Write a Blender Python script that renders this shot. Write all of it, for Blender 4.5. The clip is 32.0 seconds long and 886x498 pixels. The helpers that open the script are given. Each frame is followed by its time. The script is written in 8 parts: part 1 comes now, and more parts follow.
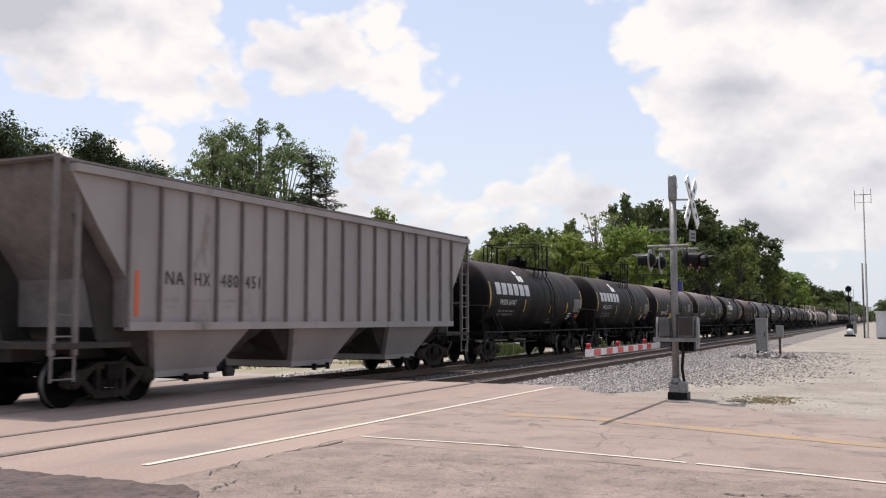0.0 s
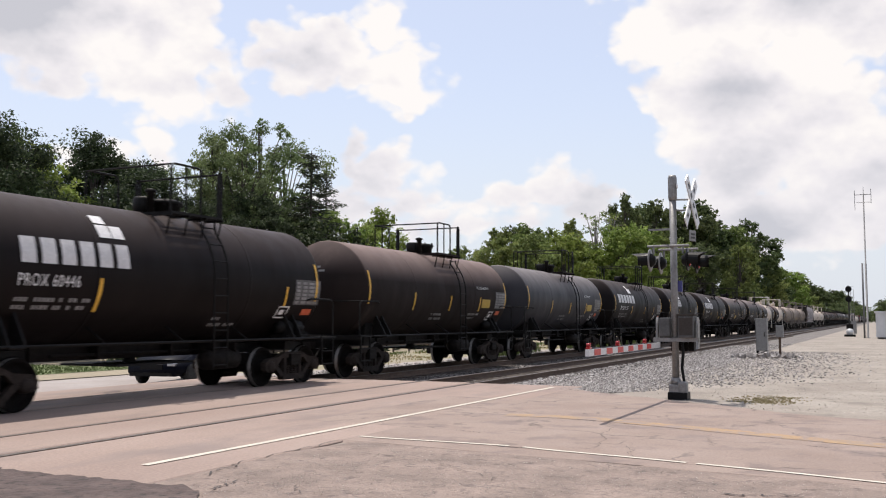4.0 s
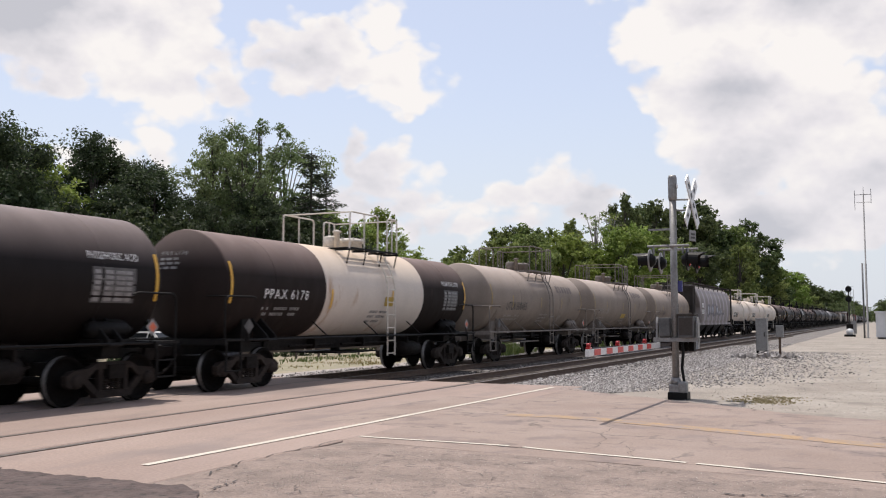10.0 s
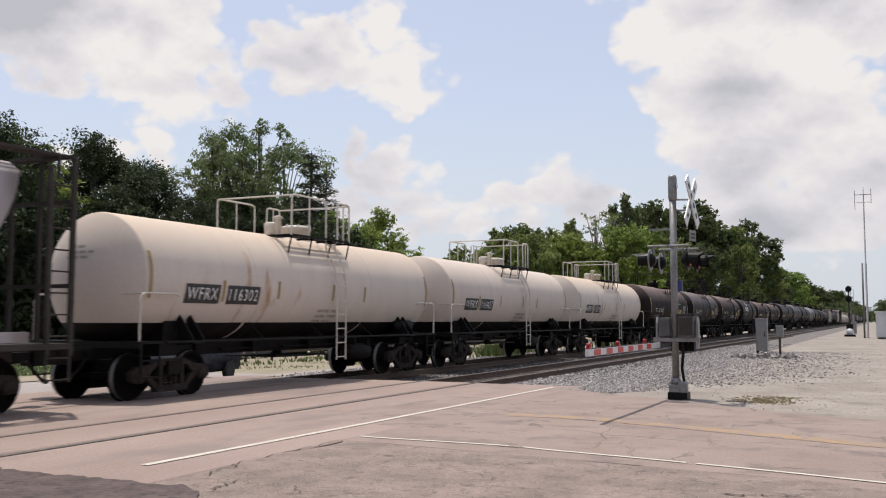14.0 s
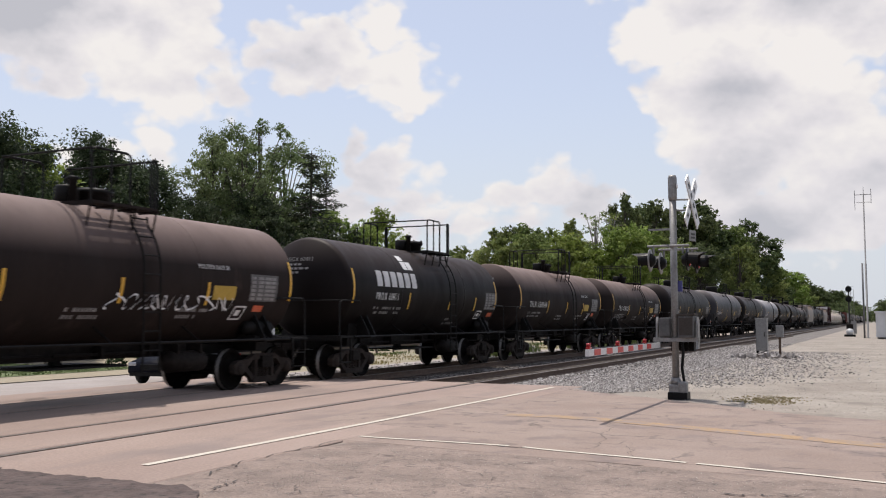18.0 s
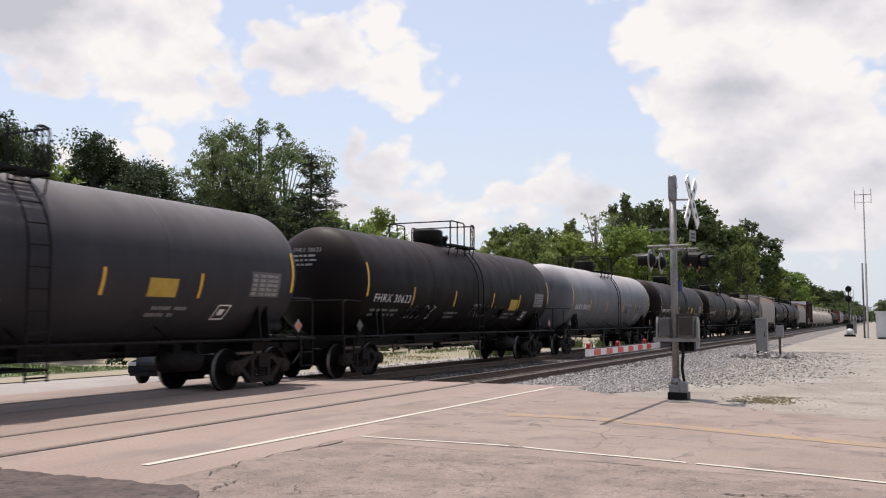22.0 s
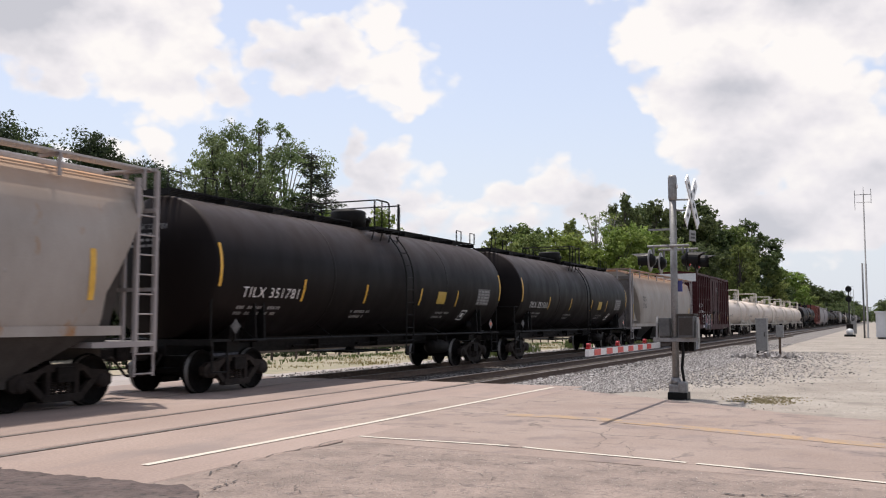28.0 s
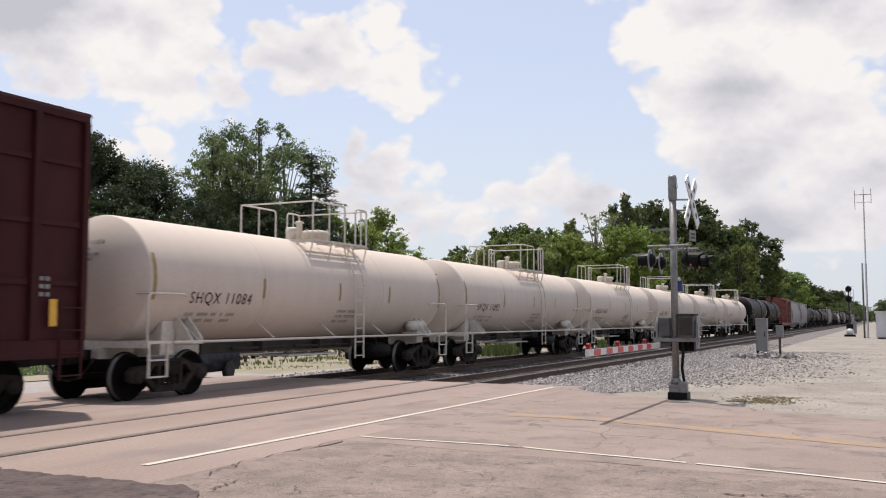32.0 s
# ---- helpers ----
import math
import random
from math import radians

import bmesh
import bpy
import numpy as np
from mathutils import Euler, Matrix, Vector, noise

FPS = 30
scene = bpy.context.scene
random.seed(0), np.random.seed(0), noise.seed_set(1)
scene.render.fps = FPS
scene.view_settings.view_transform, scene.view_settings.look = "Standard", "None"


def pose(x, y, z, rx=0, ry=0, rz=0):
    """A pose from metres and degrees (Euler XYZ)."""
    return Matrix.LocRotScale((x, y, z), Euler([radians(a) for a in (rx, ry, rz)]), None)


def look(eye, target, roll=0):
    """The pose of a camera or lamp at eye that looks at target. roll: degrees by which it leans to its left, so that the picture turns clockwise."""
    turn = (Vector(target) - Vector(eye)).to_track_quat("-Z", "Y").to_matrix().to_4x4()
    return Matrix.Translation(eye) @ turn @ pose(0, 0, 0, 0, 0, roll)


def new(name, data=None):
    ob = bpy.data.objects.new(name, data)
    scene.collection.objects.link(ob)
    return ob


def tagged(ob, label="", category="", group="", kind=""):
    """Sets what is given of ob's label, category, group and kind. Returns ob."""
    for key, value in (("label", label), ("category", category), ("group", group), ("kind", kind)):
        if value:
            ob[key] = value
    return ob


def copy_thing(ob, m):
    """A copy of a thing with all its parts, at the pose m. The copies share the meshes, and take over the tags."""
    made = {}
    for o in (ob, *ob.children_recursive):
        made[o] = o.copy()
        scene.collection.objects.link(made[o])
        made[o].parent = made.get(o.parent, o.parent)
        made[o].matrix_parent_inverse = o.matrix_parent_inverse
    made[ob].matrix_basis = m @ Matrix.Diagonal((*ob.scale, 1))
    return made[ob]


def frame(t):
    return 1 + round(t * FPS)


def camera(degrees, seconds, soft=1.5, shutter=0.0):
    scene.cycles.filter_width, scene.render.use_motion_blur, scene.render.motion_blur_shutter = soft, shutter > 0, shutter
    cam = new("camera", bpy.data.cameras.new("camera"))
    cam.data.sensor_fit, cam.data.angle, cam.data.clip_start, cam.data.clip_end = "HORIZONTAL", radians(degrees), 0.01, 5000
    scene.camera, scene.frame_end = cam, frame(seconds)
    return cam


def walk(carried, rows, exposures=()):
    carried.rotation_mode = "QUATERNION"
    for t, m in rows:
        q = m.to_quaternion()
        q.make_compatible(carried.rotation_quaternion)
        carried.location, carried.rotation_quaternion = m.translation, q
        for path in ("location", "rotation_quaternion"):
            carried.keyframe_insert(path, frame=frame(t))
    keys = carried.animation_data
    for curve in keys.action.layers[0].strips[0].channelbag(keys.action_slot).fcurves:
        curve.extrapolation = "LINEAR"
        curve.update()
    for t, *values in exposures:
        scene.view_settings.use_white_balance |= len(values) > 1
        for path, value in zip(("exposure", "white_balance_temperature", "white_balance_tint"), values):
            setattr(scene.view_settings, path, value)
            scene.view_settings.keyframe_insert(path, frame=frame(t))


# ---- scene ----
# A level crossing beside two tracks, with a long freight train rolling by.
# Tracks run along Y; the camera stands at the origin and z = 0 is the rail head.
EYE = (0.0, 0.0, 1.55)
HEADING, PITCH = 25.07, 4.37
cam = camera(50.84, 32.0, soft=1.1, shutter=0.12)
_aim = (EYE[0] - math.sin(radians(HEADING)) * math.cos(radians(PITCH)),
        EYE[1] + math.cos(radians(HEADING)) * math.cos(radians(PITCH)),
        EYE[2] + math.sin(radians(PITCH)))
walk(cam, [(0, look(EYE, _aim)), (32, look(EYE, _aim))], exposures=[(t, e, 6610, 12) for t, e in ((0, -0.03), (8, -0.03), (10, -0.1), (12, -0.15), (13, -0.17), (14, -0.23), (17, -0.22), (20, -0.14), (24, -0.06), (30, -0.04), (32, -0.12))])

TRACK_FAR, TRACK_NEAR = -14.0, -9.95

# ---- light ----
SUN_DIR = Vector((-0.25, 0.20, 1.0)).normalized()
sun = new("sun", bpy.data.lights.new("sun", "SUN"))
sun.data.energy, sun.data.angle, sun.data.color = 4.75, radians(0.5), (1.0, 0.95, 0.88)
sun.matrix_world = look((0, 0, 80), Vector((0, 0, 80)) - SUN_DIR)


def build_world():
    """Summer sky with drifting heaps of cloud."""
    w = bpy.data.worlds.new("sky")
    scene.world = w
    w.use_nodes = True
    nt = w.node_tree
    nt.nodes.clear()
    N, L = nt.nodes.new, nt.links.new

    def m(op, a, b=None, c=None, clamp=False):
        n = N("ShaderNodeMath")
        n.operation, n.use_clamp = op, clamp
        for i, v in enumerate((a, b, c)):
            if v is None:
                continue
            if isinstance(v, (int, float)):
                n.inputs[i].default_value = v
            else:
                L(v, n.inputs[i])
        return n.outputs[0]

    sky = N("ShaderNodeTexSky")
    sky.sky_type, sky.sun_disc = "NISHITA", False
    sky.sun_elevation = math.asin(SUN_DIR.z)
    sky.sun_rotation = math.atan2(SUN_DIR.x, SUN_DIR.y)
    sky.air_density, sky.dust_density, sky.ozone_density = 1.0, 1.6, 1.0
    tc = N("ShaderNodeTexCoord")
    # turn the sky so that its y axis lies along the view's heading
    rot = N("ShaderNodeVectorRotate")
    rot.rotation_type = "Z_AXIS"
    rot.inputs["Angle"].default_value = radians(-HEADING)
    L(tc.outputs["Generated"], rot.inputs["Vector"])
    sep = N("ShaderNodeSeparateXYZ")
    L(rot.outputs[0], sep.inputs[0])
    x, y, z = sep.outputs
    az = m("ARCTAN2", x, y)
    el = m("ARCSINE", z)
    # flattened coordinates for the cloud texture
    com = N("ShaderNodeCombineXYZ")
    L(az, com.inputs[0]), L(m("MULTIPLY", el, 1.35), com.inputs[1])

    def fbm(scale, detail, rough, off, rise=0.0):
        mp = N("ShaderNodeMapping")
        mp.inputs["Location"].default_value = (off, off * 0.7 + rise, off * 0.3)
        L(com.outputs[0], mp.inputs["Vector"])
        n = N("ShaderNodeTexNoise")
        n.inputs["Scale"].default_value = scale
        n.inputs["Detail"].default_value = detail
        n.inputs["Roughness"].default_value = rough
        L(mp.outputs[0], n.inputs["Vector"])
        return n.outputs["Fac"]

    def warp(scale, amount, off):
        mp = N("ShaderNodeMapping")
        mp.inputs["Location"].default_value = (off, off * 1.3, 0)
        L(com.outputs[0], mp.inputs["Vector"])
        n = N("ShaderNodeTexNoise")
        n.inputs["Scale"].default_value, n.inputs["Detail"].default_value, n.inputs["Roughness"].default_value = scale, 3, 0.5
        L(mp.outputs[0], n.inputs["Vector"])
        s3 = N("ShaderNodeSeparateColor")
        L(n.outputs["Color"], s3.inputs[0])
        return m("MULTIPLY", m("SUBTRACT", s3.outputs[0], 0.5), radians(amount)), m("MULTIPLY", m("SUBTRACT", s3.outputs[1], 0.5), radians(amount))

    wa, we = warp(16.0, 4.2, 2.0)
    waz, wel = m("ADD", az, wa), m("ADD", el, we)
    big, fine, tiny = fbm(11.0, 4, 0.5, 3.1), fbm(30.0, 5, 0.6, 7.7), fbm(70.0, 4, 0.6, 5.2)
    def billow(scale, off):
        mp = N("ShaderNodeMapping")
        mp.inputs["Location"].default_value = (off, off * 0.6, off * 0.2)
        wv = N("ShaderNodeCombineXYZ")
        L(m("ADD", az, m("MULTIPLY", wa, 0.35)), wv.inputs[0]), L(m("MULTIPLY", m("ADD", el, m("MULTIPLY", we, 0.35)), 1.35), wv.inputs[1])
        L(wv.outputs[0], mp.inputs["Vector"])
        n = N("ShaderNodeTexVoronoi")
        n.feature = "SMOOTH_F1"
        n.inputs["Scale"].default_value = scale
        n.inputs["Smoothness"].default_value = 0.25
        L(mp.outputs[0], n.inputs["Vector"])
        return n.outputs["Distance"]

    puff, puff2 = billow(26.0, 1.7), billow(62.0, 4.1)
    wide, soft = fbm(2.2, 4, 0.5, 1.3), fbm(6.5, 1.5, 0.45, 9.4)
    # heaps: azimuth, elevation, half width, half height in degrees
    heaps = [(-23, 17.6, 6.6, 4.8), (-17.5, 15.6, 4.6, 4.2), (-26, 21, 7, 2.6), (-15.2, 18.6, 2.6, 3.6), (-13.7, 13.5, 2.8, 1.6),
             (-8.6, 15.8, 3.8, 2.9), (-3.5, 14.9, 3.9, 2.5), (-3.6, 17.4, 2.2, 2.8), (-6.0, 16.4, 3.4, 2.6), (-10.6, 16.6, 2.0, 1.8),
             (16.0, 18.0, 6.0, 4.5), (22, 18.5, 8, 5.0), (17.5, 13.5, 5.9, 4.6), (21, 12.0, 7, 3.6), (19.0, 9.4, 5.9, 3.8), (25, 8.0, 7, 4.4), (19.5, 5.5, 7.5, 2.6), (11.8, 19.6, 3.6, 1.6),
             (-5.3, 10.2, 1.3, 2.0), (-4.4, 8.4, 2.8, 2.4), (-3.0, 9.4, 1.7, 1.6), (-2.2, 7.4, 2.8, 1.9), (-5.6, 6.6, 3.0, 1.6), (0.6, 6.6, 2.6, 1.1), (4.2, 7.5, 2.9, 1.9), (6.3, 8.4, 2.0, 1.8), (8.8, 7.2, 2.5, 1.8), (2.5, 5.4, 7.0, 1.2),
             (-20.5, 9.3, 3.4, 1.3), (-17.2, 10.6, 1.4, 1.2), (-12.0, 7.0, 3.2, 1.5)]
    field = None
    for a0, e0, ra, re in heaps:
        da = m("DIVIDE", m("SUBTRACT", waz, radians(a0)), radians(ra))
        de = m("DIVIDE", m("SUBTRACT", wel, radians(e0)), radians(re))
        d = m("MULTIPLY", m("SUBTRACT", 1.0, m("SQRT", m("ADD", m("MULTIPLY", da, da), m("MULTIPLY", de, de)))), min(ra, re))
        field = d if field is None else m("SMOOTH_MAX", field, d, 0.25)
    # the same kind of cloud all round and overhead
    away = m("MULTIPLY", m("SUBTRACT", wide, 0.58), 14.0)
    side = N("ShaderNodeMapRange")
    side.interpolation_type = "SMOOTHSTEP"
    side.inputs["From Min"].default_value, side.inputs["From Max"].default_value = radians(31), radians(42)
    L(m("ABSOLUTE", az), side.inputs["Value"])
    up = N("ShaderNodeMapRange")
    up.interpolation_type = "SMOOTHSTEP"
    up.inputs["From Min"].default_value, up.inputs["From Max"].default_value = radians(24), radians(36)
    L(el, up.inputs["Value"])
    out = m("MAXIMUM", side.outputs[0], up.outputs[0])
    field = m("ADD", m("MULTIPLY", field, m("SUBTRACT", 1.0, out)), m("MULTIPLY", away, out))
    puffs = m("ADD", m("MULTIPLY", m("SUBTRACT", 0.42, puff), 1.7), m("MULTIPLY", m("SUBTRACT", 0.42, puff2), 0.8))
    dens = m("ADD", m("ADD", field, m("MULTIPLY", m("SUBTRACT", big, 0.5), 1.6)), m("ADD", puffs, m("ADD", m("MULTIPLY", m("SUBTRACT", fine, 0.5), 0.6), m("MULTIPLY", m("SUBTRACT", tiny, 0.5), 0.2))))
    mask = N("ShaderNodeMapRange")
    mask.interpolation_type = "SMOOTHSTEP"
    mask.inputs["From Min"].default_value, mask.inputs["From Max"].default_value = -0.2, 0.75
    L(dens, mask.inputs["Value"])
    # lit tops of the billows, greyer hearts
    relief = m("ADD", m("MULTIPLY", m("SUBTRACT", big, fbm(11.0, 4, 0.5, 3.1, 0.02)), 1.6), m("MULTIPLY", m("SUBTRACT", fine, fbm(30.0, 5, 0.6, 7.7, 0.008)), 0.35))
    ramp = N("ShaderNodeValToRGB")
    e = ramp.color_ramp.elements
    e[0].position, e[0].color = 0.10, (1.10, 1.085, 1.06, 1)
    e[1].position, e[1].color = 0.95, (0.66, 0.68, 0.74, 1)
    e.new(0.42).color = (0.95, 0.94, 0.972, 1)
    L(m("SUBTRACT", m("ADD", m("ADD", m("MULTIPLY", dens, 0.175), m("MULTIPLY", m("SUBTRACT", soft, 0.47), 2.3)), m("MULTIPLY", m("SUBTRACT", fine, 0.5), 0.06)), m("ADD", relief, m("MULTIPLY", puffs, 0.16))), ramp.inputs[0])
    haze = N("ShaderNodeMapRange")
    haze.inputs["From Min"].default_value, haze.inputs["From Max"].default_value = radians(16), 0.0
    haze.interpolation_type = "SMOOTHSTEP"
    L(el, haze.inputs["Value"])
    cloud = N("ShaderNodeMixRGB")
    cloud.inputs["Color2"].default_value = CLOUD_BASE
    cloud.blend_type = "MULTIPLY"
    cloud.inputs[0].default_value = 1.0
    L(ramp.outputs[0], cloud.inputs["Color1"])
    tint = N("ShaderNodeMixRGB")
    tint.blend_type = "ADD"
    tint.inputs[0].default_value = 1.0
    tint.inputs["Color2"].default_value = SKY_LIFT
    L(sky.outputs[0], tint.inputs["Color1"])
    mix0 = N("ShaderNodeMixRGB")
    mix0.inputs["Color2"].default_value = HAZE_TONE
    L(m("MULTIPLY", haze.outputs[0], 0.8), mix0.inputs[0])
    L(tint.outputs[0], mix0.inputs["Color1"])
    mix = N("ShaderNodeMixRGB")
    L(m("MULTIPLY", mask.outputs[0], m("SUBTRACT", 1.0, m("MULTIPLY", haze.outputs[0], 0.08))), mix.inputs[0]), L(mix0.outputs[0], mix.inputs["Color1"]), L(cloud.outputs[0], mix.inputs["Color2"])
    bg = N("ShaderNodeBackground")
    bg.inputs["Strength"].default_value = 0.096
    L(mix.outputs[0], bg.inputs["Color"])
    L(bg.outputs[0], N("ShaderNodeOutputWorld").inputs["Surface"])


CLOUD_BASE = (9.5, 9.45, 9.5, 1)
SKY_LIFT = (4.1, 4.2, 4.7, 1)
HAZE_TONE = (7.7, 8.4, 9.3, 1)
build_world()


# ---- materials ----
def mat(name, c1, c2, rough=0.8, metal=0.0, scale=3.0, fine=40.0, bump=0.15, spread=0.0, stretch=(1, 1, 1), spot=None, spot_level=0.62, spot_scale=1.5, spec=0.5, coat=0.0, dust=None, crack=0.0, crack_scale=0.7, bands=None, speck=0.19):
    """Two tones mixed by a large noise, a fine grain with relief, and, if given, stains of a third tone."""
    mt = bpy.data.materials.new(name)
    mt.use_nodes = True
    nt = mt.node_tree
    N, L = nt.nodes.new, nt.links.new
    b = nt.nodes["Principled BSDF"]
    tc = N("ShaderNodeTexCoord")
    mp = N("ShaderNodeMapping")
    mp.inputs["Scale"].default_value = stretch
    L(tc.outputs["Object"], mp.inputs["Vector"])

    def noise_fac(s, detail=5, rgh=0.6, vec=None):
        n = N("ShaderNodeTexNoise")
        n.inputs["Scale"].default_value, n.inputs["Detail"].default_value, n.inputs["Roughness"].default_value = s, detail, rgh
        L(vec or mp.outputs[0], n.inputs["Vector"])
        return n.outputs["Fac"]

    def remap(v, a, z, lo=0.0, hi=1.0):
        n = N("ShaderNodeMapRange")
        for k, q in (("From Min", a), ("From Max", z), ("To Min", lo), ("To Max", hi)):
            n.inputs[k].default_value = q
        L(v, n.inputs["Value"])
        return n.outputs[0]

    mix = N("ShaderNodeMixRGB")
    mix.inputs["Color1"].default_value, mix.inputs["Color2"].default_value = (*c1, 1), (*c2, 1)
    L(remap(noise_fac(scale), 0.36, 0.64), mix.inputs[0])
    col = mix.outputs[0]
    grain = noise_fac(fine, 3, 0.6, tc.outputs["Object"])
    g = N("ShaderNodeMixRGB")
    g.blend_type = "MULTIPLY"
    g.inputs[0].default_value = 1.0
    L(col, g.inputs["Color1"])
    L(remap(grain, 0.25, 0.75, 1.0 - speck, 1.0 + speck), g.inputs["Color2"])
    col = g.outputs[0]
    if spot:
        s = N("ShaderNodeMixRGB")
        s.inputs["Color2"].default_value = (*spot, 1)
        L(remap(noise_fac(spot_scale, 6, 0.65), spot_level, spot_level + 0.12), s.inputs[0])
        L(col, s.inputs["Color1"])
        col = s.outputs[0]
    if crack:
        # a net of fine cracks, bent by noise
        wob = N("ShaderNodeTexNoise")
        wob.inputs["Scale"].default_value = 2.2
        L(tc.outputs["Object"], wob.inputs["Vector"])
        vm = N("ShaderNodeVectorMath")
        vm.operation = "MULTIPLY_ADD"
        vm.inputs[1].default_value = (0.7, 0.7, 0.7)
        L(wob.outputs["Color"], vm.inputs[0]), L(tc.outputs["Object"], vm.inputs[2])
        vo = N("ShaderNodeTexVoronoi")
        vo.feature = "DISTANCE_TO_EDGE"
        vo.inputs["Scale"].default_value = crack_scale
        L(vm.outputs[0], vo.inputs["Vector"])
        mu = N("ShaderNodeMath")
        mu.operation = "MULTIPLY"
        L(remap(vo.outputs["Distance"], 0.0, 0.022, crack, 0.0), mu.inputs[0])
        L(remap(noise_fac(0.9, 3), 0.45, 0.6), mu.inputs[1])
        cm = N("ShaderNodeMixRGB")
        cm.inputs["Color2"].default_value = (0.07, 0.058, 0.052, 1)
        L(mu.outputs[0], cm.inputs[0])
        L(col, cm.inputs["Color1"])
        col = cm.outputs[0]
    if spread:
        oi = N("ShaderNodeObjectInfo")
        hs = N("ShaderNodeHueSaturation")
        L(remap(oi.outputs["Random"], 0, 1, 1 - spread, 1 + spread), hs.inputs["Value"])
        L(col, hs.inputs["Color"])
        col = hs.outputs[0]
    if bands:
        # bleached upright bands at even steps along the car
        sy = N("ShaderNodeSeparateXYZ")
        wb = N("ShaderNodeTexNoise")
        wb.inputs["Scale"].default_value = 0.8
        L(tc.outputs["Object"], wb.inputs["Vector"])
        L(tc.outputs["Object"], sy.inputs[0])
        ma = N("ShaderNodeMath")
        ma.operation = "MULTIPLY_ADD"
        ma.inputs[1].default_value = 6.2832 / bands[0]
        L(sy.outputs[1], ma.inputs[0]), L(wb.outputs["Fac"], ma.inputs[2])
        sn = N("ShaderNodeMath")
        sn.operation = "SINE"
        L(ma.outputs[0], sn.inputs[0])
        bx = N("ShaderNodeMixRGB")
        bx.inputs["Color2"].default_value = (*bands[1], 1)
        L(remap(sn.outputs[0], 0.35, 1.0, 0.0, 0.75), bx.inputs[0])
        L(col, bx.inputs["Color1"])
        col = bx.outputs[0]
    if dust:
        # settled dust, roof rust and the sun's sheen, painted on what faces up
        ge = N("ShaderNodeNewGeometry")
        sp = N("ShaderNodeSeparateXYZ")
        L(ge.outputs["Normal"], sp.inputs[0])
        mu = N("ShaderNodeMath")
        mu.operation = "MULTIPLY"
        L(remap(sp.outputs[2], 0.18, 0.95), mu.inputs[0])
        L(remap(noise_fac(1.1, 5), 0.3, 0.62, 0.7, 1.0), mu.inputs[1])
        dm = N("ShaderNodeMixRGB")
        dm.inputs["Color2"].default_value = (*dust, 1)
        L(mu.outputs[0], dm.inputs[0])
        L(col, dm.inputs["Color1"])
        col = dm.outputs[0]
    L(col, b.inputs["Base Color"])
    L(remap(noise_fac(scale * 2.3), 0.3, 0.7, max(0.05, rough - 0.1), min(1, rough + 0.1)), b.inputs["Roughness"])
    b.inputs["Metallic"].default_value = metal
    b.inputs["Specular IOR Level"].default_value = spec
    if coat:
        b.inputs["Coat Weight"].default_value = coat
    if bump:
        bp = N("ShaderNodeBump")
        bp.inputs["Strength"].default_value, bp.inputs["Distance"].default_value = bump, 0.02
        L(grain, bp.inputs["Height"])
        L(bp.outputs[0], b.inputs["Normal"])
    return mt


def leaves(name, c1, c2, c3):
    """Leaves that let some light through, each spray with its own tone."""
    mt = bpy.data.materials.new(name)
    mt.use_nodes = True
    nt = mt.node_tree
    N, L = nt.nodes.new, nt.links.new
    g = N("ShaderNodeNewGeometry")
    r = N("ShaderNodeValToRGB")
    e = r.color_ramp.elements
    e[0].color, e[1].color = (*c1, 1), (*c3, 1)
    e.new(0.55).color = (*c2, 1)
    L(g.outputs["Random Per Island"], r.inputs[0])
    oi = N("ShaderNodeObjectInfo")
    tc = N("ShaderNodeTexCoord")
    nz = N("ShaderNodeTexNoise")
    nz.inputs["Scale"].default_value = 0.45
    L(tc.outputs["Object"], nz.inputs["Vector"])
    hs = N("ShaderNodeHueSaturation")
    mr = N("ShaderNodeMapRange")
    mr.inputs["From Min"].default_value, mr.inputs["From Max"].default_value, mr.inputs["To Min"].default_value, mr.inputs["To Max"].default_value = 0.3, 0.7, 0.65, 1.4
    L(nz.outputs["Fac"], mr.inputs["Value"])
    L(mr.outputs[0], hs.inputs["Value"])
    hr = N("ShaderNodeMapRange")
    hr.inputs["To Min"].default_value, hr.inputs["To Max"].default_value = 0.485, 0.512
    L(oi.outputs["Random"], hr.inputs["Value"])
    L(hr.outputs[0], hs.inputs["Hue"])
    L(r.outputs[0], hs.inputs["Color"])
    b = nt.nodes["Principled BSDF"]
    b.inputs["Roughness"].default_value = 0.65
    b.inputs["Specular IOR Level"].default_value = 0.25
    L(hs.outputs[0], b.inputs["Base Color"])
    tr = N("ShaderNodeBsdfTranslucent")
    L(hs.outputs[0], tr.inputs["Color"])
    mx = N("ShaderNodeMixShader")
    mx.inputs[0].default_value = 0.35
    L(b.outputs[0], mx.inputs[1]), L(tr.outputs[0], mx.inputs[2])
    L(mx.outputs[0], nt.nodes["Material Output"].inputs["Surface"])
    return mt


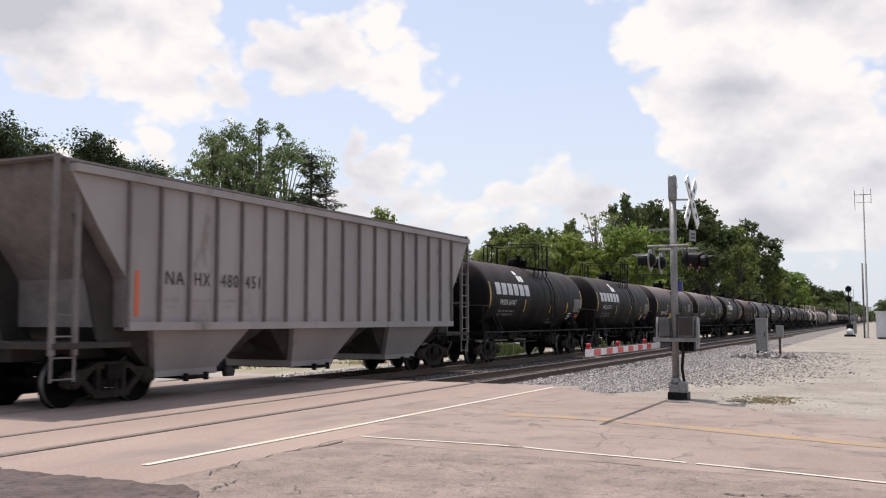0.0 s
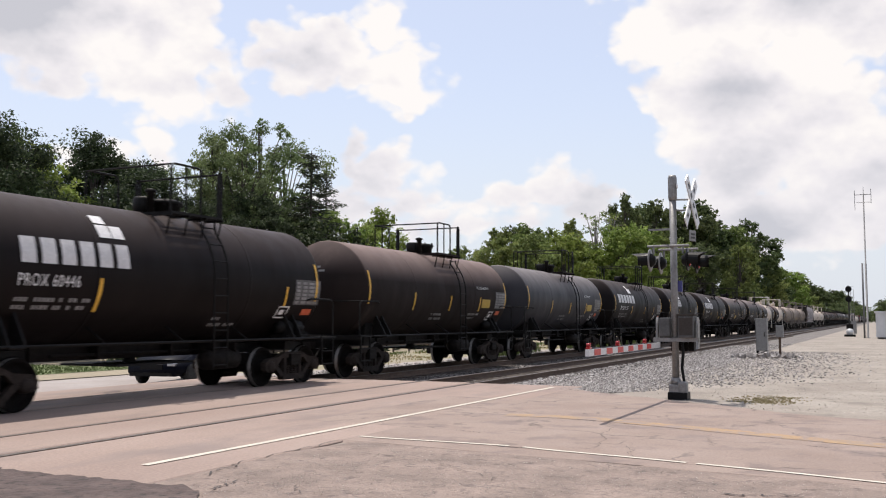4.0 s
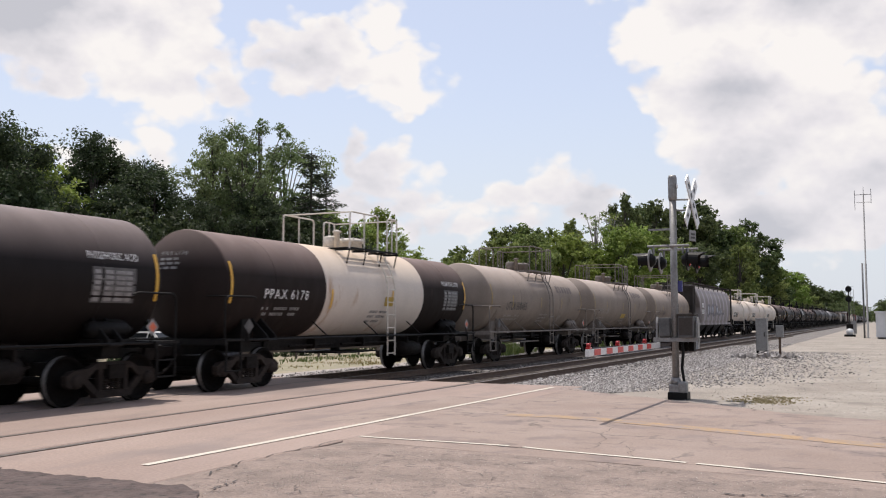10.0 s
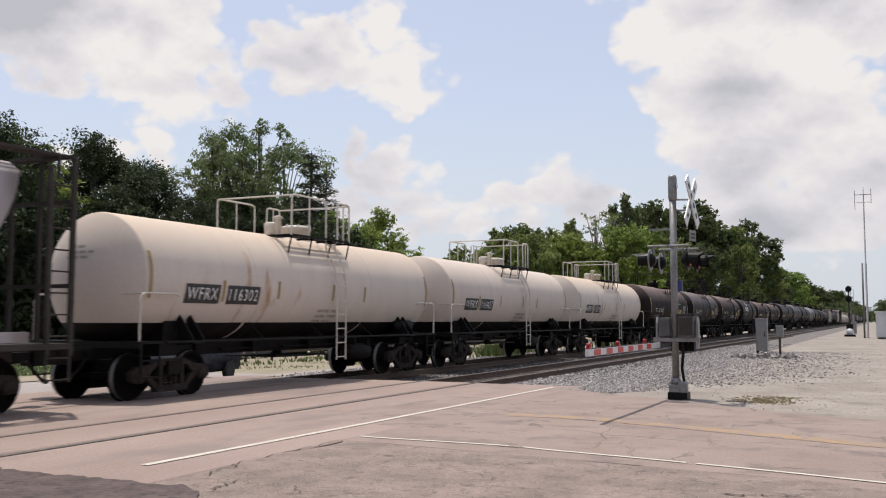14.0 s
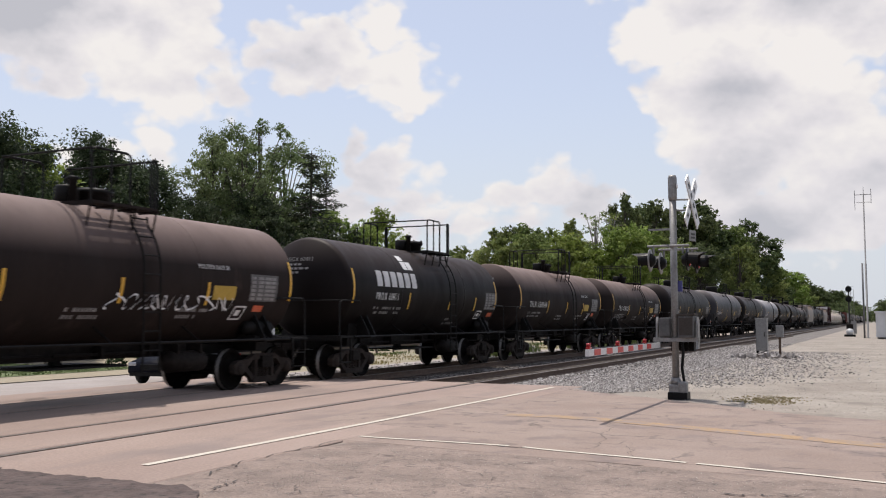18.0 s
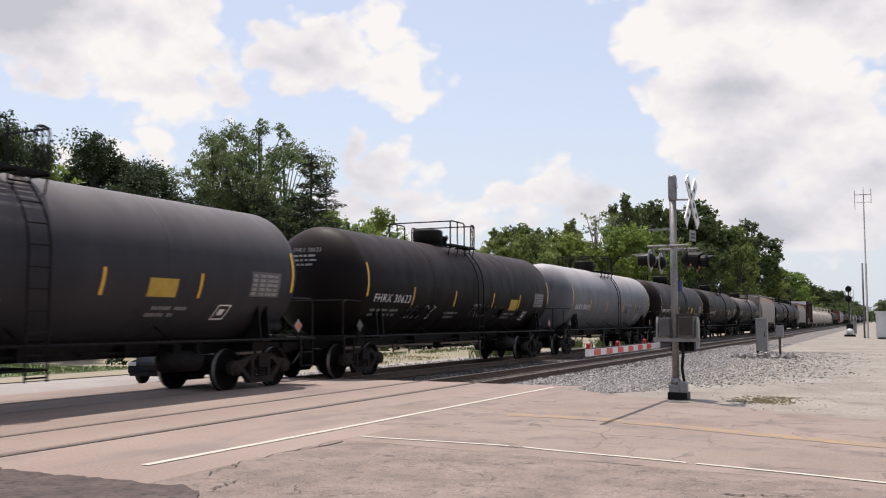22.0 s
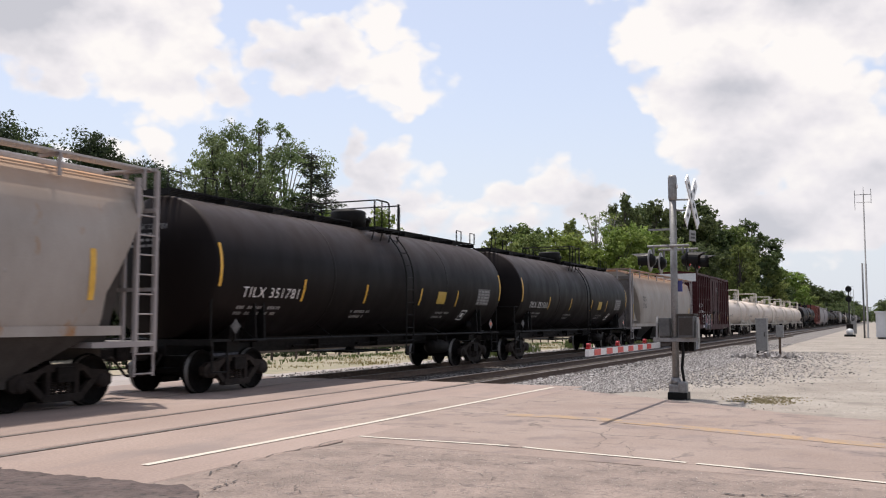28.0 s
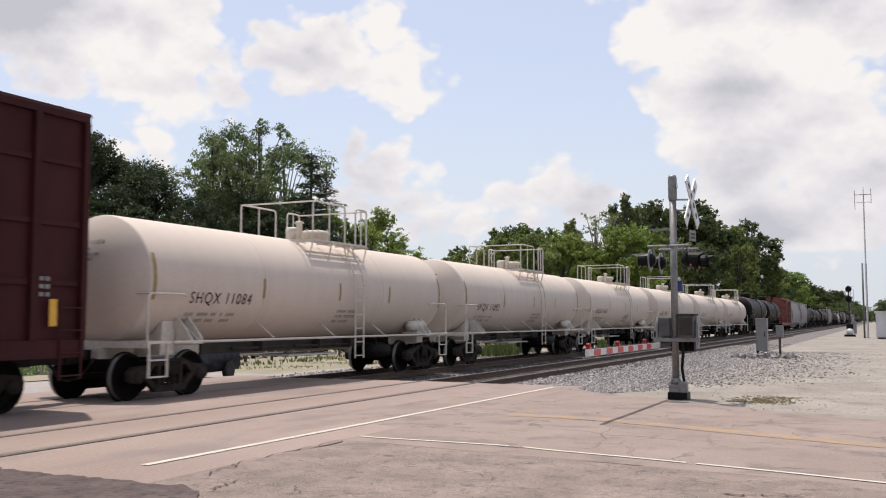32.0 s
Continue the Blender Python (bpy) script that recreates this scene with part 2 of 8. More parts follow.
VERT = (0.6, 0.75, 0.32)   # vertical streaks on the sides of cars
M = {
    # tones for upward faces also paint the sunlit sheen of the tank tops
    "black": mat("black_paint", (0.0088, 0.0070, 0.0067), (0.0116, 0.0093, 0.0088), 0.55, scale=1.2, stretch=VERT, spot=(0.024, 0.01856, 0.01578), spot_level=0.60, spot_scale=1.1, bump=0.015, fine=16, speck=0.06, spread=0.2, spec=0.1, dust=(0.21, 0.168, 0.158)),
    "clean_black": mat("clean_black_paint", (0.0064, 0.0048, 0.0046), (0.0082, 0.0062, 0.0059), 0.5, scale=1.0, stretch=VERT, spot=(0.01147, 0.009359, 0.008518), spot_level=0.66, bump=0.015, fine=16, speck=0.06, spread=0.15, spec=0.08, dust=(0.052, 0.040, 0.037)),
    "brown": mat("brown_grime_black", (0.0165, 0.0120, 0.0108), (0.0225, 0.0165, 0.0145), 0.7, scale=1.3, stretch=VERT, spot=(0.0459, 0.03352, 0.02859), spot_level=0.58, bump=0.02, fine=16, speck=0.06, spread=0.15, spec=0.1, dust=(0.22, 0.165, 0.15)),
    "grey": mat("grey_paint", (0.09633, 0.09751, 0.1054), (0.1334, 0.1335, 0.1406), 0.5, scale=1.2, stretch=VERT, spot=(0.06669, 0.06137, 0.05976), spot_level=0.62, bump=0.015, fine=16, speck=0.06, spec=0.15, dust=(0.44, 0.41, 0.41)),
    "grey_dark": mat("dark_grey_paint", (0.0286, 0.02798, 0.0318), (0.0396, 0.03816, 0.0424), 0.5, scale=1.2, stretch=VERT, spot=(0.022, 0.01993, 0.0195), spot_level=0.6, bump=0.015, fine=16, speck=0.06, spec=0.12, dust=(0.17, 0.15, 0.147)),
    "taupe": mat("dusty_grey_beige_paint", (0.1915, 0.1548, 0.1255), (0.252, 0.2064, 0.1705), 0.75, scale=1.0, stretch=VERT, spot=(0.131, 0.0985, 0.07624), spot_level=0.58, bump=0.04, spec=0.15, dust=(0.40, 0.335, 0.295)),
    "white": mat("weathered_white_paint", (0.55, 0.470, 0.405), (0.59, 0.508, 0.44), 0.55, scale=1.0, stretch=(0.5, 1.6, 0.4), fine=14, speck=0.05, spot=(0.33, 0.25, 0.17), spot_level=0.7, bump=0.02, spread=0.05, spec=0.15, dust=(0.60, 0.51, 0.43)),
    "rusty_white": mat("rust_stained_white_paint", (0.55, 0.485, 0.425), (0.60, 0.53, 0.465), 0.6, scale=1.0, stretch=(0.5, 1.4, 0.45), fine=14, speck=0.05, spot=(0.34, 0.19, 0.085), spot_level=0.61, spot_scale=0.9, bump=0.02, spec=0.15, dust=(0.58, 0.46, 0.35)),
    "hopper_grey": mat("light_grey_hopper_paint", (0.268, 0.243, 0.237), (0.325, 0.298, 0.285), 0.65, speck=0.06, scale=0.9, stretch=VERT, spot=(0.1677, 0.1438, 0.1282), spot_level=0.6, bump=0.04, spec=0.15),
    # darker copy of the hopper grey: shade of ribs and ends painted in
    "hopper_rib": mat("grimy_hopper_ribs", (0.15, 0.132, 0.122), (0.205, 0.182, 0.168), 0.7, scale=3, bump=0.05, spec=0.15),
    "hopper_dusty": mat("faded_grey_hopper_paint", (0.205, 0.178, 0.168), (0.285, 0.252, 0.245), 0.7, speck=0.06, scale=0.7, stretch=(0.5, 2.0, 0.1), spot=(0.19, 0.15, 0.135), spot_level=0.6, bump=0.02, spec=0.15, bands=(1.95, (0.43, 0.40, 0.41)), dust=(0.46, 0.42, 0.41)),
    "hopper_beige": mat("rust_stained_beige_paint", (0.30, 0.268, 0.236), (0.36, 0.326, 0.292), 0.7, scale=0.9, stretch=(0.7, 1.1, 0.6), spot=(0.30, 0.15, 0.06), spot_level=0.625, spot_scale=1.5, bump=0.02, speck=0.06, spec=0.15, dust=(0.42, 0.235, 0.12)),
    # dark steel; on slopes and recesses its colour carries their shade
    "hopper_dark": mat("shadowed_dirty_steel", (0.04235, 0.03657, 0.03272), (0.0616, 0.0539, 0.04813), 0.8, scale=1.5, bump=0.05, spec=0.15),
    "rusty_top": mat("rusted_roof", (0.26, 0.13, 0.065), (0.42, 0.33, 0.26), 0.85, scale=1.8, bump=0.1),
    "maroon": mat("maroon_boxcar_paint", (0.03892, 0.008696, 0.009412), (0.05335, 0.01344, 0.01369), 0.6, scale=1.0, stretch=VERT, spot=(0.03139, 0.008696, 0.008556), spot_level=0.6, bump=0.04, spec=0.15),
    "orange_red": mat("orange_red_paint", (0.17, 0.042, 0.03), (0.21, 0.058, 0.042), 0.6, scale=1.0),
    "steel": mat("grimy_truck_steel", (0.0075, 0.0062, 0.0054), (0.0165, 0.0130, 0.0112), 0.7, metal=0.3, scale=6,  spec=0.15, bump=0.2, spread=0.25),
    "wheel": mat("wheel_steel", (0.0035, 0.003, 0.0028), (0.0078, 0.0064, 0.0056), 0.8, metal=0.0, scale=9, bump=0.1, spec=0.08),
    "tread": mat("polished_wheel_tread", (0.10, 0.095, 0.09), (0.16, 0.15, 0.14), 0.45, metal=0.6, scale=20),
    "fitting": mat("black_fittings", (0.00432, 0.00414, 0.00414), (0.009, 0.00792, 0.0072), 0.6, scale=8, bump=0.1, spec=0.15),
    "fitting_white": mat("pale_fittings", (0.5, 0.46, 0.4), (0.6, 0.55, 0.48), 0.6, scale=8, bump=0.1),
    "fitting_taupe": mat("dusty_fittings", (0.14, 0.119, 0.1015), (0.189, 0.161, 0.14), 0.75, scale=8, bump=0.1),
    "fitting_grey": mat("grey_fittings", (0.33, 0.31, 0.3), (0.42, 0.4, 0.38), 0.6, scale=8, bump=0.1),
    "letter_white": mat("white_lettering", (0.62, 0.61, 0.6), (0.72, 0.71, 0.7), 0.6, scale=5, bump=0),
    "emblem": mat("white_emblem_paint", (0.5, 0.49, 0.485), (0.6, 0.59, 0.58), 0.6, scale=4, bump=0),
    "letter_dim": mat("faded_white_lettering", (0.16, 0.152, 0.148), (0.27, 0.262, 0.255), 0.7, scale=6, bump=0),
    "letter_panel": mat("faded_data_panel", (0.07, 0.067, 0.066), (0.11, 0.105, 0.10), 0.7, scale=7, bump=0),
    "letter_black": mat("black_lettering", (0.02, 0.02, 0.02), (0.035, 0.035, 0.035), 0.6, scale=5, bump=0),
    "name_wash": mat("weathered_dark_name_paint", (0.15, 0.128, 0.122), (0.185, 0.155, 0.142), 0.75, scale=3, bump=0, spec=0.15),
    "pale_bark": mat("bleached_dead_wood", (0.2, 0.18, 0.165), (0.3, 0.275, 0.255), 0.9, scale=4, stretch=(4, 4, 0.6), bump=0.3),
    "letter_grey": mat("faded_grey_lettering", (0.25, 0.22, 0.2), (0.33, 0.3, 0.28), 0.7, scale=6, bump=0),
    "yellow": mat("yellow_reflector", (0.62, 0.34, 0.03), (0.72, 0.42, 0.05), 0.4, scale=8, bump=0, spread=0.1),
    "yellow_dull": mat("dull_yellow_panel", (0.36, 0.2312, 0.024), (0.432, 0.2856, 0.04), 0.5, scale=4, bump=0),
    "mustard": mat("dirty_mustard_reflector", (0.27, 0.185, 0.06), (0.33, 0.225, 0.075), 0.6, scale=8, bump=0),
    "verge": mat("dry_verge", (0.27, 0.23, 0.165), (0.2, 0.185, 0.115), 0.95, scale=0.9, fine=9, bump=0.7, spot=(0.15, 0.165, 0.06), spot_level=0.56, spot_scale=1.4),
    "orange": mat("orange_placard", (0.5, 0.09, 0.03), (0.55, 0.12, 0.05), 0.5, scale=5, bump=0),
    "red": mat("red_paint", (0.45, 0.03, 0.025), (0.52, 0.05, 0.04), 0.45, scale=6, bump=0.02),
    "pink": mat("pink_spray_paint", (0.22, 0.062, 0.09), (0.17, 0.045, 0.07), 0.6, scale=3, bump=0),
    "blue_spray": mat("blue_spray_paint", (0.04, 0.045, 0.11), (0.06, 0.068, 0.16), 0.6, scale=3, bump=0),
    "black_spray": mat("black_spray_paint", (0.012, 0.012, 0.014), (0.02, 0.02, 0.024), 0.5, scale=3, bump=0, spec=0.1),
    "pale_spray": mat("pale_blue_spray_paint", (0.3, 0.32, 0.36), (0.4, 0.41, 0.43), 0.6, scale=3, bump=0),
    "wash_spray": mat("washed_out_spray_paint", (0.27, 0.25, 0.26), (0.36, 0.34, 0.36), 0.7, scale=2, stretch=(0.5, 3, 0.3), bump=0, spec=0.15),
    "spray_edge": mat("dark_violet_spray_paint", (0.06, 0.055, 0.075), (0.14, 0.13, 0.15), 0.6, scale=3, bump=0),
    "spray_brown": mat("faded_brown_spray_paint", (0.2, 0.15, 0.13), (0.3, 0.24, 0.21), 0.6, scale=3, bump=0),
    "galv": mat("galvanised_steel", (0.1836, 0.1785, 0.1734), (0.2346, 0.2295, 0.2244), 0.5, metal=0.35, scale=10, bump=0.08),
    "case_grey": mat("weathered_dark_grey_case", (0.055, 0.054, 0.055), (0.085, 0.083, 0.082), 0.6, scale=5, bump=0.08, spot=(0.13, 0.125, 0.12), spot_level=0.6, spot_scale=6),
    "mast_grey": mat("dull_grey_steel", (0.10, 0.10, 0.105), (0.14, 0.14, 0.145), 0.6, metal=0.2, scale=10, bump=0.05),
    "rim_grey": mat("silver_wheel_paint", (0.42, 0.42, 0.43), (0.5, 0.5, 0.51), 0.4, metal=0.2, scale=8, bump=0),
    "frame_steel": mat("dusty_brown_cast_steel", (0.020, 0.0155, 0.0135), (0.036, 0.028, 0.0235), 0.85, scale=5, bump=0.25, spec=0.15, spread=0.25),
    "signal_black": mat("black_signal_paint", (0.005775, 0.005775, 0.00616), (0.009625, 0.00924, 0.00924), 0.45, scale=6, spec=0.12, bump=0.05),
    "sign_white": mat("reflective_white_sheet", (0.555, 0.555, 0.555), (0.6, 0.6, 0.6), 0.4, scale=4, bump=0),
    "rail": mat("rusty_rail", (0.07, 0.045, 0.033), (0.12, 0.08, 0.058), 0.8, metal=0.2, scale=7, bump=0.2),
    "rail_top": mat("worn_rail_head", (0.10, 0.082, 0.07), (0.16, 0.135, 0.12), 0.5, metal=0.3, scale=6, bump=0.02),
    "tie": mat("creosoted_wood", (0.045, 0.035, 0.028), (0.09, 0.07, 0.056), 0.9, scale=4, stretch=(0.6, 5, 5), bump=0.5, spread=0.25),
    "ballast": mat("ballast_bed", (0.08288, 0.07331, 0.06694), (0.1913, 0.1754, 0.1626), 0.95, scale=9, fine=22, bump=0.9),
    "stone": mat("ballast_stone", (0.204, 0.1904, 0.1768), (0.3128, 0.2924, 0.272), 0.9, scale=2.5, fine=50, bump=0.3),
    "lot": mat("gravel_lot", (0.221, 0.1906, 0.1599), (0.2885, 0.256, 0.2169), 0.95, scale=0.35, fine=16, bump=0.25, spot=(0.178, 0.156, 0.133), spot_level=0.54, spot_scale=0.8),
    "road": mat("worn_concrete_road", (0.2236, 0.1683, 0.1405), (0.2697, 0.2089, 0.1755), 0.9, scale=0.5, fine=30, bump=0.25, spot=(0.1841, 0.1421, 0.1252), spot_level=0.52, spot_scale=1.3, crack=0.75, crack_scale=0.55),
    "panel": mat("crossing_concrete", (0.240, 0.176, 0.147), (0.288, 0.217, 0.182), 0.85, scale=0.35, fine=26, bump=0.15, stretch=(1, 0.45, 1), spot=(0.205, 0.158, 0.138), spot_level=0.5, spot_scale=0.55),
    "shoulder": mat("broken_asphalt_shoulder", (0.1731, 0.1337, 0.113), (0.2597, 0.2005, 0.169), 0.95, scale=1.6, fine=26, bump=1.0, spot=(0.115, 0.088, 0.079), spot_level=0.55, spot_scale=5.5, crack=0.8, crack_scale=2.1),
    "asphalt": mat("dark_asphalt", (0.058, 0.041, 0.0375), (0.108, 0.077, 0.069), 0.95, scale=2.2, fine=16, speck=0.06, bump=1.0, spot=(0.036, 0.02736, 0.0245), spot_level=0.52, spot_scale=9),
    "tar_line": mat("crack_sealant", (0.035, 0.028, 0.025), (0.06, 0.05, 0.045), 0.8, scale=6, bump=0.2),
    "paint_white": mat("worn_white_road_paint", (0.4633, 0.4226, 0.3557), (0.5335, 0.4897, 0.415), 0.8, scale=3, bump=0.1, spot=(0.351, 0.3086, 0.2549), spot_level=0.62, spot_scale=5),
    "paint_yellow": mat("worn_yellow_road_paint", (0.335, 0.215, 0.110), (0.285, 0.2, 0.125), 0.85, scale=1.2, bump=0.1, spot=(0.235, 0.182, 0.156), spot_level=0.46, spot_scale=3),
    "dirt": mat("field_ground", (0.22, 0.187, 0.1265), (0.297, 0.253, 0.184), 0.95, scale=0.1, fine=6, bump=0.6),
    "far_road": mat("pale_far_road", (0.264, 0.231, 0.2112), (0.3102, 0.2772, 0.2574), 0.9, scale=0.4, fine=20, bump=0.2),
    "grass": mat("lawn", (0.07, 0.10, 0.03), (0.11, 0.135, 0.05), 0.9, scale=1.2, fine=18, bump=0.7),
    "dry_grass": mat("dry_grass", (0.3, 0.24, 0.11), (0.22, 0.24, 0.08), 0.9, scale=1.0, bump=0),
    "leaf_oak": leaves("broad_dark_leaves", (0.0192, 0.0304, 0.0128), (0.0344, 0.0504, 0.0212), (0.0616, 0.0824, 0.0368)),
    "leaf_airy": leaves("open_crown_leaves", (0.07929, 0.1132, 0.04184), (0.1388, 0.1837, 0.07174), (0.2247, 0.273, 0.127)),
    "leaf_dark": leaves("dark_leaves", (0.04727, 0.0691, 0.02604), (0.08184, 0.1127, 0.04166), (0.1364, 0.1726, 0.06596)),
    "leaf_mid": leaves("green_leaves", (0.0973, 0.1339, 0.03947), (0.1669, 0.2141, 0.06315), (0.2664, 0.3123, 0.1085)),
    "leaf_light": leaves("bright_leaves", (0.1186, 0.1747, 0.03289), (0.1819, 0.2506, 0.05313), (0.2688, 0.3263, 0.09488)),
    "needle": leaves("conifer_needles", (0.02475, 0.03713, 0.02066), (0.03978, 0.05304, 0.03006), (0.06188, 0.07072, 0.04696)),
    "bark": mat("bark", (0.036, 0.03, 0.024), (0.072, 0.06, 0.051), 0.95, scale=4, stretch=(4, 4, 0.6), bump=0.6),
    "blue_car": mat("dark_blue_car_paint", (0.004, 0.0045, 0.009), (0.006, 0.007, 0.012), 0.42, scale=2, bump=0, coat=0.0, spec=0.05),
    "white_car": mat("white_car_paint", (0.66, 0.66, 0.66), (0.7, 0.7, 0.7), 0.35, scale=2, bump=0, coat=0.5),
    "dark_car": mat("black_car_paint", (0.015, 0.015, 0.017), (0.02, 0.02, 0.022), 0.3, metal=0.3, scale=2, bump=0, coat=0.8),
    "glass": mat("car_glass", (0.01, 0.012, 0.014), (0.015, 0.017, 0.02), 0.12, scale=2, bump=0, spec=0.1),
    "tyre": mat("tyre_rubber", (0.015, 0.015, 0.015), (0.03, 0.03, 0.03), 0.9, scale=12, bump=0.2),
    "lens_clear": mat("headlamp_lens", (0.3, 0.31, 0.33), (0.4, 0.41, 0.43), 0.15, metal=0.5, scale=5, bump=0),
    "lens_red": mat("red_lens", (0.25, 0.012, 0.012), (0.32, 0.02, 0.02), 0.2, scale=5, bump=0),
    "hut": mat("white_hut_panel", (0.527, 0.527, 0.527), (0.595, 0.595, 0.595), 0.6, scale=1.5, bump=0.05),
    "shed": mat("dark_shed_siding", (0.10, 0.10, 0.11), (0.15, 0.15, 0.16), 0.8, scale=2, bump=0.1),
    "pale_wall": mat("pale_siding", (0.55, 0.55, 0.55), (0.65, 0.65, 0.65), 0.8, scale=2, bump=0.1),
    "blue_sign": mat("blue_sign", (0.03, 0.035, 0.16), (0.045, 0.05, 0.2), 0.5, scale=4, bump=0),
}


# ---- mesh helpers ----
def shell(bm, pts_a, pts_b):
    """Quads between two rings."""
    n = len(pts_a)
    for i in range(n):
        bm.faces.new((pts_a[i], pts_a[(i + 1) % n], pts_b[(i + 1) % n], pts_b[i]))


def box(bm, x0, x1, y0, y1, z0, z1, m=None):
    vs = [bm.verts.new(((x0, x1)[i & 1], (y0, y1)[i >> 1 & 1], (z0, z1)[i >> 2 & 1])) for i in range(8)]
    if m is not None:
        for v in vs:
            v.co = m @ v.co
    for f in ((0, 2, 3, 1), (4, 5, 7, 6), (0, 1, 5, 4), (2, 6, 7, 3), (0, 4, 6, 2), (1, 3, 7, 5)):
        bm.faces.new([vs[i] for i in f])
    return vs


def bevel_box(bm, x0, x1, y0, y1, z0, z1, c=0.01):
    """A box with chamfered edges."""
    b2 = bmesh.new()
    box(b2, x0, x1, y0, y1, z0, z1)
    bmesh.ops.bevel(b2, geom=list(b2.edges), offset=c, segments=2, affect="EDGES", profile=0.6)
    me = bpy.data.meshes.new("tmp")
    b2.to_mesh(me)
    b2.free()
    bm.from_mesh(me)
    bpy.data.meshes.remove(me)


def tube(bm, pts, r, n=6, closed_ends=True):
    """A round bar along a polyline."""
    pts = [Vector(p) for p in pts]
    rings = []
    up0 = None
    for i, p in enumerate(pts):
        d = (pts[min(i + 1, len(pts) - 1)] - pts[max(i - 1, 0)]).normalized()
        ref = Vector((0, 0, 1)) if abs(d.z) < 0.9 else Vector((1, 0, 0))
        if up0 is not None:
            ref = up0
        a = d.cross(ref)
        if a.length < 1e-4:
            a = d.orthogonal()
        a.normalize()
        b = a.cross(d).normalized()
        up0 = b
        rr = r[i] if isinstance(r, (list, tuple)) else r
        rings.append([bm.verts.new(p + a * rr * math.cos(2 * math.pi * k / n) + b * rr * math.sin(2 * math.pi * k / n)) for k in range(n)])
    for q, s in zip(rings, rings[1:]):
        shell(bm, q, s)
    if closed_ends:
        bm.faces.new(rings[0][::-1]), bm.faces.new(rings[-1])


def lathe(bm, profile, axis="y", n=24, at=(0, 0, 0), smooth=True):
    """Turn (along, radius) pairs about an axis."""
    rings = []
    for s, r in profile:
        ring = []
        for k in range(n):
            a = 2 * math.pi * k / n
            c, d = r * math.cos(a), r * math.sin(a)
            co = {"y": (c, s, d), "x": (s, c, d), "z": (c, d, s)}[axis]
            ring.append(bm.verts.new((co[0] + at[0], co[1] + at[1], co[2] + at[2])))
        rings.append(ring)
    fs = []
    for q, s in zip(rings, rings[1:]):
        for i in range(n):
            fs.append(bm.faces.new((q[i], q[(i + 1) % n], s[(i + 1) % n], s[i])))
    if profile[0][1] > 1e-6:
        bm.faces.new(rings[0][::-1])
    if profile[-1][1] > 1e-6:
        bm.faces.new(rings[-1])
    if smooth:
        for f in fs:
            f.smooth = True


def prism(bm, outline, x0, x1, axis="x"):
    """Extrude an outline of (a, b) pairs: over y,z along x, over x,z along y, or over x,y along z."""
    def co(a, b, s):
        return {"x": (s, a, b), "y": (a, s, b), "z": (a, b, s)}[axis]
    p = [bm.verts.new(co(a, b, x0)) for a, b in outline]
    q = [bm.verts.new(co(a, b, x1)) for a, b in outline]
    shell(bm, p, q)
    bm.faces.new(p[::-1]), bm.faces.new(q)


def mesh_of(name, bm, material):
    bmesh.ops.recalc_face_normals(bm, faces=list(bm.faces))
    me = bpy.data.meshes.new(name)
    bm.to_mesh(me)
    bm.free()
    for mt in (material if isinstance(material, (list, tuple)) else [material]):
        me.materials.append(M[mt] if isinstance(mt, str) else mt)
    return me


def put(name, me, parent=None, label="", at=None):
    ob = new(name, me)
    if parent is not None:
        ob.parent = parent
    if at is not None:
        ob.matrix_basis = at if isinstance(at, Matrix) else Matrix.Translation(at)
    if label:
        ob["label"] = label
    return ob


def part(name, bm, material, parent, label="", at=None):
    return put(name, mesh_of(name, bm, material), parent, label, at)


def thing(name, label, category, at=None, group="", kind=""):
    ob = new(name)
    ob.empty_display_size = 0.3
    if at is not None:
        ob.matrix_basis = at if isinstance(at, Matrix) else Matrix.Translation(at)
    return tagged(ob, label, category, group, kind)


def solid(name, bm, material, label, category="", kind="", group=""):
    return tagged(put(name, mesh_of(name, bm, material)), label, category, group, kind)


# ---- lettering, made once as flat meshes ----
WORDS = [
    "116302",
    "125",
    "116318",
    "116427",
    "15",
    "21075",
    "4",
    "451",
    "480",
    "51180",
    "86",
    "ADMX",
    "AEX",
    "FHRX 30048",
    "FHRX 30420",
    "FHRX 30623",
    "HX",
    "KLRX 30820",
    "MOLTEN SULFUR",
    "NA",
    "PHOSPHORIC ACID",
    "PPAX 6177",
    "PPAX 6178",
    "PROX 60411",
    "PROX 60438",
    "PROX 60446",
    "PROX 61312",
    "PROX 61372",
    "PROX 61390",
    "PROX 61447",
    "RY",
    "SHQX 11063",
    "SHQX 11084",
    "SHQX 11092",
    "SHQX 11287",
    "SHQX 9153",
    "SHQX 9165",
    "SHQX 9169",
    "SHQX 9176",
    "TILX 150548",
    "TILX 150614",
    "TILX 150625",
    "TILX 151045",
    "TILX 151162",
    "TILX 195846",
    "TILX 290400",
    "TILX 351560",
    "TILX 351781",
    "UC",
    "UTLX 300455",
    "UTLX 300463",
    "WFRX",
    "WFRX 116302",
    "WFRX 116318",
    "WFRX 116427",
]
GLYPHS = {}


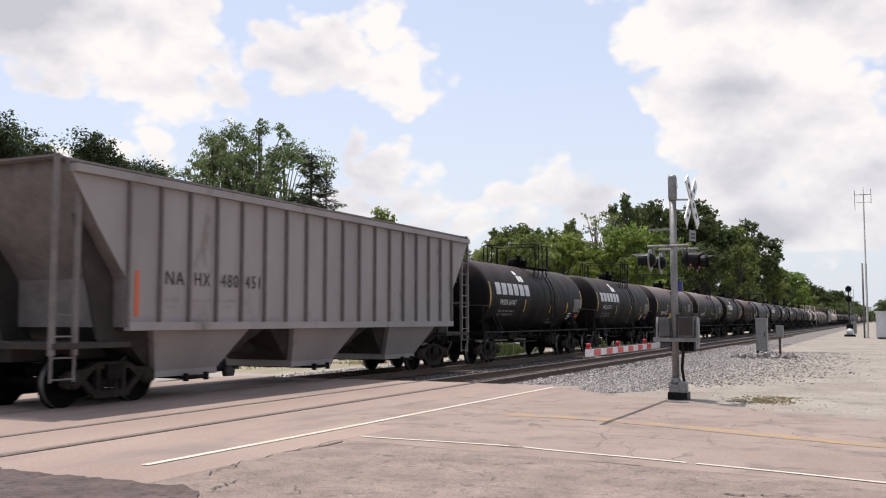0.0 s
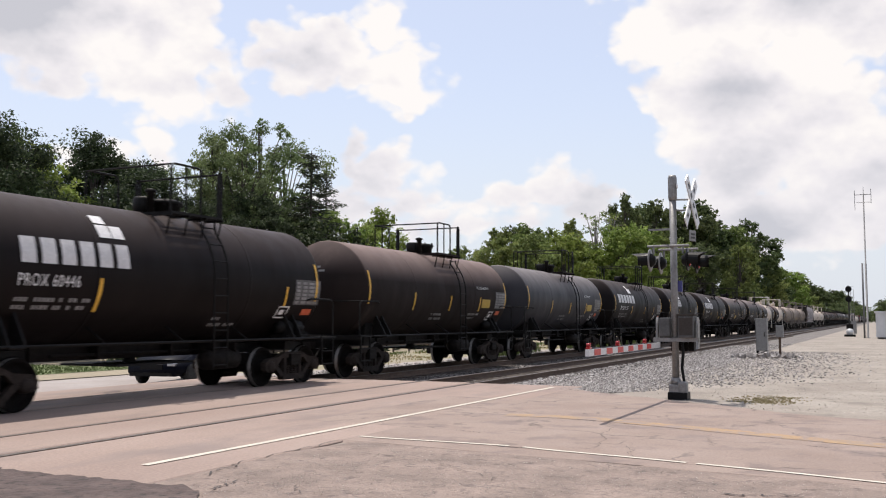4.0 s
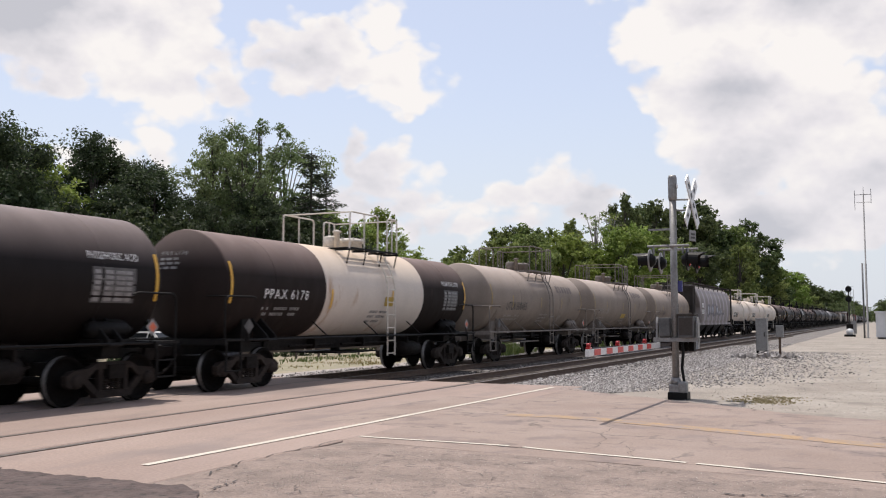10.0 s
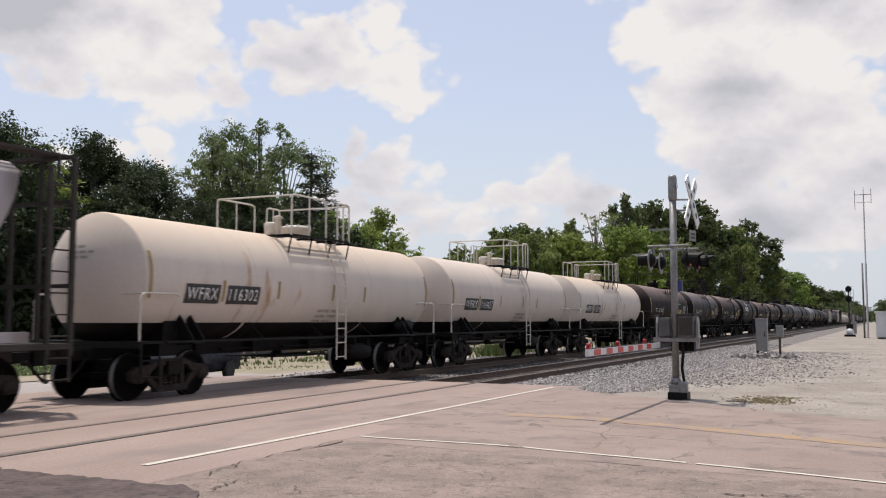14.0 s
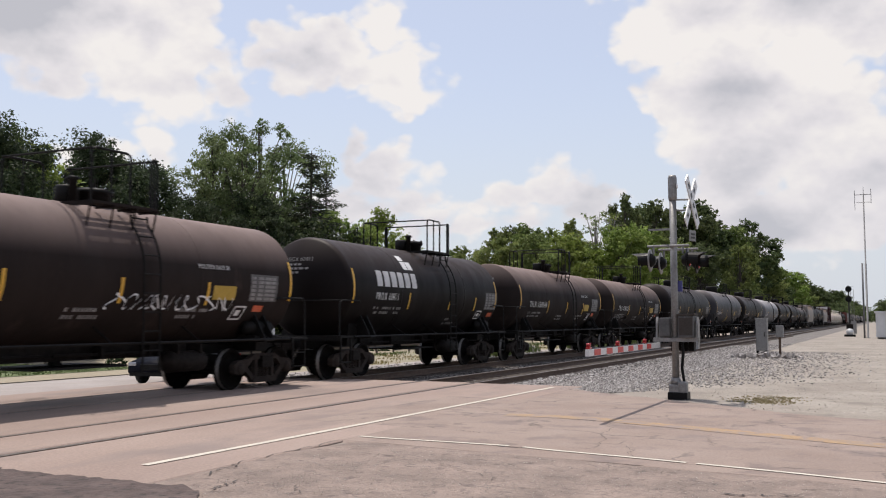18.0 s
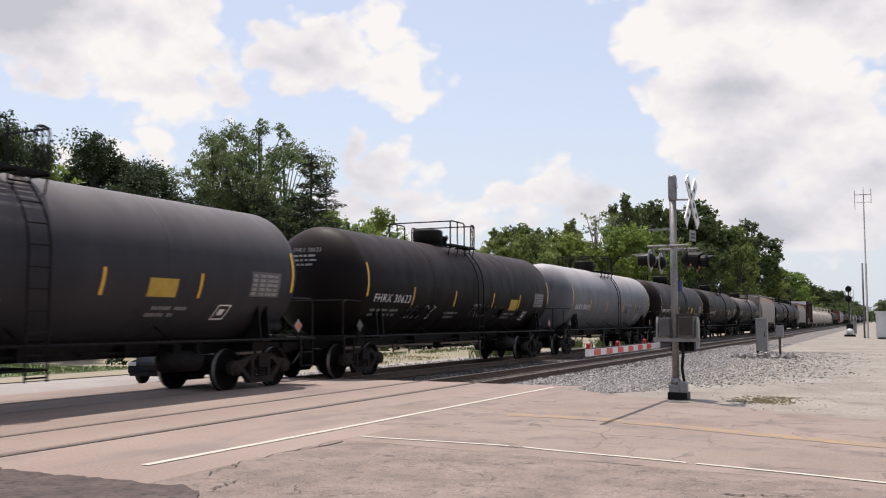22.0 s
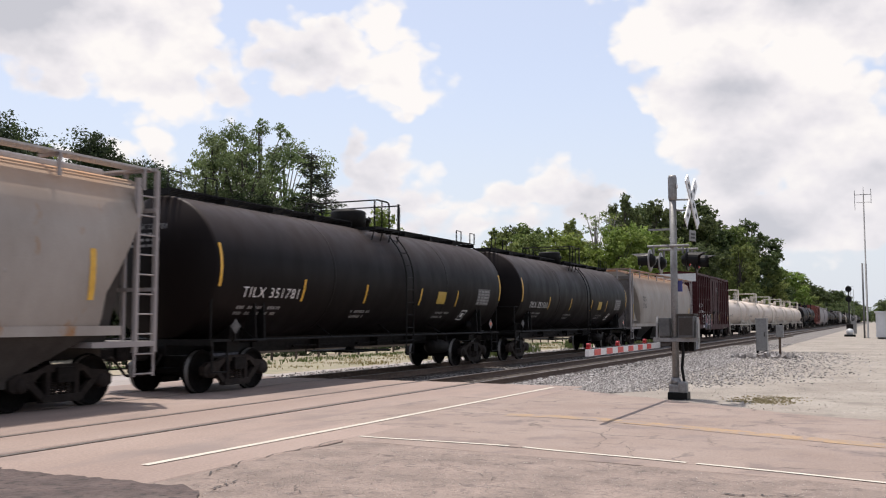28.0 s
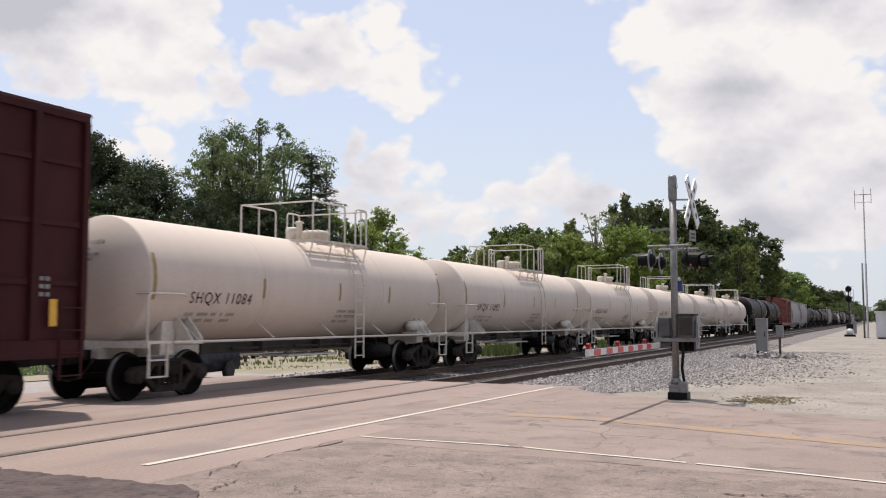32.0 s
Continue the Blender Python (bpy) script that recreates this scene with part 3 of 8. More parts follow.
def build_words():
    obs = []
    for w in WORDS:
        c = bpy.data.curves.new("word", "FONT")
        c.body, c.size, c.resolution_u, c.align_x, c.space_character = w, 1.0, 3, "LEFT", 1.18
        obs.append((w, new("word", c)))
    dg = bpy.context.evaluated_depsgraph_get()
    for w, o in obs:
        me = bpy.data.meshes.new_from_object(o.evaluated_get(dg))
        xs = [v.co.x for v in me.vertices]
        GLYPHS[w] = ([tuple(v.co) for v in me.vertices], [tuple(p.vertices) for p in me.polygons], max(xs) - min(xs), min(xs))
        bpy.data.meshes.remove(me)
    for w, o in obs:
        c = o.data
        bpy.data.objects.remove(o)
        bpy.data.curves.remove(c)


build_words()


def word_runs(w):
    """The words of a lettering, each as its points and its faces."""
    vs, ps, wid, x0 = GLYPHS[w]
    mids = [sum(vs[i][0] for i in p) / len(p) for p in ps]
    cut = [1e9]
    if " " in w:
        xs = sorted(v[0] for v in vs)
        cut = [max((b - a, (a + b) / 2) for a, b in zip(xs, xs[1:]))[1], 1e9]
    lo, runs = -1e9, []
    for hi in cut:
        sel = [p for p, q in zip(ps, mids) if lo < q <= hi]
        ids = sorted({i for p in sel for i in p})
        at = {i: n for n, i in enumerate(ids)}
        runs.append(([((vs[i][0] - x0) / wid, vs[i][1]) for i in ids], [tuple(at[i] for i in p) for p in sel]))
        lo = hi
    return runs


def put_words(car, name, w, y0, z0, height, width, surface, material, lift=0.012, slant=0.0, label=""):
    """Lettering on a car's side, each word a part of its own: left end at y0, foot at z0, laid on surface(z)."""
    k = height / 0.69
    for pts, faces in word_runs(w):
        me = bpy.data.meshes.new(name)
        me.from_pydata([(surface(z0 + y * k) + lift, y0 + x * width + slant * y * k, z0 + y * k) for x, y in pts], [], faces)
        me.materials.append(M[material])
        put(name, me, car, label)


def patch(bm, y0, y1, z0, z1, surface, lift=0.01, rows=4, lean=0.0):
    """A thin sticker on a car's side that follows its curve."""
    prev = None
    for i in range(rows + 1):
        z = z0 + (z1 - z0) * i / rows
        sh = lean * (z - z0)
        a = [bm.verts.new((surface(z) + lift, y0 + sh, z)), bm.verts.new((surface(z) + lift, y1 + sh, z))]
        if prev:
            bm.faces.new((prev[0], prev[1], a[1], a[0]))
        prev = a


# ---- the train: shared pieces ----
WHEEL_R = 0.457
WHEELSETS = []


def wheel_set_mesh():
    bm = bmesh.new()
    lathe(bm, [(-0.95, 0.07), (0.95, 0.07)], "x", 10)
    for s in (-1, 1):
        prof = [(0.66, 0.10), (0.665, 0.16), (0.69, 0.36), (0.675, 0.40), (0.675, 0.488), (0.70, 0.488), (0.715, 0.462), (0.805, 0.455), (0.812, 0.43), (0.80, 0.385), (0.755, 0.36), (0.74, 0.17), (0.80, 0.15), (0.83, 0.11), (0.90, 0.10), (0.90, 0.0)]
        lathe(bm, [(s * a, r) for a, r in prof], "x", 28)
        for k in range(3):
            a = k * 2.094
            tube(bm, [(s * 0.905, 0.05 * math.cos(a), 0.05 * math.sin(a)), (s * 0.925, 0.05 * math.cos(a), 0.05 * math.sin(a))], 0.014, 6)
    me = mesh_of("wheel_set", bm, ["wheel", "tread"])
    for p in me.polygons:
        r = math.hypot(p.center.y, p.center.z)
        if 0.45 < r < 0.475 and 0.71 < abs(p.center.x) < 0.81:
            p.material_index = 1
    return me


def side_frame_mesh(s):
    """Cast side frame with its bearing ends, windows and springs."""
    bm = bmesh.new()
    x0, x1 = (0.93, 1.07) if s > 0 else (-1.07, -0.93)
    z = WHEEL_R
    top = [(-1.12, z + 0.10), (-0.98, z + 0.19), (-0.62, z + 0.22), (-0.36, z + 0.33), (0.36, z + 0.33), (0.62, z + 0.22), (0.98, z + 0.19), (1.12, z + 0.10)]
    low = [(1.12, z - 0.06), (1.02, z - 0.12), (0.80, z + 0.02), (0.62, z + 0.05), (0.45, z + 0.2), (-0.45, z + 0.2), (-0.62, z + 0.05), (-0.80, z + 0.02), (-1.02, z - 0.12), (-1.12, z - 0.06)]
    prism(bm, top + low, x0, x1)
    for d in (-1, 1):
        prism(bm, [(d * 0.68, z + 0.08), (d * 0.80, z + 0.02), (d * 0.46, z - 0.26), (d * 0.34, z - 0.22)], x0 + 0.01, x1 - 0.01)
        prism(bm, [(d * 0.36, z + 0.22), (d * 0.26, z + 0.22), (d * 0.26, z - 0.2), (d * 0.36, z - 0.2)], x0 + 0.012, x1 - 0.012)
    prism(bm, [(-0.46, z - 0.26), (-0.42, z - 0.32), (0.42, z - 0.32), (0.46, z - 0.26), (0.4, z - 0.19), (-0.4, z - 0.19)], x0 - 0.015 * s, x1 + 0.015 * s)
    for k in (-0.15, 0.0, 0.15):
        for i in range(6):
            lathe(bm, [(z - 0.19 + i * 0.045, 0.045), (z - 0.17 + i * 0.045, 0.06), (z - 0.15 + i * 0.045, 0.045)], "z", 8, ((x0 + x1) / 2, k, 0))
    for d in (-0.889, 0.889):
        lathe(bm, [(x0 - 0.02, 0.13), (x1 + 0.015, 0.13), (x1 + 0.05, 0.09), (x1 + 0.055, 0.0)] if s > 0 else [(x1 + 0.02, 0.13), (x0 - 0.015, 0.13), (x0 - 0.05, 0.09), (x0 - 0.055, 0.0)], "x", 12, (0, d, z))
    return mesh_of("side_frame", bm, "frame_steel")


def truck_mesh():
    bm = bmesh.new()
    box(bm, -1.15, 1.15, -0.19, 0.19, 0.48, 0.74)
    lathe(bm, [(0.74, 0.22), (0.80, 0.2)], "z", 12)
    for d in (-1, 1):
        box(bm, -0.85, 0.85, d * 0.45 - 0.05, d * 0.45 + 0.05, 0.30, 0.42)
        for s in (-1, 1):
            box(bm, s * 0.75 - 0.05, s * 0.75 + 0.05, d * 0.40 - 0.03, d * 0.40 + 0.03, 0.28, 0.6)
    return mesh_of("truck", bm, "steel")


MESH = {"wheel_set": wheel_set_mesh(), "frame_near": side_frame_mesh(1), "frame_far": side_frame_mesh(-1), "truck": truck_mesh()}


def add_truck(car, y):
    t = put("truck", MESH["truck"], car, "grimy two-axle freight truck", (0, y, 0))
    put("side_frame", MESH["frame_near"], t)
    put("side_frame", MESH["frame_far"], t)
    for d in (-0.889, 0.889):
        w = put("wheel_set", MESH["wheel_set"], t)
        w.matrix_parent_inverse = Matrix.Translation((0, d, WHEEL_R))
        WHEELSETS.append(w)


def coupler_mesh(s):
    bm = bmesh.new()
    box(bm, -0.09, 0.09, 0, 0.45 * s, 0.78, 0.98) if s > 0 else box(bm, -0.09, 0.09, 0.45 * s, 0, 0.78, 0.98)
    bevel_box(bm, -0.2, 0.16, min(0.38 * s, 0.66 * s), max(0.38 * s, 0.66 * s), 0.72, 1.02, 0.03)
    tube(bm, [(0.28, 0.1 * s, 0.82), (0.3, 0.3 * s, 0.62), (0.27, 0.5 * s, 0.45), (0.2, 0.66 * s, 0.42)], 0.03, 6)
    return mesh_of("coupler", bm, "steel")


MESH["coupler-1"], MESH["coupler1"] = coupler_mesh(-1), coupler_mesh(1)


def add_couplers(car, half):
    for s in (-1, 1):
        put("coupler", MESH["coupler%d" % s], car, "", (0, s * (half - 0.6), 0))


def ladder_bm(x, y0, y1, z0, z1, step=0.38, r=0.016, bm=None):
    """Upright ladder in the plane of a car's side."""
    bm = bm or bmesh.new()
    for y in (y0, y1):
        box(bm, x - 0.012, x + 0.012, y - 0.03, y + 0.03, z0, z1)
    z = z0 + 0.06
    while z < z1:
        tube(bm, [(x, y0, z), (x, y1, z)], r, 6)
        z += step
    return bm


_cache = {}


def cached(key, make):
    if key not in _cache:
        _cache[key] = make()
    return _cache[key]


# ---- tank cars ----
def head_depth(r, head, knuckle, rad):
    """How far behind the outermost point of a head its skin lies at a distance rad from the axis."""
    if not knuckle:
        return head * (1 - math.sqrt(max(0.0, 1 - (rad / r) ** 2)))
    R = (head * head + (r - knuckle) ** 2 - knuckle ** 2) / (2 * (head - knuckle))
    q = R * (r - knuckle) / (R - knuckle)
    if rad <= q:
        return R - math.sqrt(R * R - rad * rad)
    return head - math.sqrt(max(0.0, knuckle ** 2 - (rad - r + knuckle) ** 2))


def tank_profile(L, r, head, knuckle):
    """Dished heads with a tight knuckle, or full ellipses where no knuckle is given."""
    if knuckle:
        R = (head * head + (r - knuckle) ** 2 - knuckle ** 2) / (2 * (head - knuckle))
        q = R * (r - knuckle) / (R - knuckle)
        rads = [q * i / 7 for i in range(8)]
        a0 = math.asin((q - r + knuckle) / knuckle)
        rads += [r - knuckle + knuckle * math.sin(a0 + (math.pi / 2 - a0) * i / 7) for i in range(1, 8)]
    else:
        rads = [r * math.sin(math.pi / 2 * i / 12) for i in range(13)]
    prof = [(-L / 2 + head_depth(r, head, knuckle, q), max(1e-6, q)) for q in rads]
    prof[-1] = (-L / 2 + head, r)
    body = []
    n = max(3, int((L - 2 * head) / 1.2))
    for i in range(1, n):
        body.append((-L / 2 + head + (L - 2 * head) * i / n, r))
    return prof + body + [(-s, q) for s, q in prof[::-1]]


def tank_mesh(L, r, zc, head, knuckle, mats, jacket, band=()):
    bm = bmesh.new()
    lathe(bm, tank_profile(L, r, head, knuckle), "y", 64, (0, 0, zc))
    bmesh.ops.remove_doubles(bm, verts=list(bm.verts), dist=1e-5)
    for y in band:
        bmesh.ops.bisect_plane(bm, geom=list(bm.verts) + list(bm.edges) + list(bm.faces), plane_co=(0, y, 0), plane_no=(0, 1, 0))
    if jacket:
        bmesh.ops.bisect_plane(bm, geom=list(bm.verts) + list(bm.edges) + list(bm.faces), plane_co=(0, 0, jacket), plane_no=(0, 0, 1))
    return mesh_of("tank", bm, mats)


def add_tank(car, o):
    """Shell of a tank car; o holds its sizes and looks."""
    L, r, zc, head = o["tank_len"], o["r"], o["zc"], o["head"]
    seams = o.get("seams", (-L * 0.2, L * 0.2))
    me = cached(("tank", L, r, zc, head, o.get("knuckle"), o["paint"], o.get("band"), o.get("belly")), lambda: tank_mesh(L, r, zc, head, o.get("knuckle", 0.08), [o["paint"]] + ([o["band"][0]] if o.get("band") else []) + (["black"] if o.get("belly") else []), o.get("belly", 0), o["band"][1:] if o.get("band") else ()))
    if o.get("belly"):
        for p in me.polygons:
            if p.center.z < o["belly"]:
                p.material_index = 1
    if o.get("band"):
        for p in me.polygons:
            if o["band"][1] < p.center.y < o["band"][2]:
                p.material_index = 1
    put("tank", me, car, o.get("tank_label", ""))

    def band():
        bm = bmesh.new()
        lathe(bm, [(-0.035, r - 0.004), (-0.025, r + 0.004), (0.025, r + 0.004), (0.035, r - 0.004)], "y", 64, (0, 0, zc))
        return mesh_of("weld_band", bm, o["paint"])

    for s in seams:
        if not (o.get("band") and o["band"][1] < s + 0.01 and s - 0.01 < o["band"][2]):
            put("weld_band", cached(("weld", r, zc, o["paint"]), band), car, "", (0, s, 0))


def side_of(r, zc):
    return lambda z: math.sqrt(max(0.01, r * r - (z - zc) ** 2))


def add_tank_fittings(car, o):
    L, r, zc = o["tank_len"], o["r"], o["zc"]
    half = o["len"] / 2
    fit = o.get("fit", "fitting")
    S = side_of(r, zc)
    top = zc + r
    ym = o.get("man", 0.0)
    pl = o.get("plat", 1.3)
    k = (L, r, zc, o["len"], fit, ym, pl, o.get("style"), o.get("rail_fit"))

    def sill(s):
        bm = bmesh.new()
        a, b = sorted((s * (half - 0.62), s * (half - 3.6)))
        box(bm, -0.28, 0.28, a, b, 0.80, 1.02)
        return mesh_of("stub_sill", bm, fit)

    def saddle():
        bm = bmesh.new()
        pts = [(-0.95, 0.86), (0.95, 0.86)]
        arc = [(1.0 - 0.2 * i, zc - math.sqrt((r + 0.02) ** 2 - (1.0 - 0.2 * i) ** 2)) for i in range(11)]
        arc = [(x, max(z, 0.9)) for x, z in arc]
        prism(bm, pts + arc, -0.2, 0.2, "y")
        return mesh_of("saddle", bm, fit)

    def end_platform():
        bm = bmesh.new()
        box(bm, -1.45, 1.45, -0.32, 0.32, 1.10, 1.15)
        box(bm, -1.45, 1.45, -0.34, -0.30, 1.02, 1.14)
        for s in (-1, 1):
            for q in range(2):
                box(bm, s * 1.40 - 0.03, s * 1.40 + 0.03, -0.25, 0.25, 0.45 + 0.32 * q, 0.48 + 0.32 * q)
            for y in (-0.25, 0.25):
                box(bm, s * 1.40 - 0.02, s * 1.40 + 0.02, y - 0.02, y + 0.02, 0.45, 1.1)
        return mesh_of("end_platform", bm, fit)

    def end_rail(s):
        bm = bmesh.new()
        for x in (1.38, -1.38):
            tube(bm, [(x, -0.28 * s, 1.1), (x, -0.28 * s, 1.95), (x, -0.24 * s, 2.03), (x, -0.16 * s, 2.07), (x, 0.75 * s, 2.07), (x * 0.97, 0.85 * s, 2.03)], 0.022, 6)
        tube(bm, [(1.38, -0.22 * s, 2.07), (-1.38, -0.22 * s, 2.07)], 0.02, 6)
        return mesh_of("end_handrail", bm, o.get("end_fit", fit))

    def runner():
        bm = bmesh.new()
        for s in (-1, 1):
            tube(bm, [(s * 1.42, -half + 1.4, 1.12), (s * 1.42, half - 1.4, 1.12)], 0.03, 6)
            for i in range(5):
                y = (-half + 2.2) + (2 * half - 4.4) * i / 4
                tube(bm, [(s * 1.42, y, 1.12), (s * 0.9, y, max(1.12, zc - math.sqrt(max(0, r * r - 0.81)) + 0.05))], 0.018, 5)
        return mesh_of("side_running_rail", bm, fit)

    def platform(x):
        bm = bmesh.new()
        w = min(1.0, r * 0.75)
        zt = zc + math.sqrt(r * r - w * w)
        for i in range(5):
            box(bm, x * w - 0.16 + i * 0.075, x * w - 0.12 + i * 0.075, ym - pl, ym + pl, top - 0.10, top - 0.05)
        for y in (-pl, -pl / 3, pl / 3, pl):
            box(bm, min(x * (w - 0.3), x * (w + 0.2)), max(x * (w - 0.3), x * (w + 0.2)), ym + y - 0.025, ym + y + 0.025, top - 0.14, top - 0.095)
            tube(bm, [(x * (w + 0.15), ym + y, top - 0.12), (x * (w + 0.05), ym + y, zt - 0.12 * w)], 0.02, 5)
        return mesh_of("platform", bm, o.get("plat_mat", fit))

    def crosswalk(y):
        bm = bmesh.new()
        w = min(1.0, r * 0.75)
        for q in (-0.08, 0, 0.08):
            box(bm, -w + 0.17, w - 0.17, y + q - 0.02, y + q + 0.02, top - 0.1, top - 0.055)
        box(bm, -0.05, 0.05, y - 0.12, y + 0.12, top - 0.12, top - 0.09)
        return mesh_of("cross_platform", bm, o.get("plat_mat", fit))

    def rail(kind):
        bm = bmesh.new()
        w = min(1.0, r * 0.75) + 0.15
        z0, z1 = top - 0.12, top + o.get("rail_h", 0.92)
        ya, yb = ym - pl, ym + pl
        if kind[:-1] in ("near", "far"):
            x = w if kind[:-1] == "near" else -w
            # a long loop or a short loop, with a gap for the ladder between them
            yc = ym + pl * 0.15
            for a, b in (((ya, yc), (yc + 0.55, yb))[int(kind[-1])],):
                tube(bm, [(x, a, z0), (x, a, z1 - 0.1), (x, a + 0.03, z1 - 0.03), (x, a + 0.1, z1), (x, b - 0.1, z1), (x, b - 0.03, z1 - 0.03), (x, b, z1 - 0.1), (x, b, z0)], 0.024, 6)
                tube(bm, [(x, (a + b) / 2, z0), (x, (a + b) / 2, z1)], 0.02, 6)
        else:
            y = ya if kind == "front" else yb
            tube(bm, [(-w, y, z1 - 0.02), (w, y, z1 - 0.02)], 0.022, 6)
        return mesh_of("handrail", bm, o.get("rail_fit", fit))

    def manway():
        bm = bmesh.new()
        lathe(bm, [(top - 0.05, 0.36), (top + 0.22, 0.36), (top + 0.24, 0.42), (top + 0.29, 0.42), (top + 0.34, 0.30), (top + 0.36, 0.0)], "z", 20, (0, ym + pl * 0.35, 0))
        for i in range(8):
            a = i * math.pi / 4
            tube(bm, [(0.39 * math.cos(a), ym + pl * 0.35 + 0.39 * math.sin(a), top + 0.2), (0.39 * math.cos(a), ym + pl * 0.35 + 0.39 * math.sin(a), top + 0.36)], 0.025, 6)
        return mesh_of("manway", bm, o.get("rail_fit", fit))

    def valve_box():
        bm = bmesh.new()
        if o.get("style") == "modern":
            lathe(bm, [(top - 0.05, 0.5), (top + 0.42, 0.52), (top + 0.46, 0.50), (top + 0.5, 0.44), (top + 0.5, 0.0)], "z", 24, (0, ym - pl * 0.35, 0))
        else:
            lathe(bm, [(top - 0.05, 0.22), (top + 0.3, 0.22), (top + 0.34, 0.18), (top + 0.34, 0.0)], "z", 16, (0, ym - pl * 0.4, 0))
            lathe(bm, [(top - 0.05, 0.08), (top + 0.4, 0.08), (top + 0.42, 0.12), (top + 0.46, 0.12), (top + 0.5, 0.0)], "z", 10, (0.3, ym - pl * 0.55, 0))
        return mesh_of("valve_housing", bm, o.get("valve_mat", o.get("rail_fit", fit)))

    def ladder(s):
        bm = bmesh.new()
        y0, y1 = ym + pl * 0.15 + 0.06, ym + pl * 0.15 + 0.5
        zs = [0.55 + i * 0.15 for i in range(int((top - 0.1 - 0.55) / 0.15) + 1)]

        def X(z):
            w = min(1.0, r * 0.75) + 0.12
            return s * ((r + 0.14) if z < zc else max(w, math.sqrt(max(0.01, (r + 0.14) ** 2 - (z - zc) ** 2))))
        for y in (y0, y1):
            tube(bm, [(X(z), y, z) for z in zs], 0.022, 5)
        for z in [0.62 + 0.36 * i for i in range(int((top - 0.7) / 0.36) + 1)]:
            tube(bm, [(X(z), y0, z), (X(z), y1, z)], 0.016, 5)
        return mesh_of("ladder", bm, o.get("rail_fit", fit))

    def centre_sill():
        bm = bmesh.new()
        a = half - 3.55
        box(bm, -0.34, 0.34, -a, a, 0.80, max(1.12, zc - r + 0.06))
        for y in (-a * 0.5, 0.6, a * 0.55):
            tube(bm, [(0.5, y - 1.1, 0.9), (0.52, y + 1.0, 0.9)], 0.035, 6)
            box(bm, 0.3, 0.6, y - 0.04, y + 0.04, 0.82, 1.06)
        return mesh_of("centre_sill", bm, "steel" if fit != "fitting_white" else "hopper_dark")

    def wing(s):
        bm = bmesh.new()
        for q in (-0.16, 0.16):
            prism(bm, [(s * 1.0, 1.05), (s * 1.44, 1.08), (s * 1.42, 1.2), (s * (S(zc - 0.78) + 0.03), zc - 0.74), (s * (S(zc - 0.78) - 0.06), zc - 0.84), (s * 1.05, 1.25)], q - 0.02, q + 0.02, "y")
        tube(bm, [(s * 1.43, -0.16, 1.1), (s * 1.43, 0.16, 1.1)], 0.03, 6)
        return mesh_of("bolster_wing", bm, fit)

    def brake():
        bm = bmesh.new()
        lathe(bm, [(-0.55, 0.0), (-0.5, 0.15), (0.35, 0.17), (0.42, 0.12), (0.6, 0.03), (0.6, 0.0)], "y", 14, (1.05, half - 2.15, 1.38))
        box(bm, 0.8, 1.3, half - 2.6, half - 1.7, 1.15, 1.2)
        return mesh_of("brake_cylinder", bm, fit)

    def reservoir():
        bm = bmesh.new()
        lathe(bm, [(-0.62, 0.0), (-0.58, 0.14), (-0.5, 0.22), (0.5, 0.22), (0.58, 0.14), (0.62, 0.0)], "y", 16, (0.82, 0, 0.70))
        for y in (-0.35, 0.35):
            box(bm, 0.6, 1.0, y - 0.03, y + 0.03, 0.86, 1.06)
        tube(bm, [(0.82, 0.6, 0.7), (0.7, 0.9, 0.75), (0.4, 1.0, 0.9)], 0.025, 6)
        return mesh_of("air_reservoir", bm, "steel")

    def outlet():
        bm = bmesh.new()
        lathe(bm, [(0.62, 0.0), (0.62, 0.13), (0.70, 0.15), (0.8, 0.12), (0.9, 0.22), (zc - r + 0.1, 0.24)], "z", 14)
        box(bm, -0.75, 0.75, -1.1, 1.1, 0.66, 0.7)
        return mesh_of("bottom_outlet", bm, fit)

    ts = o.get("truck", 2.25)
    for s in (-1, 1):
        put("stub_sill", cached(("sill", k, s), lambda: sill(s)), car)
        put("saddle", cached(("sad", k), saddle), car, "", (0, s * (half - ts), 0))
        for q in (-1, 1):
            put("bolster_wing", cached(("wing", k, q), lambda: wing(q)), car, "", (0, s * (half - ts - 0.35), 0))
        put("end_platform", cached(("ep", k), end_platform), car, "", (0, s * (half - 1.0), 0))
        put("end_handrail", cached(("er", k, s), lambda: end_rail(-s)), car, "", (0, s * (half - 1.0), 0))
        put("ladder", cached(("lad", k, s), lambda: ladder(s)), car)
        add_truck(car, s * (half - ts))
    put("side_running_rail", cached(("run", k), runner), car)
    put("centre_sill", cached(("csill", k), centre_sill), car)
    for s in (-1, 1):
        put("platform", cached(("plat", k, s, o.get("plat_mat")), lambda: platform(s)), car)
        put("cross_platform", cached(("cplat", k, s, o.get("plat_mat")), lambda: crosswalk(ym + s * (pl - 0.08))), car)
    for kind in ("near0", "near1", "far0", "far1", "front", "rear"):
        put("handrail", cached(("hr", k, kind), lambda: rail(kind)), car)
    put("manway", cached(("man", k), manway), car)
    put("valve_housing", cached(("valve", k), valve_box), car)
    put("brake_cylinder", cached(("brk", k), brake), car)
    put("bottom_outlet", cached(("out", k), outlet), car)
    put("air_reservoir", cached(("res", k), reservoir), car, "", (0, half - ts - 2.5, 0))
    if o.get("diamond"):
        for q in (-1, 1):
            bm = bmesh.new()
            box(bm, 1.43, 1.455, -0.02, 0.02, 1.1, 1.5)
            post = part("placard_post", bm, fit, car, "", (0, q * (half - 1.45), 0))
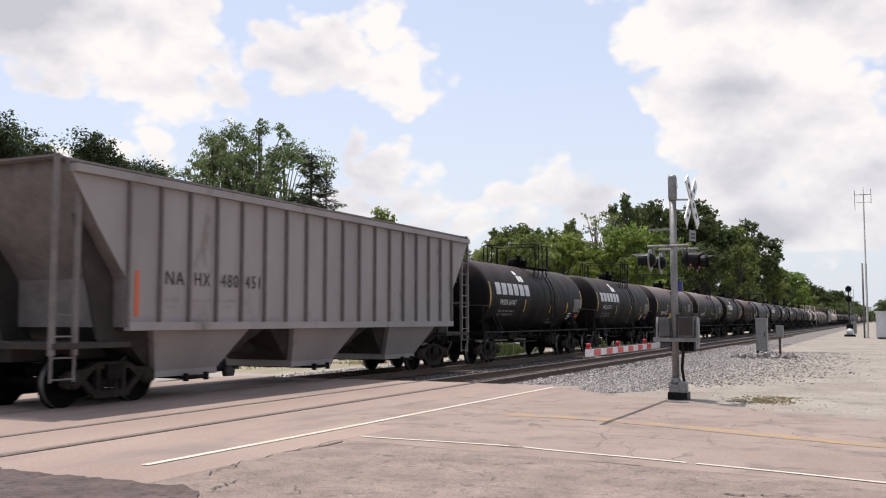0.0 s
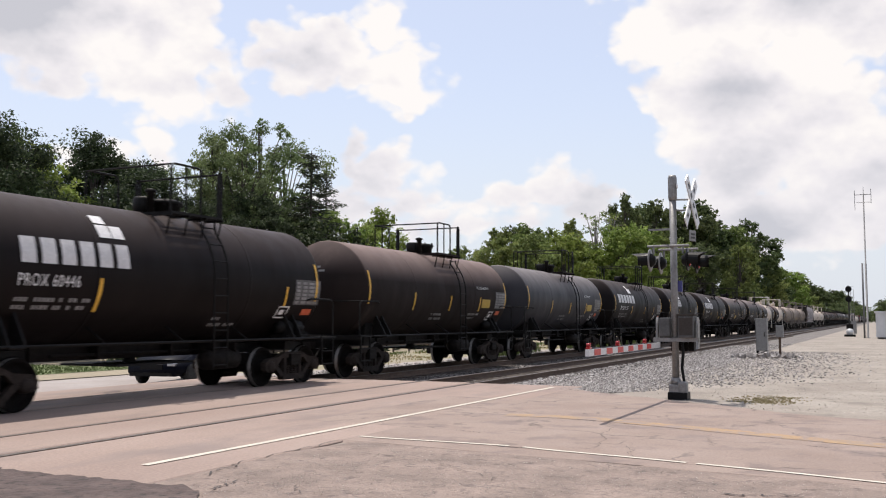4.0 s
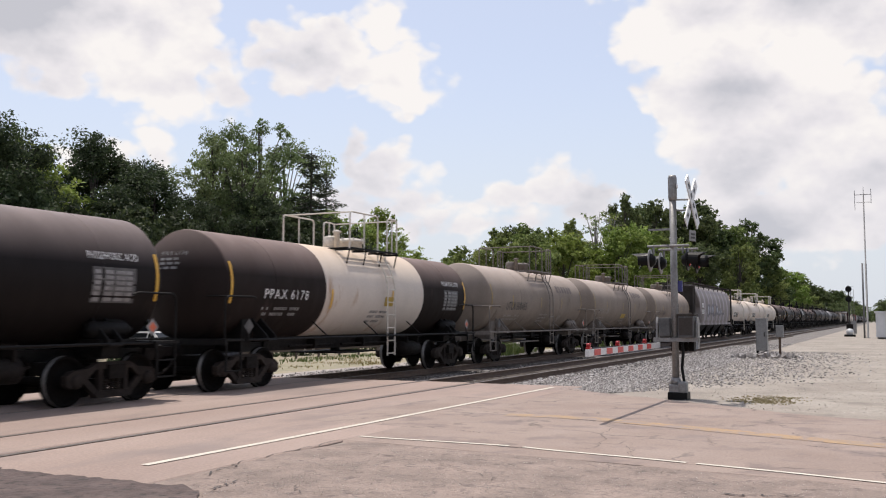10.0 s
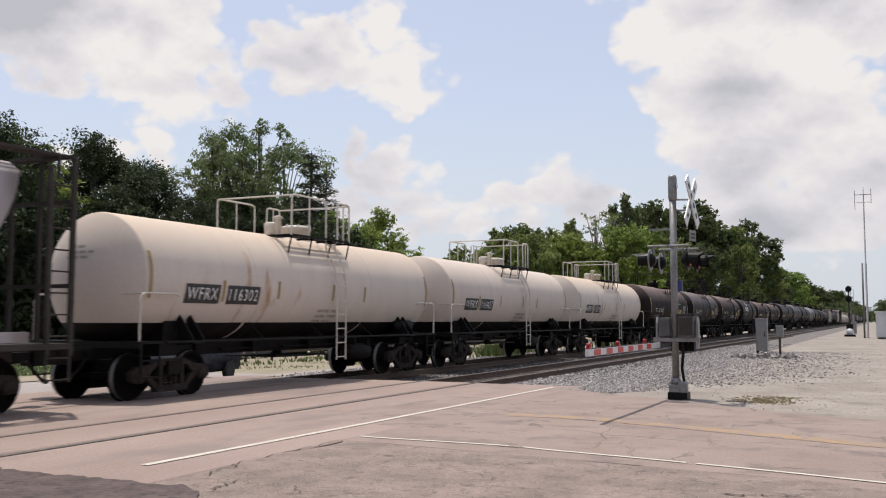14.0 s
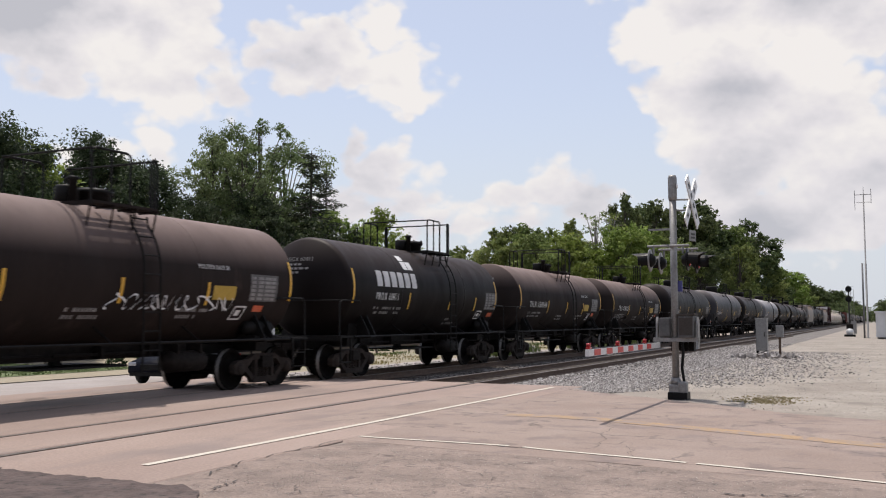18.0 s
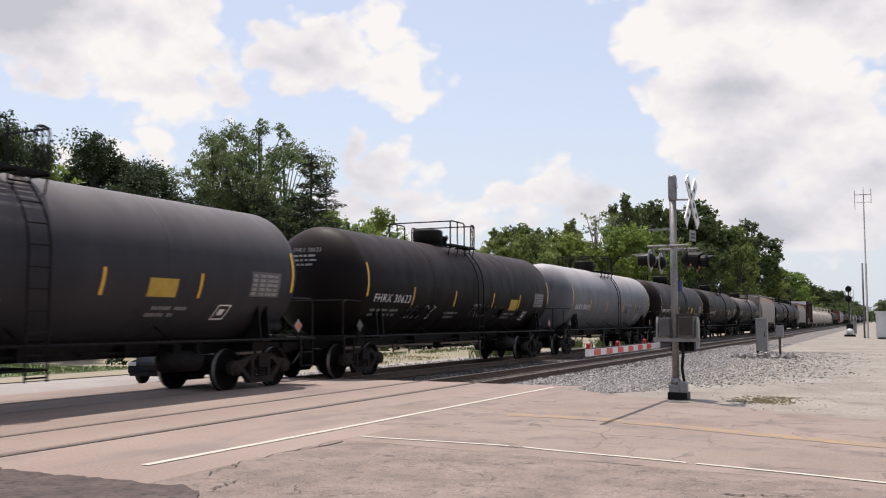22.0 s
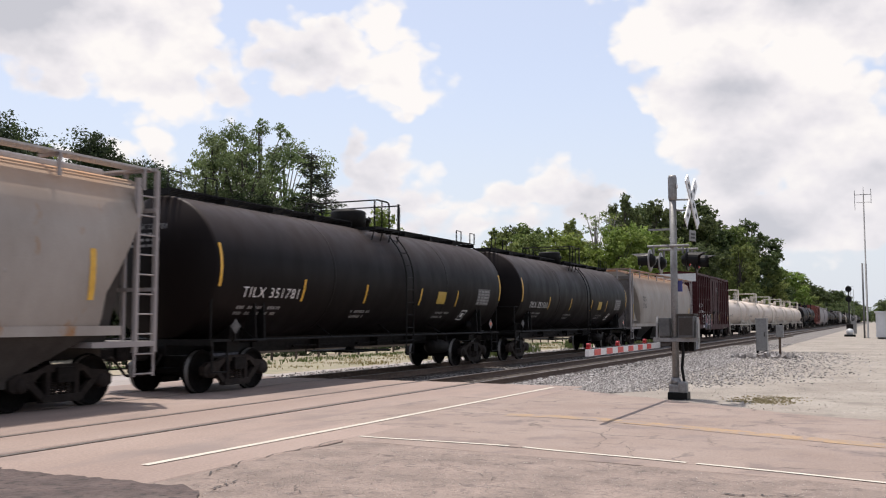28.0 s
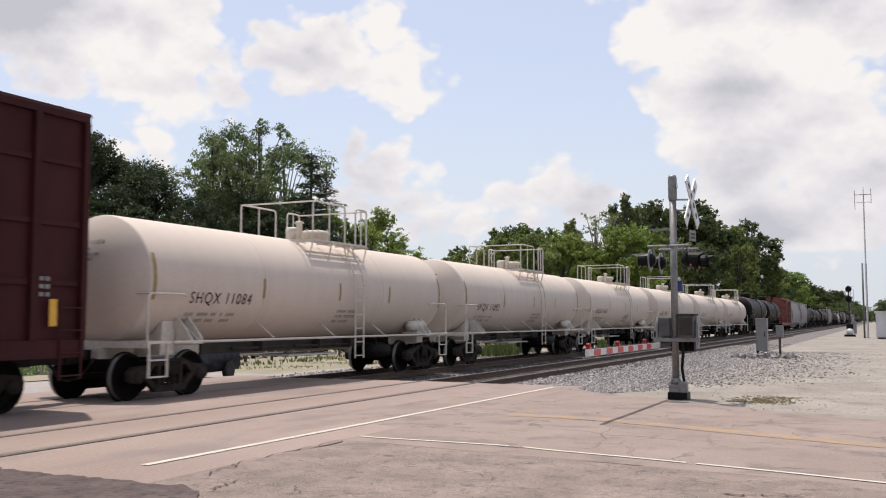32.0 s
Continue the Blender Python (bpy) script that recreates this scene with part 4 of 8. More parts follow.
            for nm, a, mt, x in (("diamond", 0.17, "letter_dim" if q > 0 else "letter_panel", 1.462), ("diamond_mark", 0.1, "orange" if q > 0 else "letter_panel", 1.467)):
                bm = bmesh.new()
                prism(bm, [(-a, 1.42), (0, 1.42 - a), (a, 1.42), (0, 1.42 + a)], x - 0.003, x)
                part(nm, bm, mt, post, "small hazard diamond")
    add_couplers(car, half)
    if o.get("walkway"):
        def walkway():
            bm = bmesh.new()
            for a, b in ((-L / 2 + 0.25, ym - pl), (ym + pl, L / 2 - 0.25)):
                for x in (-0.36, -0.18, 0, 0.18, 0.36):
                    box(bm, x - 0.05, x + 0.05, a, b, top + 0.10, top + 0.13)
                n = 4
                for i in range(n + 1):
                    y = a + (b - a) * i / n
                    box(bm, -0.4, 0.4, y - 0.03, y + 0.03, top - 0.02, top + 0.1)
            for y in (-L / 2 + 0.4, -L / 2 + 1.6, L / 2 - 0.4, L / 2 - 1.6):
                tube(bm, [(0.4, y - 0.2, top + 0.1), (0.4, y - 0.2, top + 0.5), (0.4, y + 0.2, top + 0.5), (0.4, y + 0.2, top + 0.1)], 0.022, 6)
            return mesh_of("roof_walkway", bm, fit)
        put("roof_walkway", cached(("walk", k), walkway), car)


def bars_bm(y, z, S, rows, h=0.07, gap=0.06, seed=0):
    """Rows of unreadable small print as plain bars: each row a list of widths."""
    bm = bmesh.new()
    for row in rows:
        yy = y
        for w in row:
            n = max(2, int(w / 0.085))
            for i in range(n):
                if (i * 5 + int(z * 70) + int(yy * 30)) % 7:
                    patch(bm, yy + w * i / n, yy + w * (i + 0.68) / n, z, z + h, S, 0.008, 1)
            yy += w + 0.12
        z -= h + gap
    return bm


def add_marks(car, o):
    """Lettering, reflectors, placards and stencils on the side that faces the road."""
    r, zc, L = o["r"], o["zc"], o["tank_len"]
    S = side_of(r, zc)
    let = o.get("letter", "letter_white")
    dim = o.get("dim", "letter_dim")
    hd = o["head"]
    if o.get("mark"):
        w, y, z, h, wd = o["mark"]
        put_words(car, "lettering", w, y, z, h, wd, S, let, 0.012, slant=o.get("slant", 0), label="painted reporting mark")
        part("small_print", bars_bm(y, z - 0.26, S, [[0.28, 0.62, 0.5], [0.28, 0.62, 0.42]]), dim, car)["kind"] = "stuff"
    if o.get("logo"):
        # block emblem and big block shapes of the owner's name
        y, z, h, wd = o["logo"]
        st = wd / 6
        for i in range(6):
            bm = bmesh.new()
            patch(bm, y + i * st + 0.03, y + (i + 0.8) * st, z, z + h, S, 0.014, 5)
            part("emblem_block", bm, "emblem", car, "white block of an owner's emblem")
        bm = bmesh.new()
        yy = y + wd * 0.72
        zz = z + h * 1.25
        patch(bm, yy, yy + 0.3, zz, zz + 0.24, S, 0.014, 3)
        patch(bm, yy + 0.33, yy + 0.62, zz, zz + 0.24, S, 0.014, 3)
        patch(bm, yy, yy + 0.3, zz + 0.27, zz + 0.42, S, 0.014, 3)
        part("emblem_square", bm, "letter_white", car)
    for y, z, h in o.get("strips", ()):
        bm = bmesh.new()
        patch(bm, y, y + 0.075, z, z + h, S, 0.012, 5)
        part("reflector_strip", bm, o.get("strip_mat", "yellow"), car)
    for s in o.get("ends", (-1, 1)):
        # reflector round the end of the shell
        bm = bmesh.new()
        y = s * (L / 2 - hd - (0.06 if o.get("knuckle", 0.08) else 0.0))
        patch(bm, y - 0.04, y + 0.04, zc - 0.42, zc + 0.5, S, 0.014, 8)
        part("end_reflector", bm, o.get("strip_mat", "yellow"), car)
    for y, z, w, h, mt, lab in o.get("panels", ()):
        bm = bmesh.new()
        patch(bm, y, y + w, z, z + h, S, 0.013, 4)
        part("placard", bm, mt, car, lab)
    for y, z, w, h in o.get("tables", ()):
        bm = bmesh.new()
        patch(bm, y - 0.04, y + w + 0.04, z - 0.03, z + h + 0.02, S, 0.004, 3)
        part("table_panel", bm, "letter_panel", car)
        bm = bmesh.new()
        n = max(3, int(h / 0.09))
        for i in range(n):
            q = 0.0
            for c in range(4):
                wd = w * (0.2 + 0.04 * ((i * 3 + c) % 3 - 1))
                patch(bm, y + q, y + q + wd, z + h * i / n, z + h * (i + 0.66) / n, S, 0.008, 1)
                q += w * 0.26
        part("data_table", bm, dim, car)["kind"] = "stuff"
    for y, z, rows in o.get("print", ()):
        part("small_print", bars_bm(y, z, S, rows), dim, car)["kind"] = "stuff"
    for w, y, z, h, wd, *ink in o.get("words", ()):
        put_words(car, "lettering", w, y, z, h, wd, S, ink[0] if ink else "letter_white" if dim == "letter_dim" else dim, 0.02)
    for y, z, w, h in o.get("frames", ()):
        bm = bmesh.new()
        t = 0.03
        patch(bm, y, y + w, z, z + t, S, 0.01, 1, 0.2), patch(bm, y + 0.2 * (h - t), y + w + 0.2 * (h - t), z + h - t, z + h, S, 0.01, 1, 0.2)
        patch(bm, y, y + t, z, z + h, S, 0.01, 2, 0.2), patch(bm, y + w - t, y + w, z, z + h, S, 0.01, 2, 0.2)
        patch(bm, y + w * 0.3, y + w * 0.7, z + h * 0.3, z + h * 0.7, S, 0.01, 1, 0.2)
        part("stencil_frame", bm, dim if dim != "letter_dim" else "letter_white", car)
    for g in o.get("scrawl", ()):
        part("spray_scrawl", scrawl_bm(*g[:5], S, seed=g[5]), g[6], car, "looping spray-painted scrawl")["kind"] = "stuff"
    # number and small print on the leading head
    if o.get("head_mark"):
        def skin(x, z):
            return -L / 2 + head_depth(r, hd, o.get("knuckle", 0.08), min(r * 0.985, math.hypot(x, z - zc))) - 0.012
        k = r / 1.37
        if o.get("mark"):
            for pts, faces in word_runs(o["mark"][0]):
                me = bpy.data.meshes.new("end_lettering")
                pts = [((-0.42 + x * 0.8) * k, zc + (0.70 + y * 0.15) * k) for x, y in pts]
                me.from_pydata([(x, skin(x, z), z) for x, z in pts], [], faces)
                me.materials.append(M[dim if let != "letter_black" else let])
                put("end_lettering", me, car)
        bm = bmesh.new()
        for i, w in enumerate((0.5, 0.62, 0.45)):
            x, z = -0.4 * k, zc + (0.58 - 0.11 * i) * k
            while x < (-0.4 + w) * k:
                e = x + (0.09 + 0.05 * ((i + int(x * 40)) % 3)) * k
                bm.faces.new([bm.verts.new((p, skin(p, q), q)) for p, q in ((x, z), (e, z), (e, z + 0.055), (x, z + 0.055))])
                x = e + 0.05
        part("end_print", bm, dim, car)["kind"] = "stuff"


def scrawl_bm(y, z, w, h, n, S, seed=1, thick=0.035):
    """Loops of spray paint as a flat ribbon."""
    rnd = random.Random(seed)
    bm = bmesh.new()
    for i in range(n):
        y0, ww = y + w * i / n, w / n * 1.15
        a0, k1, k2 = rnd.uniform(0, 6), rnd.choice((1, 2, 2, 3)), rnd.choice((1, 2, 3))
        prev = None
        for q in range(15):
            t = q / 14
            yy = y0 + ww * (t * 0.8 + 0.18 * math.sin(k1 * 6.28 * t + a0))
            zz = z + h * (0.5 + 0.48 * math.sin(k2 * 5.2 * t + a0 * 1.7))
            a = [bm.verts.new((S(zz) + 0.012, yy - thick / 2, zz - thick / 2)), bm.verts.new((S(zz) + 0.012, yy + thick / 2, zz + thick / 2))]
            if prev:
                bm.faces.new((prev[0], prev[1], a[1], a[0]))
            prev = a
    return bm


CARS = []      # (thing, position of its middle along the train)


def tank_car(end, o):
    """end: where the car's rear end of the shell lies along the train at the start."""
    car = thing("tank_car", o["label"], "tank car", group="cars of the freight train")
    add_tank(car, o)
    add_tank_fittings(car, o)
    add_marks(car, o)
    CARS.append((car, end + 0.77 - o["tank_len"] / 2))
    return car


# ---- covered hoppers ----
def hopper_car(end, o):
    """Covered hopper: side shells, sloped ends, bays below, roof with hatches and walkway, end cages."""
    car = thing("covered_hopper", o["label"], "hopper car", group="cars of the freight train")
    Lc = o["len"]                      # over the end cages
    half = Lc / 2
    top, bot = o["top"], o.get("bot", 1.40)
    ht, hb = o["half_top"], o["half_bot"]
    paint, fit = o["paint"], o["fit"]
    rnd_side = o.get("round", True)
    if rnd_side:
        prof = [(1.42, bot), (1.50, bot + 0.25), (1.58, bot + 0.7), (1.61, bot + 1.15), (1.59, bot + 1.6), (1.53, bot + 2.0), (1.42, bot + 2.35), (1.25, top - 0.25), (1.0, top - 0.08), (0.6, top)]
    else:
        prof = [(1.53, bot), (1.55, bot + 0.02), (1.55, bot + 0.9), (1.55, bot + 1.8), (1.55, top - 0.12), (1.50, top), (0.9, top + 0.12), (0.5, top + 0.16)]

    def S(z):
        for (xa, za), (xb, zb) in zip(prof, prof[1:]):
            if za <= z <= zb:
                return xa + (xb - xa) * (z - za) / max(1e-6, zb - za)
        return prof[0][0] if z < bot else prof[-1][0]

    def hl(z):
        t = max(0.0, min(1.0, (z - o.get("slope0", bot)) / (o.get("slope1", top - 0.6) - o.get("slope0", bot))))
        return hb + (ht - hb) * t
    bm = bmesh.new()
    end_bm = {-1: bmesh.new(), 1: bmesh.new()}
    cols = 16
    for s in (-1, 1):
        grid = [[bm.verts.new((s * x, -hl(z) + 2 * hl(z) * c / cols, z)) for c in range(cols + 1)] for x, z in prof]
        for a, b in zip(grid, grid[1:]):
            for c in range(cols):
                bm.faces.new((a[c], a[c + 1], b[c + 1], b[c])).smooth = rnd_side
    # roof centre, ends, floor
    for x0, x1, z in ((-prof[-1][0], prof[-1][0], prof[-1][1]),):
        h = hl(z)
        bm.faces.new([bm.verts.new(p) for p in ((x0, -h, z), (x1, -h, z), (x1, h, z), (x0, h, z))])
    for s in (-1, 1):
        for (xa, za), (xb, zb) in zip(prof, prof[1:]):
            cap = bm if rnd_side else end_bm[s]
            cap.faces.new([cap.verts.new(p) for p in ((-xa, s * hl(za), za), (xa, s * hl(za), za), (xb, s * hl(zb), zb), (-xb, s * hl(zb), zb))])
    bmesh.ops.remove_doubles(bm, verts=list(bm.verts), dist=1e-4)
    part("body", bm, paint, car, o.get("body_label", ""))
    # end slopes carry their shade as a darker grey
    for s in () if rnd_side else (-1, 1):
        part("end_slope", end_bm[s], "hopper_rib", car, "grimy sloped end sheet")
    if not rnd_side:
        n = o.get("ribs", 15)
        rib = bmesh.new()
        # the ribs' shadow lines are painted as a darker rib colour
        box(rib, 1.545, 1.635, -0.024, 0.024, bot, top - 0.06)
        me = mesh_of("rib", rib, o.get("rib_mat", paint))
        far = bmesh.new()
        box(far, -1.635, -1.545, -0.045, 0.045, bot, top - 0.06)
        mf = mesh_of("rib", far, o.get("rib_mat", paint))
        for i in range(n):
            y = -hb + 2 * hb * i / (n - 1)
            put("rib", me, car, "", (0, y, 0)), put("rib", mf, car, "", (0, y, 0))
        for nm, z0, z1 in (("top_chord", top - 0.12, top + 0.02), ("side_sill", bot - 0.06, bot + 0.1)):
            b2 = bmesh.new()
            for s in (-1, 1):
                a = ht if nm == "top_chord" else hb
                box(b2, min(s * 1.52, s * 1.66), max(s * 1.52, s * 1.66), -a, a, z0, z1)
            part(nm, b2, paint, car)
    else:
        b2 = bmesh.new()
        for s in (-1, 1):
            box(b2, min(s * 1.36, s * 1.49), max(s * 1.36, s * 1.49), -half + 0.35, half - 1.0, bot - 0.06, bot + 0.11)
        part("side_sill", b2, paint, car)
    # bays under the floor
    nb = o.get("bays", 3)
    for i in range(nb):
        c = -hb + 2 * hb * (i + 0.5) / nb
        w = hb / nb
        b2 = bmesh.new()
        ring = lambda x, a, z: [b2.verts.new(p) for p in ((-x, c - a, z), (x, c - a, z), (x, c + a, z), (-x, c + a, z))]
        wide, low = (0.98, 0.36) if rnd_side else (0.64, 0.40)
        r0, r1, r2 = ring(1.44, w * wide, bot - 0.02), ring(0.98, w * low, 0.55), ring(0.98, w * low, 0.42)
        shell(b2, r0, r1), shell(b2, r1, r2), b2.faces.new(r2)
        bay = part("bay", b2, o.get("bay_mat", paint), car)
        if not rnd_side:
            # cross slopes between the bays, their shade put into a dark colour
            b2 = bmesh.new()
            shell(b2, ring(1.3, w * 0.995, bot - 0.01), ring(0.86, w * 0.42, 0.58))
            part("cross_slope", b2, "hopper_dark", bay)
        b2 = bmesh.new()
        box(b2, -1.2, 1.2, c - 0.28, c + 0.28, 0.36, 0.42)
        for x in (-1.22, 1.22):
            lathe(b2, [(-0.3, 0.04), (0.3, 0.04)], "y", 8, (x, c, 0.4))
            box(b2, x - 0.05, x + 0.05, c - 0.34, c - 0.28, 0.32, 0.48), box(b2, x - 0.05, x + 0.05, c + 0.28, c + 0.34, 0.32, 0.48)
        part("bay_gate", b2, "steel", car)
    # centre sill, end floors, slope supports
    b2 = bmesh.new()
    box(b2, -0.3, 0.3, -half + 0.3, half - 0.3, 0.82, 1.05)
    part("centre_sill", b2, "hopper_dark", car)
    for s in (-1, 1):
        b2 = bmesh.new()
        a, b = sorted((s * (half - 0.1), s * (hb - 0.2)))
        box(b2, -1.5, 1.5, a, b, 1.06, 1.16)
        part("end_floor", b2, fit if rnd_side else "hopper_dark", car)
        # side plate between slope and floor, set back from the shell
        if rnd_side and s < 0:
            # closed end: flat side sheets behind the shell's edge, an upright end wall and its header
            e = half - 0.62
            for x in (-1.30, 1.30):
                b2 = bmesh.new()
                zm = bot + 0.26 + (top - bot) * 0.42
                prism(b2, [(s * (hb + 0.05), bot + 0.26), (s * e, bot + 0.26), (s * e, top - 0.35), (s * min(e - 0.05, hl(top - 0.5) + 0.08), top - 0.35), (s * min(e - 0.1, hl(zm) + 0.5), zm + 0.25), (s * (hl(bot + 0.8) + 0.35), bot + 0.75)], x - 0.02, x + 0.02)
                part("end_sheet", b2, o.get("sheet_mat", paint), car)
            # wall_mat, where given, puts the end's shade into the wall's tone
            b2 = bmesh.new()
            a, b = sorted((s * (e - 0.02), s * (e - 0.06)))
            box(b2, -1.34, 1.34, a, b, 1.16, top - 0.12)
            part("end_wall", b2, o.get("wall_mat", paint), car)
            b2 = bmesh.new()
            a, b = sorted((s * (e - 0.02), s * (e + 0.1)))
            box(b2, -1.36, 1.36, a, b, top - 0.42, top - 0.14)
            for x in (-1.32, 1.32):
                box(b2, x - 0.05, x + 0.05, a, b, 1.16, top - 0.42)
            part("end_header", b2, o.get("wall_mat", paint), car)
        # shade of the end recess is put into the webs' dark colour
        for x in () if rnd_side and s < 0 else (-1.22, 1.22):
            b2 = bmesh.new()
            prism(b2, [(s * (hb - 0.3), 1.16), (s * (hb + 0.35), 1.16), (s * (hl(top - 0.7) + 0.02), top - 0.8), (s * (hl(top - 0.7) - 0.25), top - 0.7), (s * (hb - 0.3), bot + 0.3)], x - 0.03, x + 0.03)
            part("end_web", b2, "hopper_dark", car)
        for x in (-1.45, 1.45):
            b2 = bmesh.new()
            for y in (s * (half - 0.12), s * (half - 0.62)):
                box(b2, x - 0.04, x + 0.04, y - 0.04, y + 0.04, 0.95, top + (0.1 if y == s * (half - 0.12) else -0.1))
            for q in range(4 if s < 0 else 10):
                zz = 0.55 + q * (top - 0.6) / 10
                tube(b2, [(x, s * (half - 0.12), zz), (x, s * (half - 0.62), zz)], 0.017, 6)
            for y in (s * (half - 0.12), s * (half - 0.62)):
                box(b2, x - 0.015, x + 0.015, y - 0.02, y + 0.02, 0.5, 0.95)
            part("end_ladder", b2, fit, car)
        ye = s * (half - 0.16)
        for x in () if o.get("open_end") and s < 0 else (-0.7, 0.7) if s < 0 else (-0.7, 0.0, 0.7):
            b2 = bmesh.new()
            box(b2, x - 0.04, x + 0.04, ye - 0.03, ye + 0.03, 1.1, top + 0.08)
            part("end_post", b2, fit, car)
        for z in (top + 0.08,) if s < 0 else (top + 0.08, top - 0.7, 2.1):
            b2 = bmesh.new()
            box(b2, -1.48, 1.48, ye - 0.032, ye + 0.032, z, z + 0.07)
            part("end_bar", b2, fit, car)
        add_truck(car, s * (half - o.get("truck", 1.9)))
    # roof: hatches, walkway, side running boards on brackets
    zt = prof[-1][1]
    b2 = bmesh.new()
    for s in (-1, 1):
        x0, x1 = sorted((s * 1.0, s * 1.42))
        for i in range(5):
            box(b2, x0 + i * 0.085, x0 + i * 0.085 + 0.045, -half + 0.1, half - 0.1, top + 0.10, top + 0.14)
    for y in (-half + 0.12, -half + 0.3, half - 0.12, half - 0.3):
        box(b2, -1.42, 1.42, y - 0.05, y + 0.05, top + 0.10, top + 0.14)
    part("roof_walkway", b2, o.get("walk_mat", fit), car)["kind"] = "stuff"
    for i in range(9):
        y = -half + 0.4 + (2 * half - 0.8) * i / 8
        for s in (-1, 1):
            b2 = bmesh.new()
            box(b2, min(s * 0.9, s * 1.4), max(s * 0.9, s * 1.4), y - 0.03, y + 0.03, top + 0.04, top + 0.10)
            box(b2, min(s * 1.36, s * 1.41), max(s * 1.36, s * 1.41), y - 0.03, y + 0.03, top - 0.3 if rnd_side else top, top + 0.1)
            part("walkway_bracket", b2, fit, car)
    n = 4 if rnd_side else 1
    for i in range(n):
        b2 = bmesh.new()
        if n == 1:
            box(b2, -0.35, 0.35, -ht + 0.6, ht - 0.6, zt, zt + 0.12)
        else:
            bevel_box(b2, -0.55, 0.55, -ht + 2 * ht * i / n + 0.3, -ht + 2 * ht * (i + 1) / n - 0.3, zt - 0.01, zt + 0.13, 0.04)
        part("roof_hatch", b2, o.get("walk_mat", fit), car)
    add_couplers(car, half + 0.5)
    # marks
    if o.get("corner_reflector"):
        b2 = bmesh.new()
        box(b2, 1.492, 1.498, -half + 0.58, -half + 0.66, 1.6, 2.45)
        part("corner_reflector", b2, "yellow_dull", car)
    for w, y, z, h, wd, mt in o.get("words", ()):
        put_words(car, "lettering", w, y, z, h, wd, S, mt, 0.02, label="painted reporting mark")
    for y, z, w, h, mt, lab in o.get("panels", ()):
        b2 = bmesh.new()
        patch(b2, y, y + w, z, z + h, S, 0.01, 4)
        part("placard", b2, mt, car, lab)
    for y, z, rows in o.get("print", ()):
        part("small_print", bars_bm(y, z, S, rows), o.get("dim", "letter_grey"), car)["kind"] = "stuff"
    for g in o.get("scrawl", ()):
        part("spray_scrawl", scrawl_bm(*g[:5], S, seed=g[5], thick=g[7]), g[6], car, "weathered spray-painted lettering shapes")["kind"] = "stuff"
    for fn in o.get("extra", ()):
        fn(car, S)
    CARS.append((car, end - half))
    return car


def washed_piece(car, S):
    """Sun-bleached spray letters: dark-edged pale forms with runs of faded paint below."""
    rnd = random.Random(5)

    def form(name, pts, mt, lift):
        bm = bmesh.new()
        bm.faces.new([bm.verts.new((S(z) + lift, y, z)) for y, z in pts])
        bmesh.ops.triangulate(bm, faces=list(bm.faces))
        bmesh.ops.subdivide_edges(bm, edges=list(bm.edges), cuts=2, use_grid_fill=True)
        for v in bm.verts:
            v.co.x = S(v.co.z) + lift
        part(name, bm, mt, car, "faded spray-painted shape")
    for i in range(15):
        y, w = -5.3 + i * 0.66 + rnd.uniform(-0.2, 0.2), rnd.uniform(0.18, 0.5)
        z1 = rnd.uniform(1.75, 2.3)
        form("spray_run", [(y, 1.55), (y + w, 1.55), (y + w * 0.9, z1), (y + w * 0.3, z1 + 0.15)], "wash_spray", 0.004)
    at = -4.5
    for i, wd in enumerate((0.9, 1.2, 0.8, 1.35, 0.95, 1.1, 1.0, 1.3)):
        z0, z1 = 1.85 + rnd.uniform(-0.1, 0.1), 2.98 + rnd.uniform(-0.2, 0.12) - (0.25 if i > 4 else 0)
        lean = rnd.uniform(0.05, 0.3)
        m = (z0 + z1) / 2
        pts = [(at, z0 + 0.1), (at + wd * 0.35, z0), (at + wd * 0.45, m - 0.05), (at + wd * 0.7, z0 + rnd.uniform(0, 0.2)), (at + wd * 0.95, z0 + 0.06),
               (at + wd + lean * 0.4, m + 0.1), (at + wd * 0.75 + lean, z1 - 0.12), (at + wd * 0.45 + lean, z1 - 0.3), (at + lean, z1), (at - 0.1 + lean * 0.5, m + 0.15)]
        cy, cz = sum(p[0] for p in pts) / 10, sum(p[1] for p in pts) / 10
        form("spray_edge", pts, "spray_edge", 0.008)
        form("spray_fill", [(cy + (a - cy) * 0.66 + 0.06, cz + (b - cz) * 0.62 + 0.06) for a, b in pts], ("pale_spray", "wash_spray", "pale_spray", "spray_brown")[i % 4], 0.012)
        at += wd * 1.02


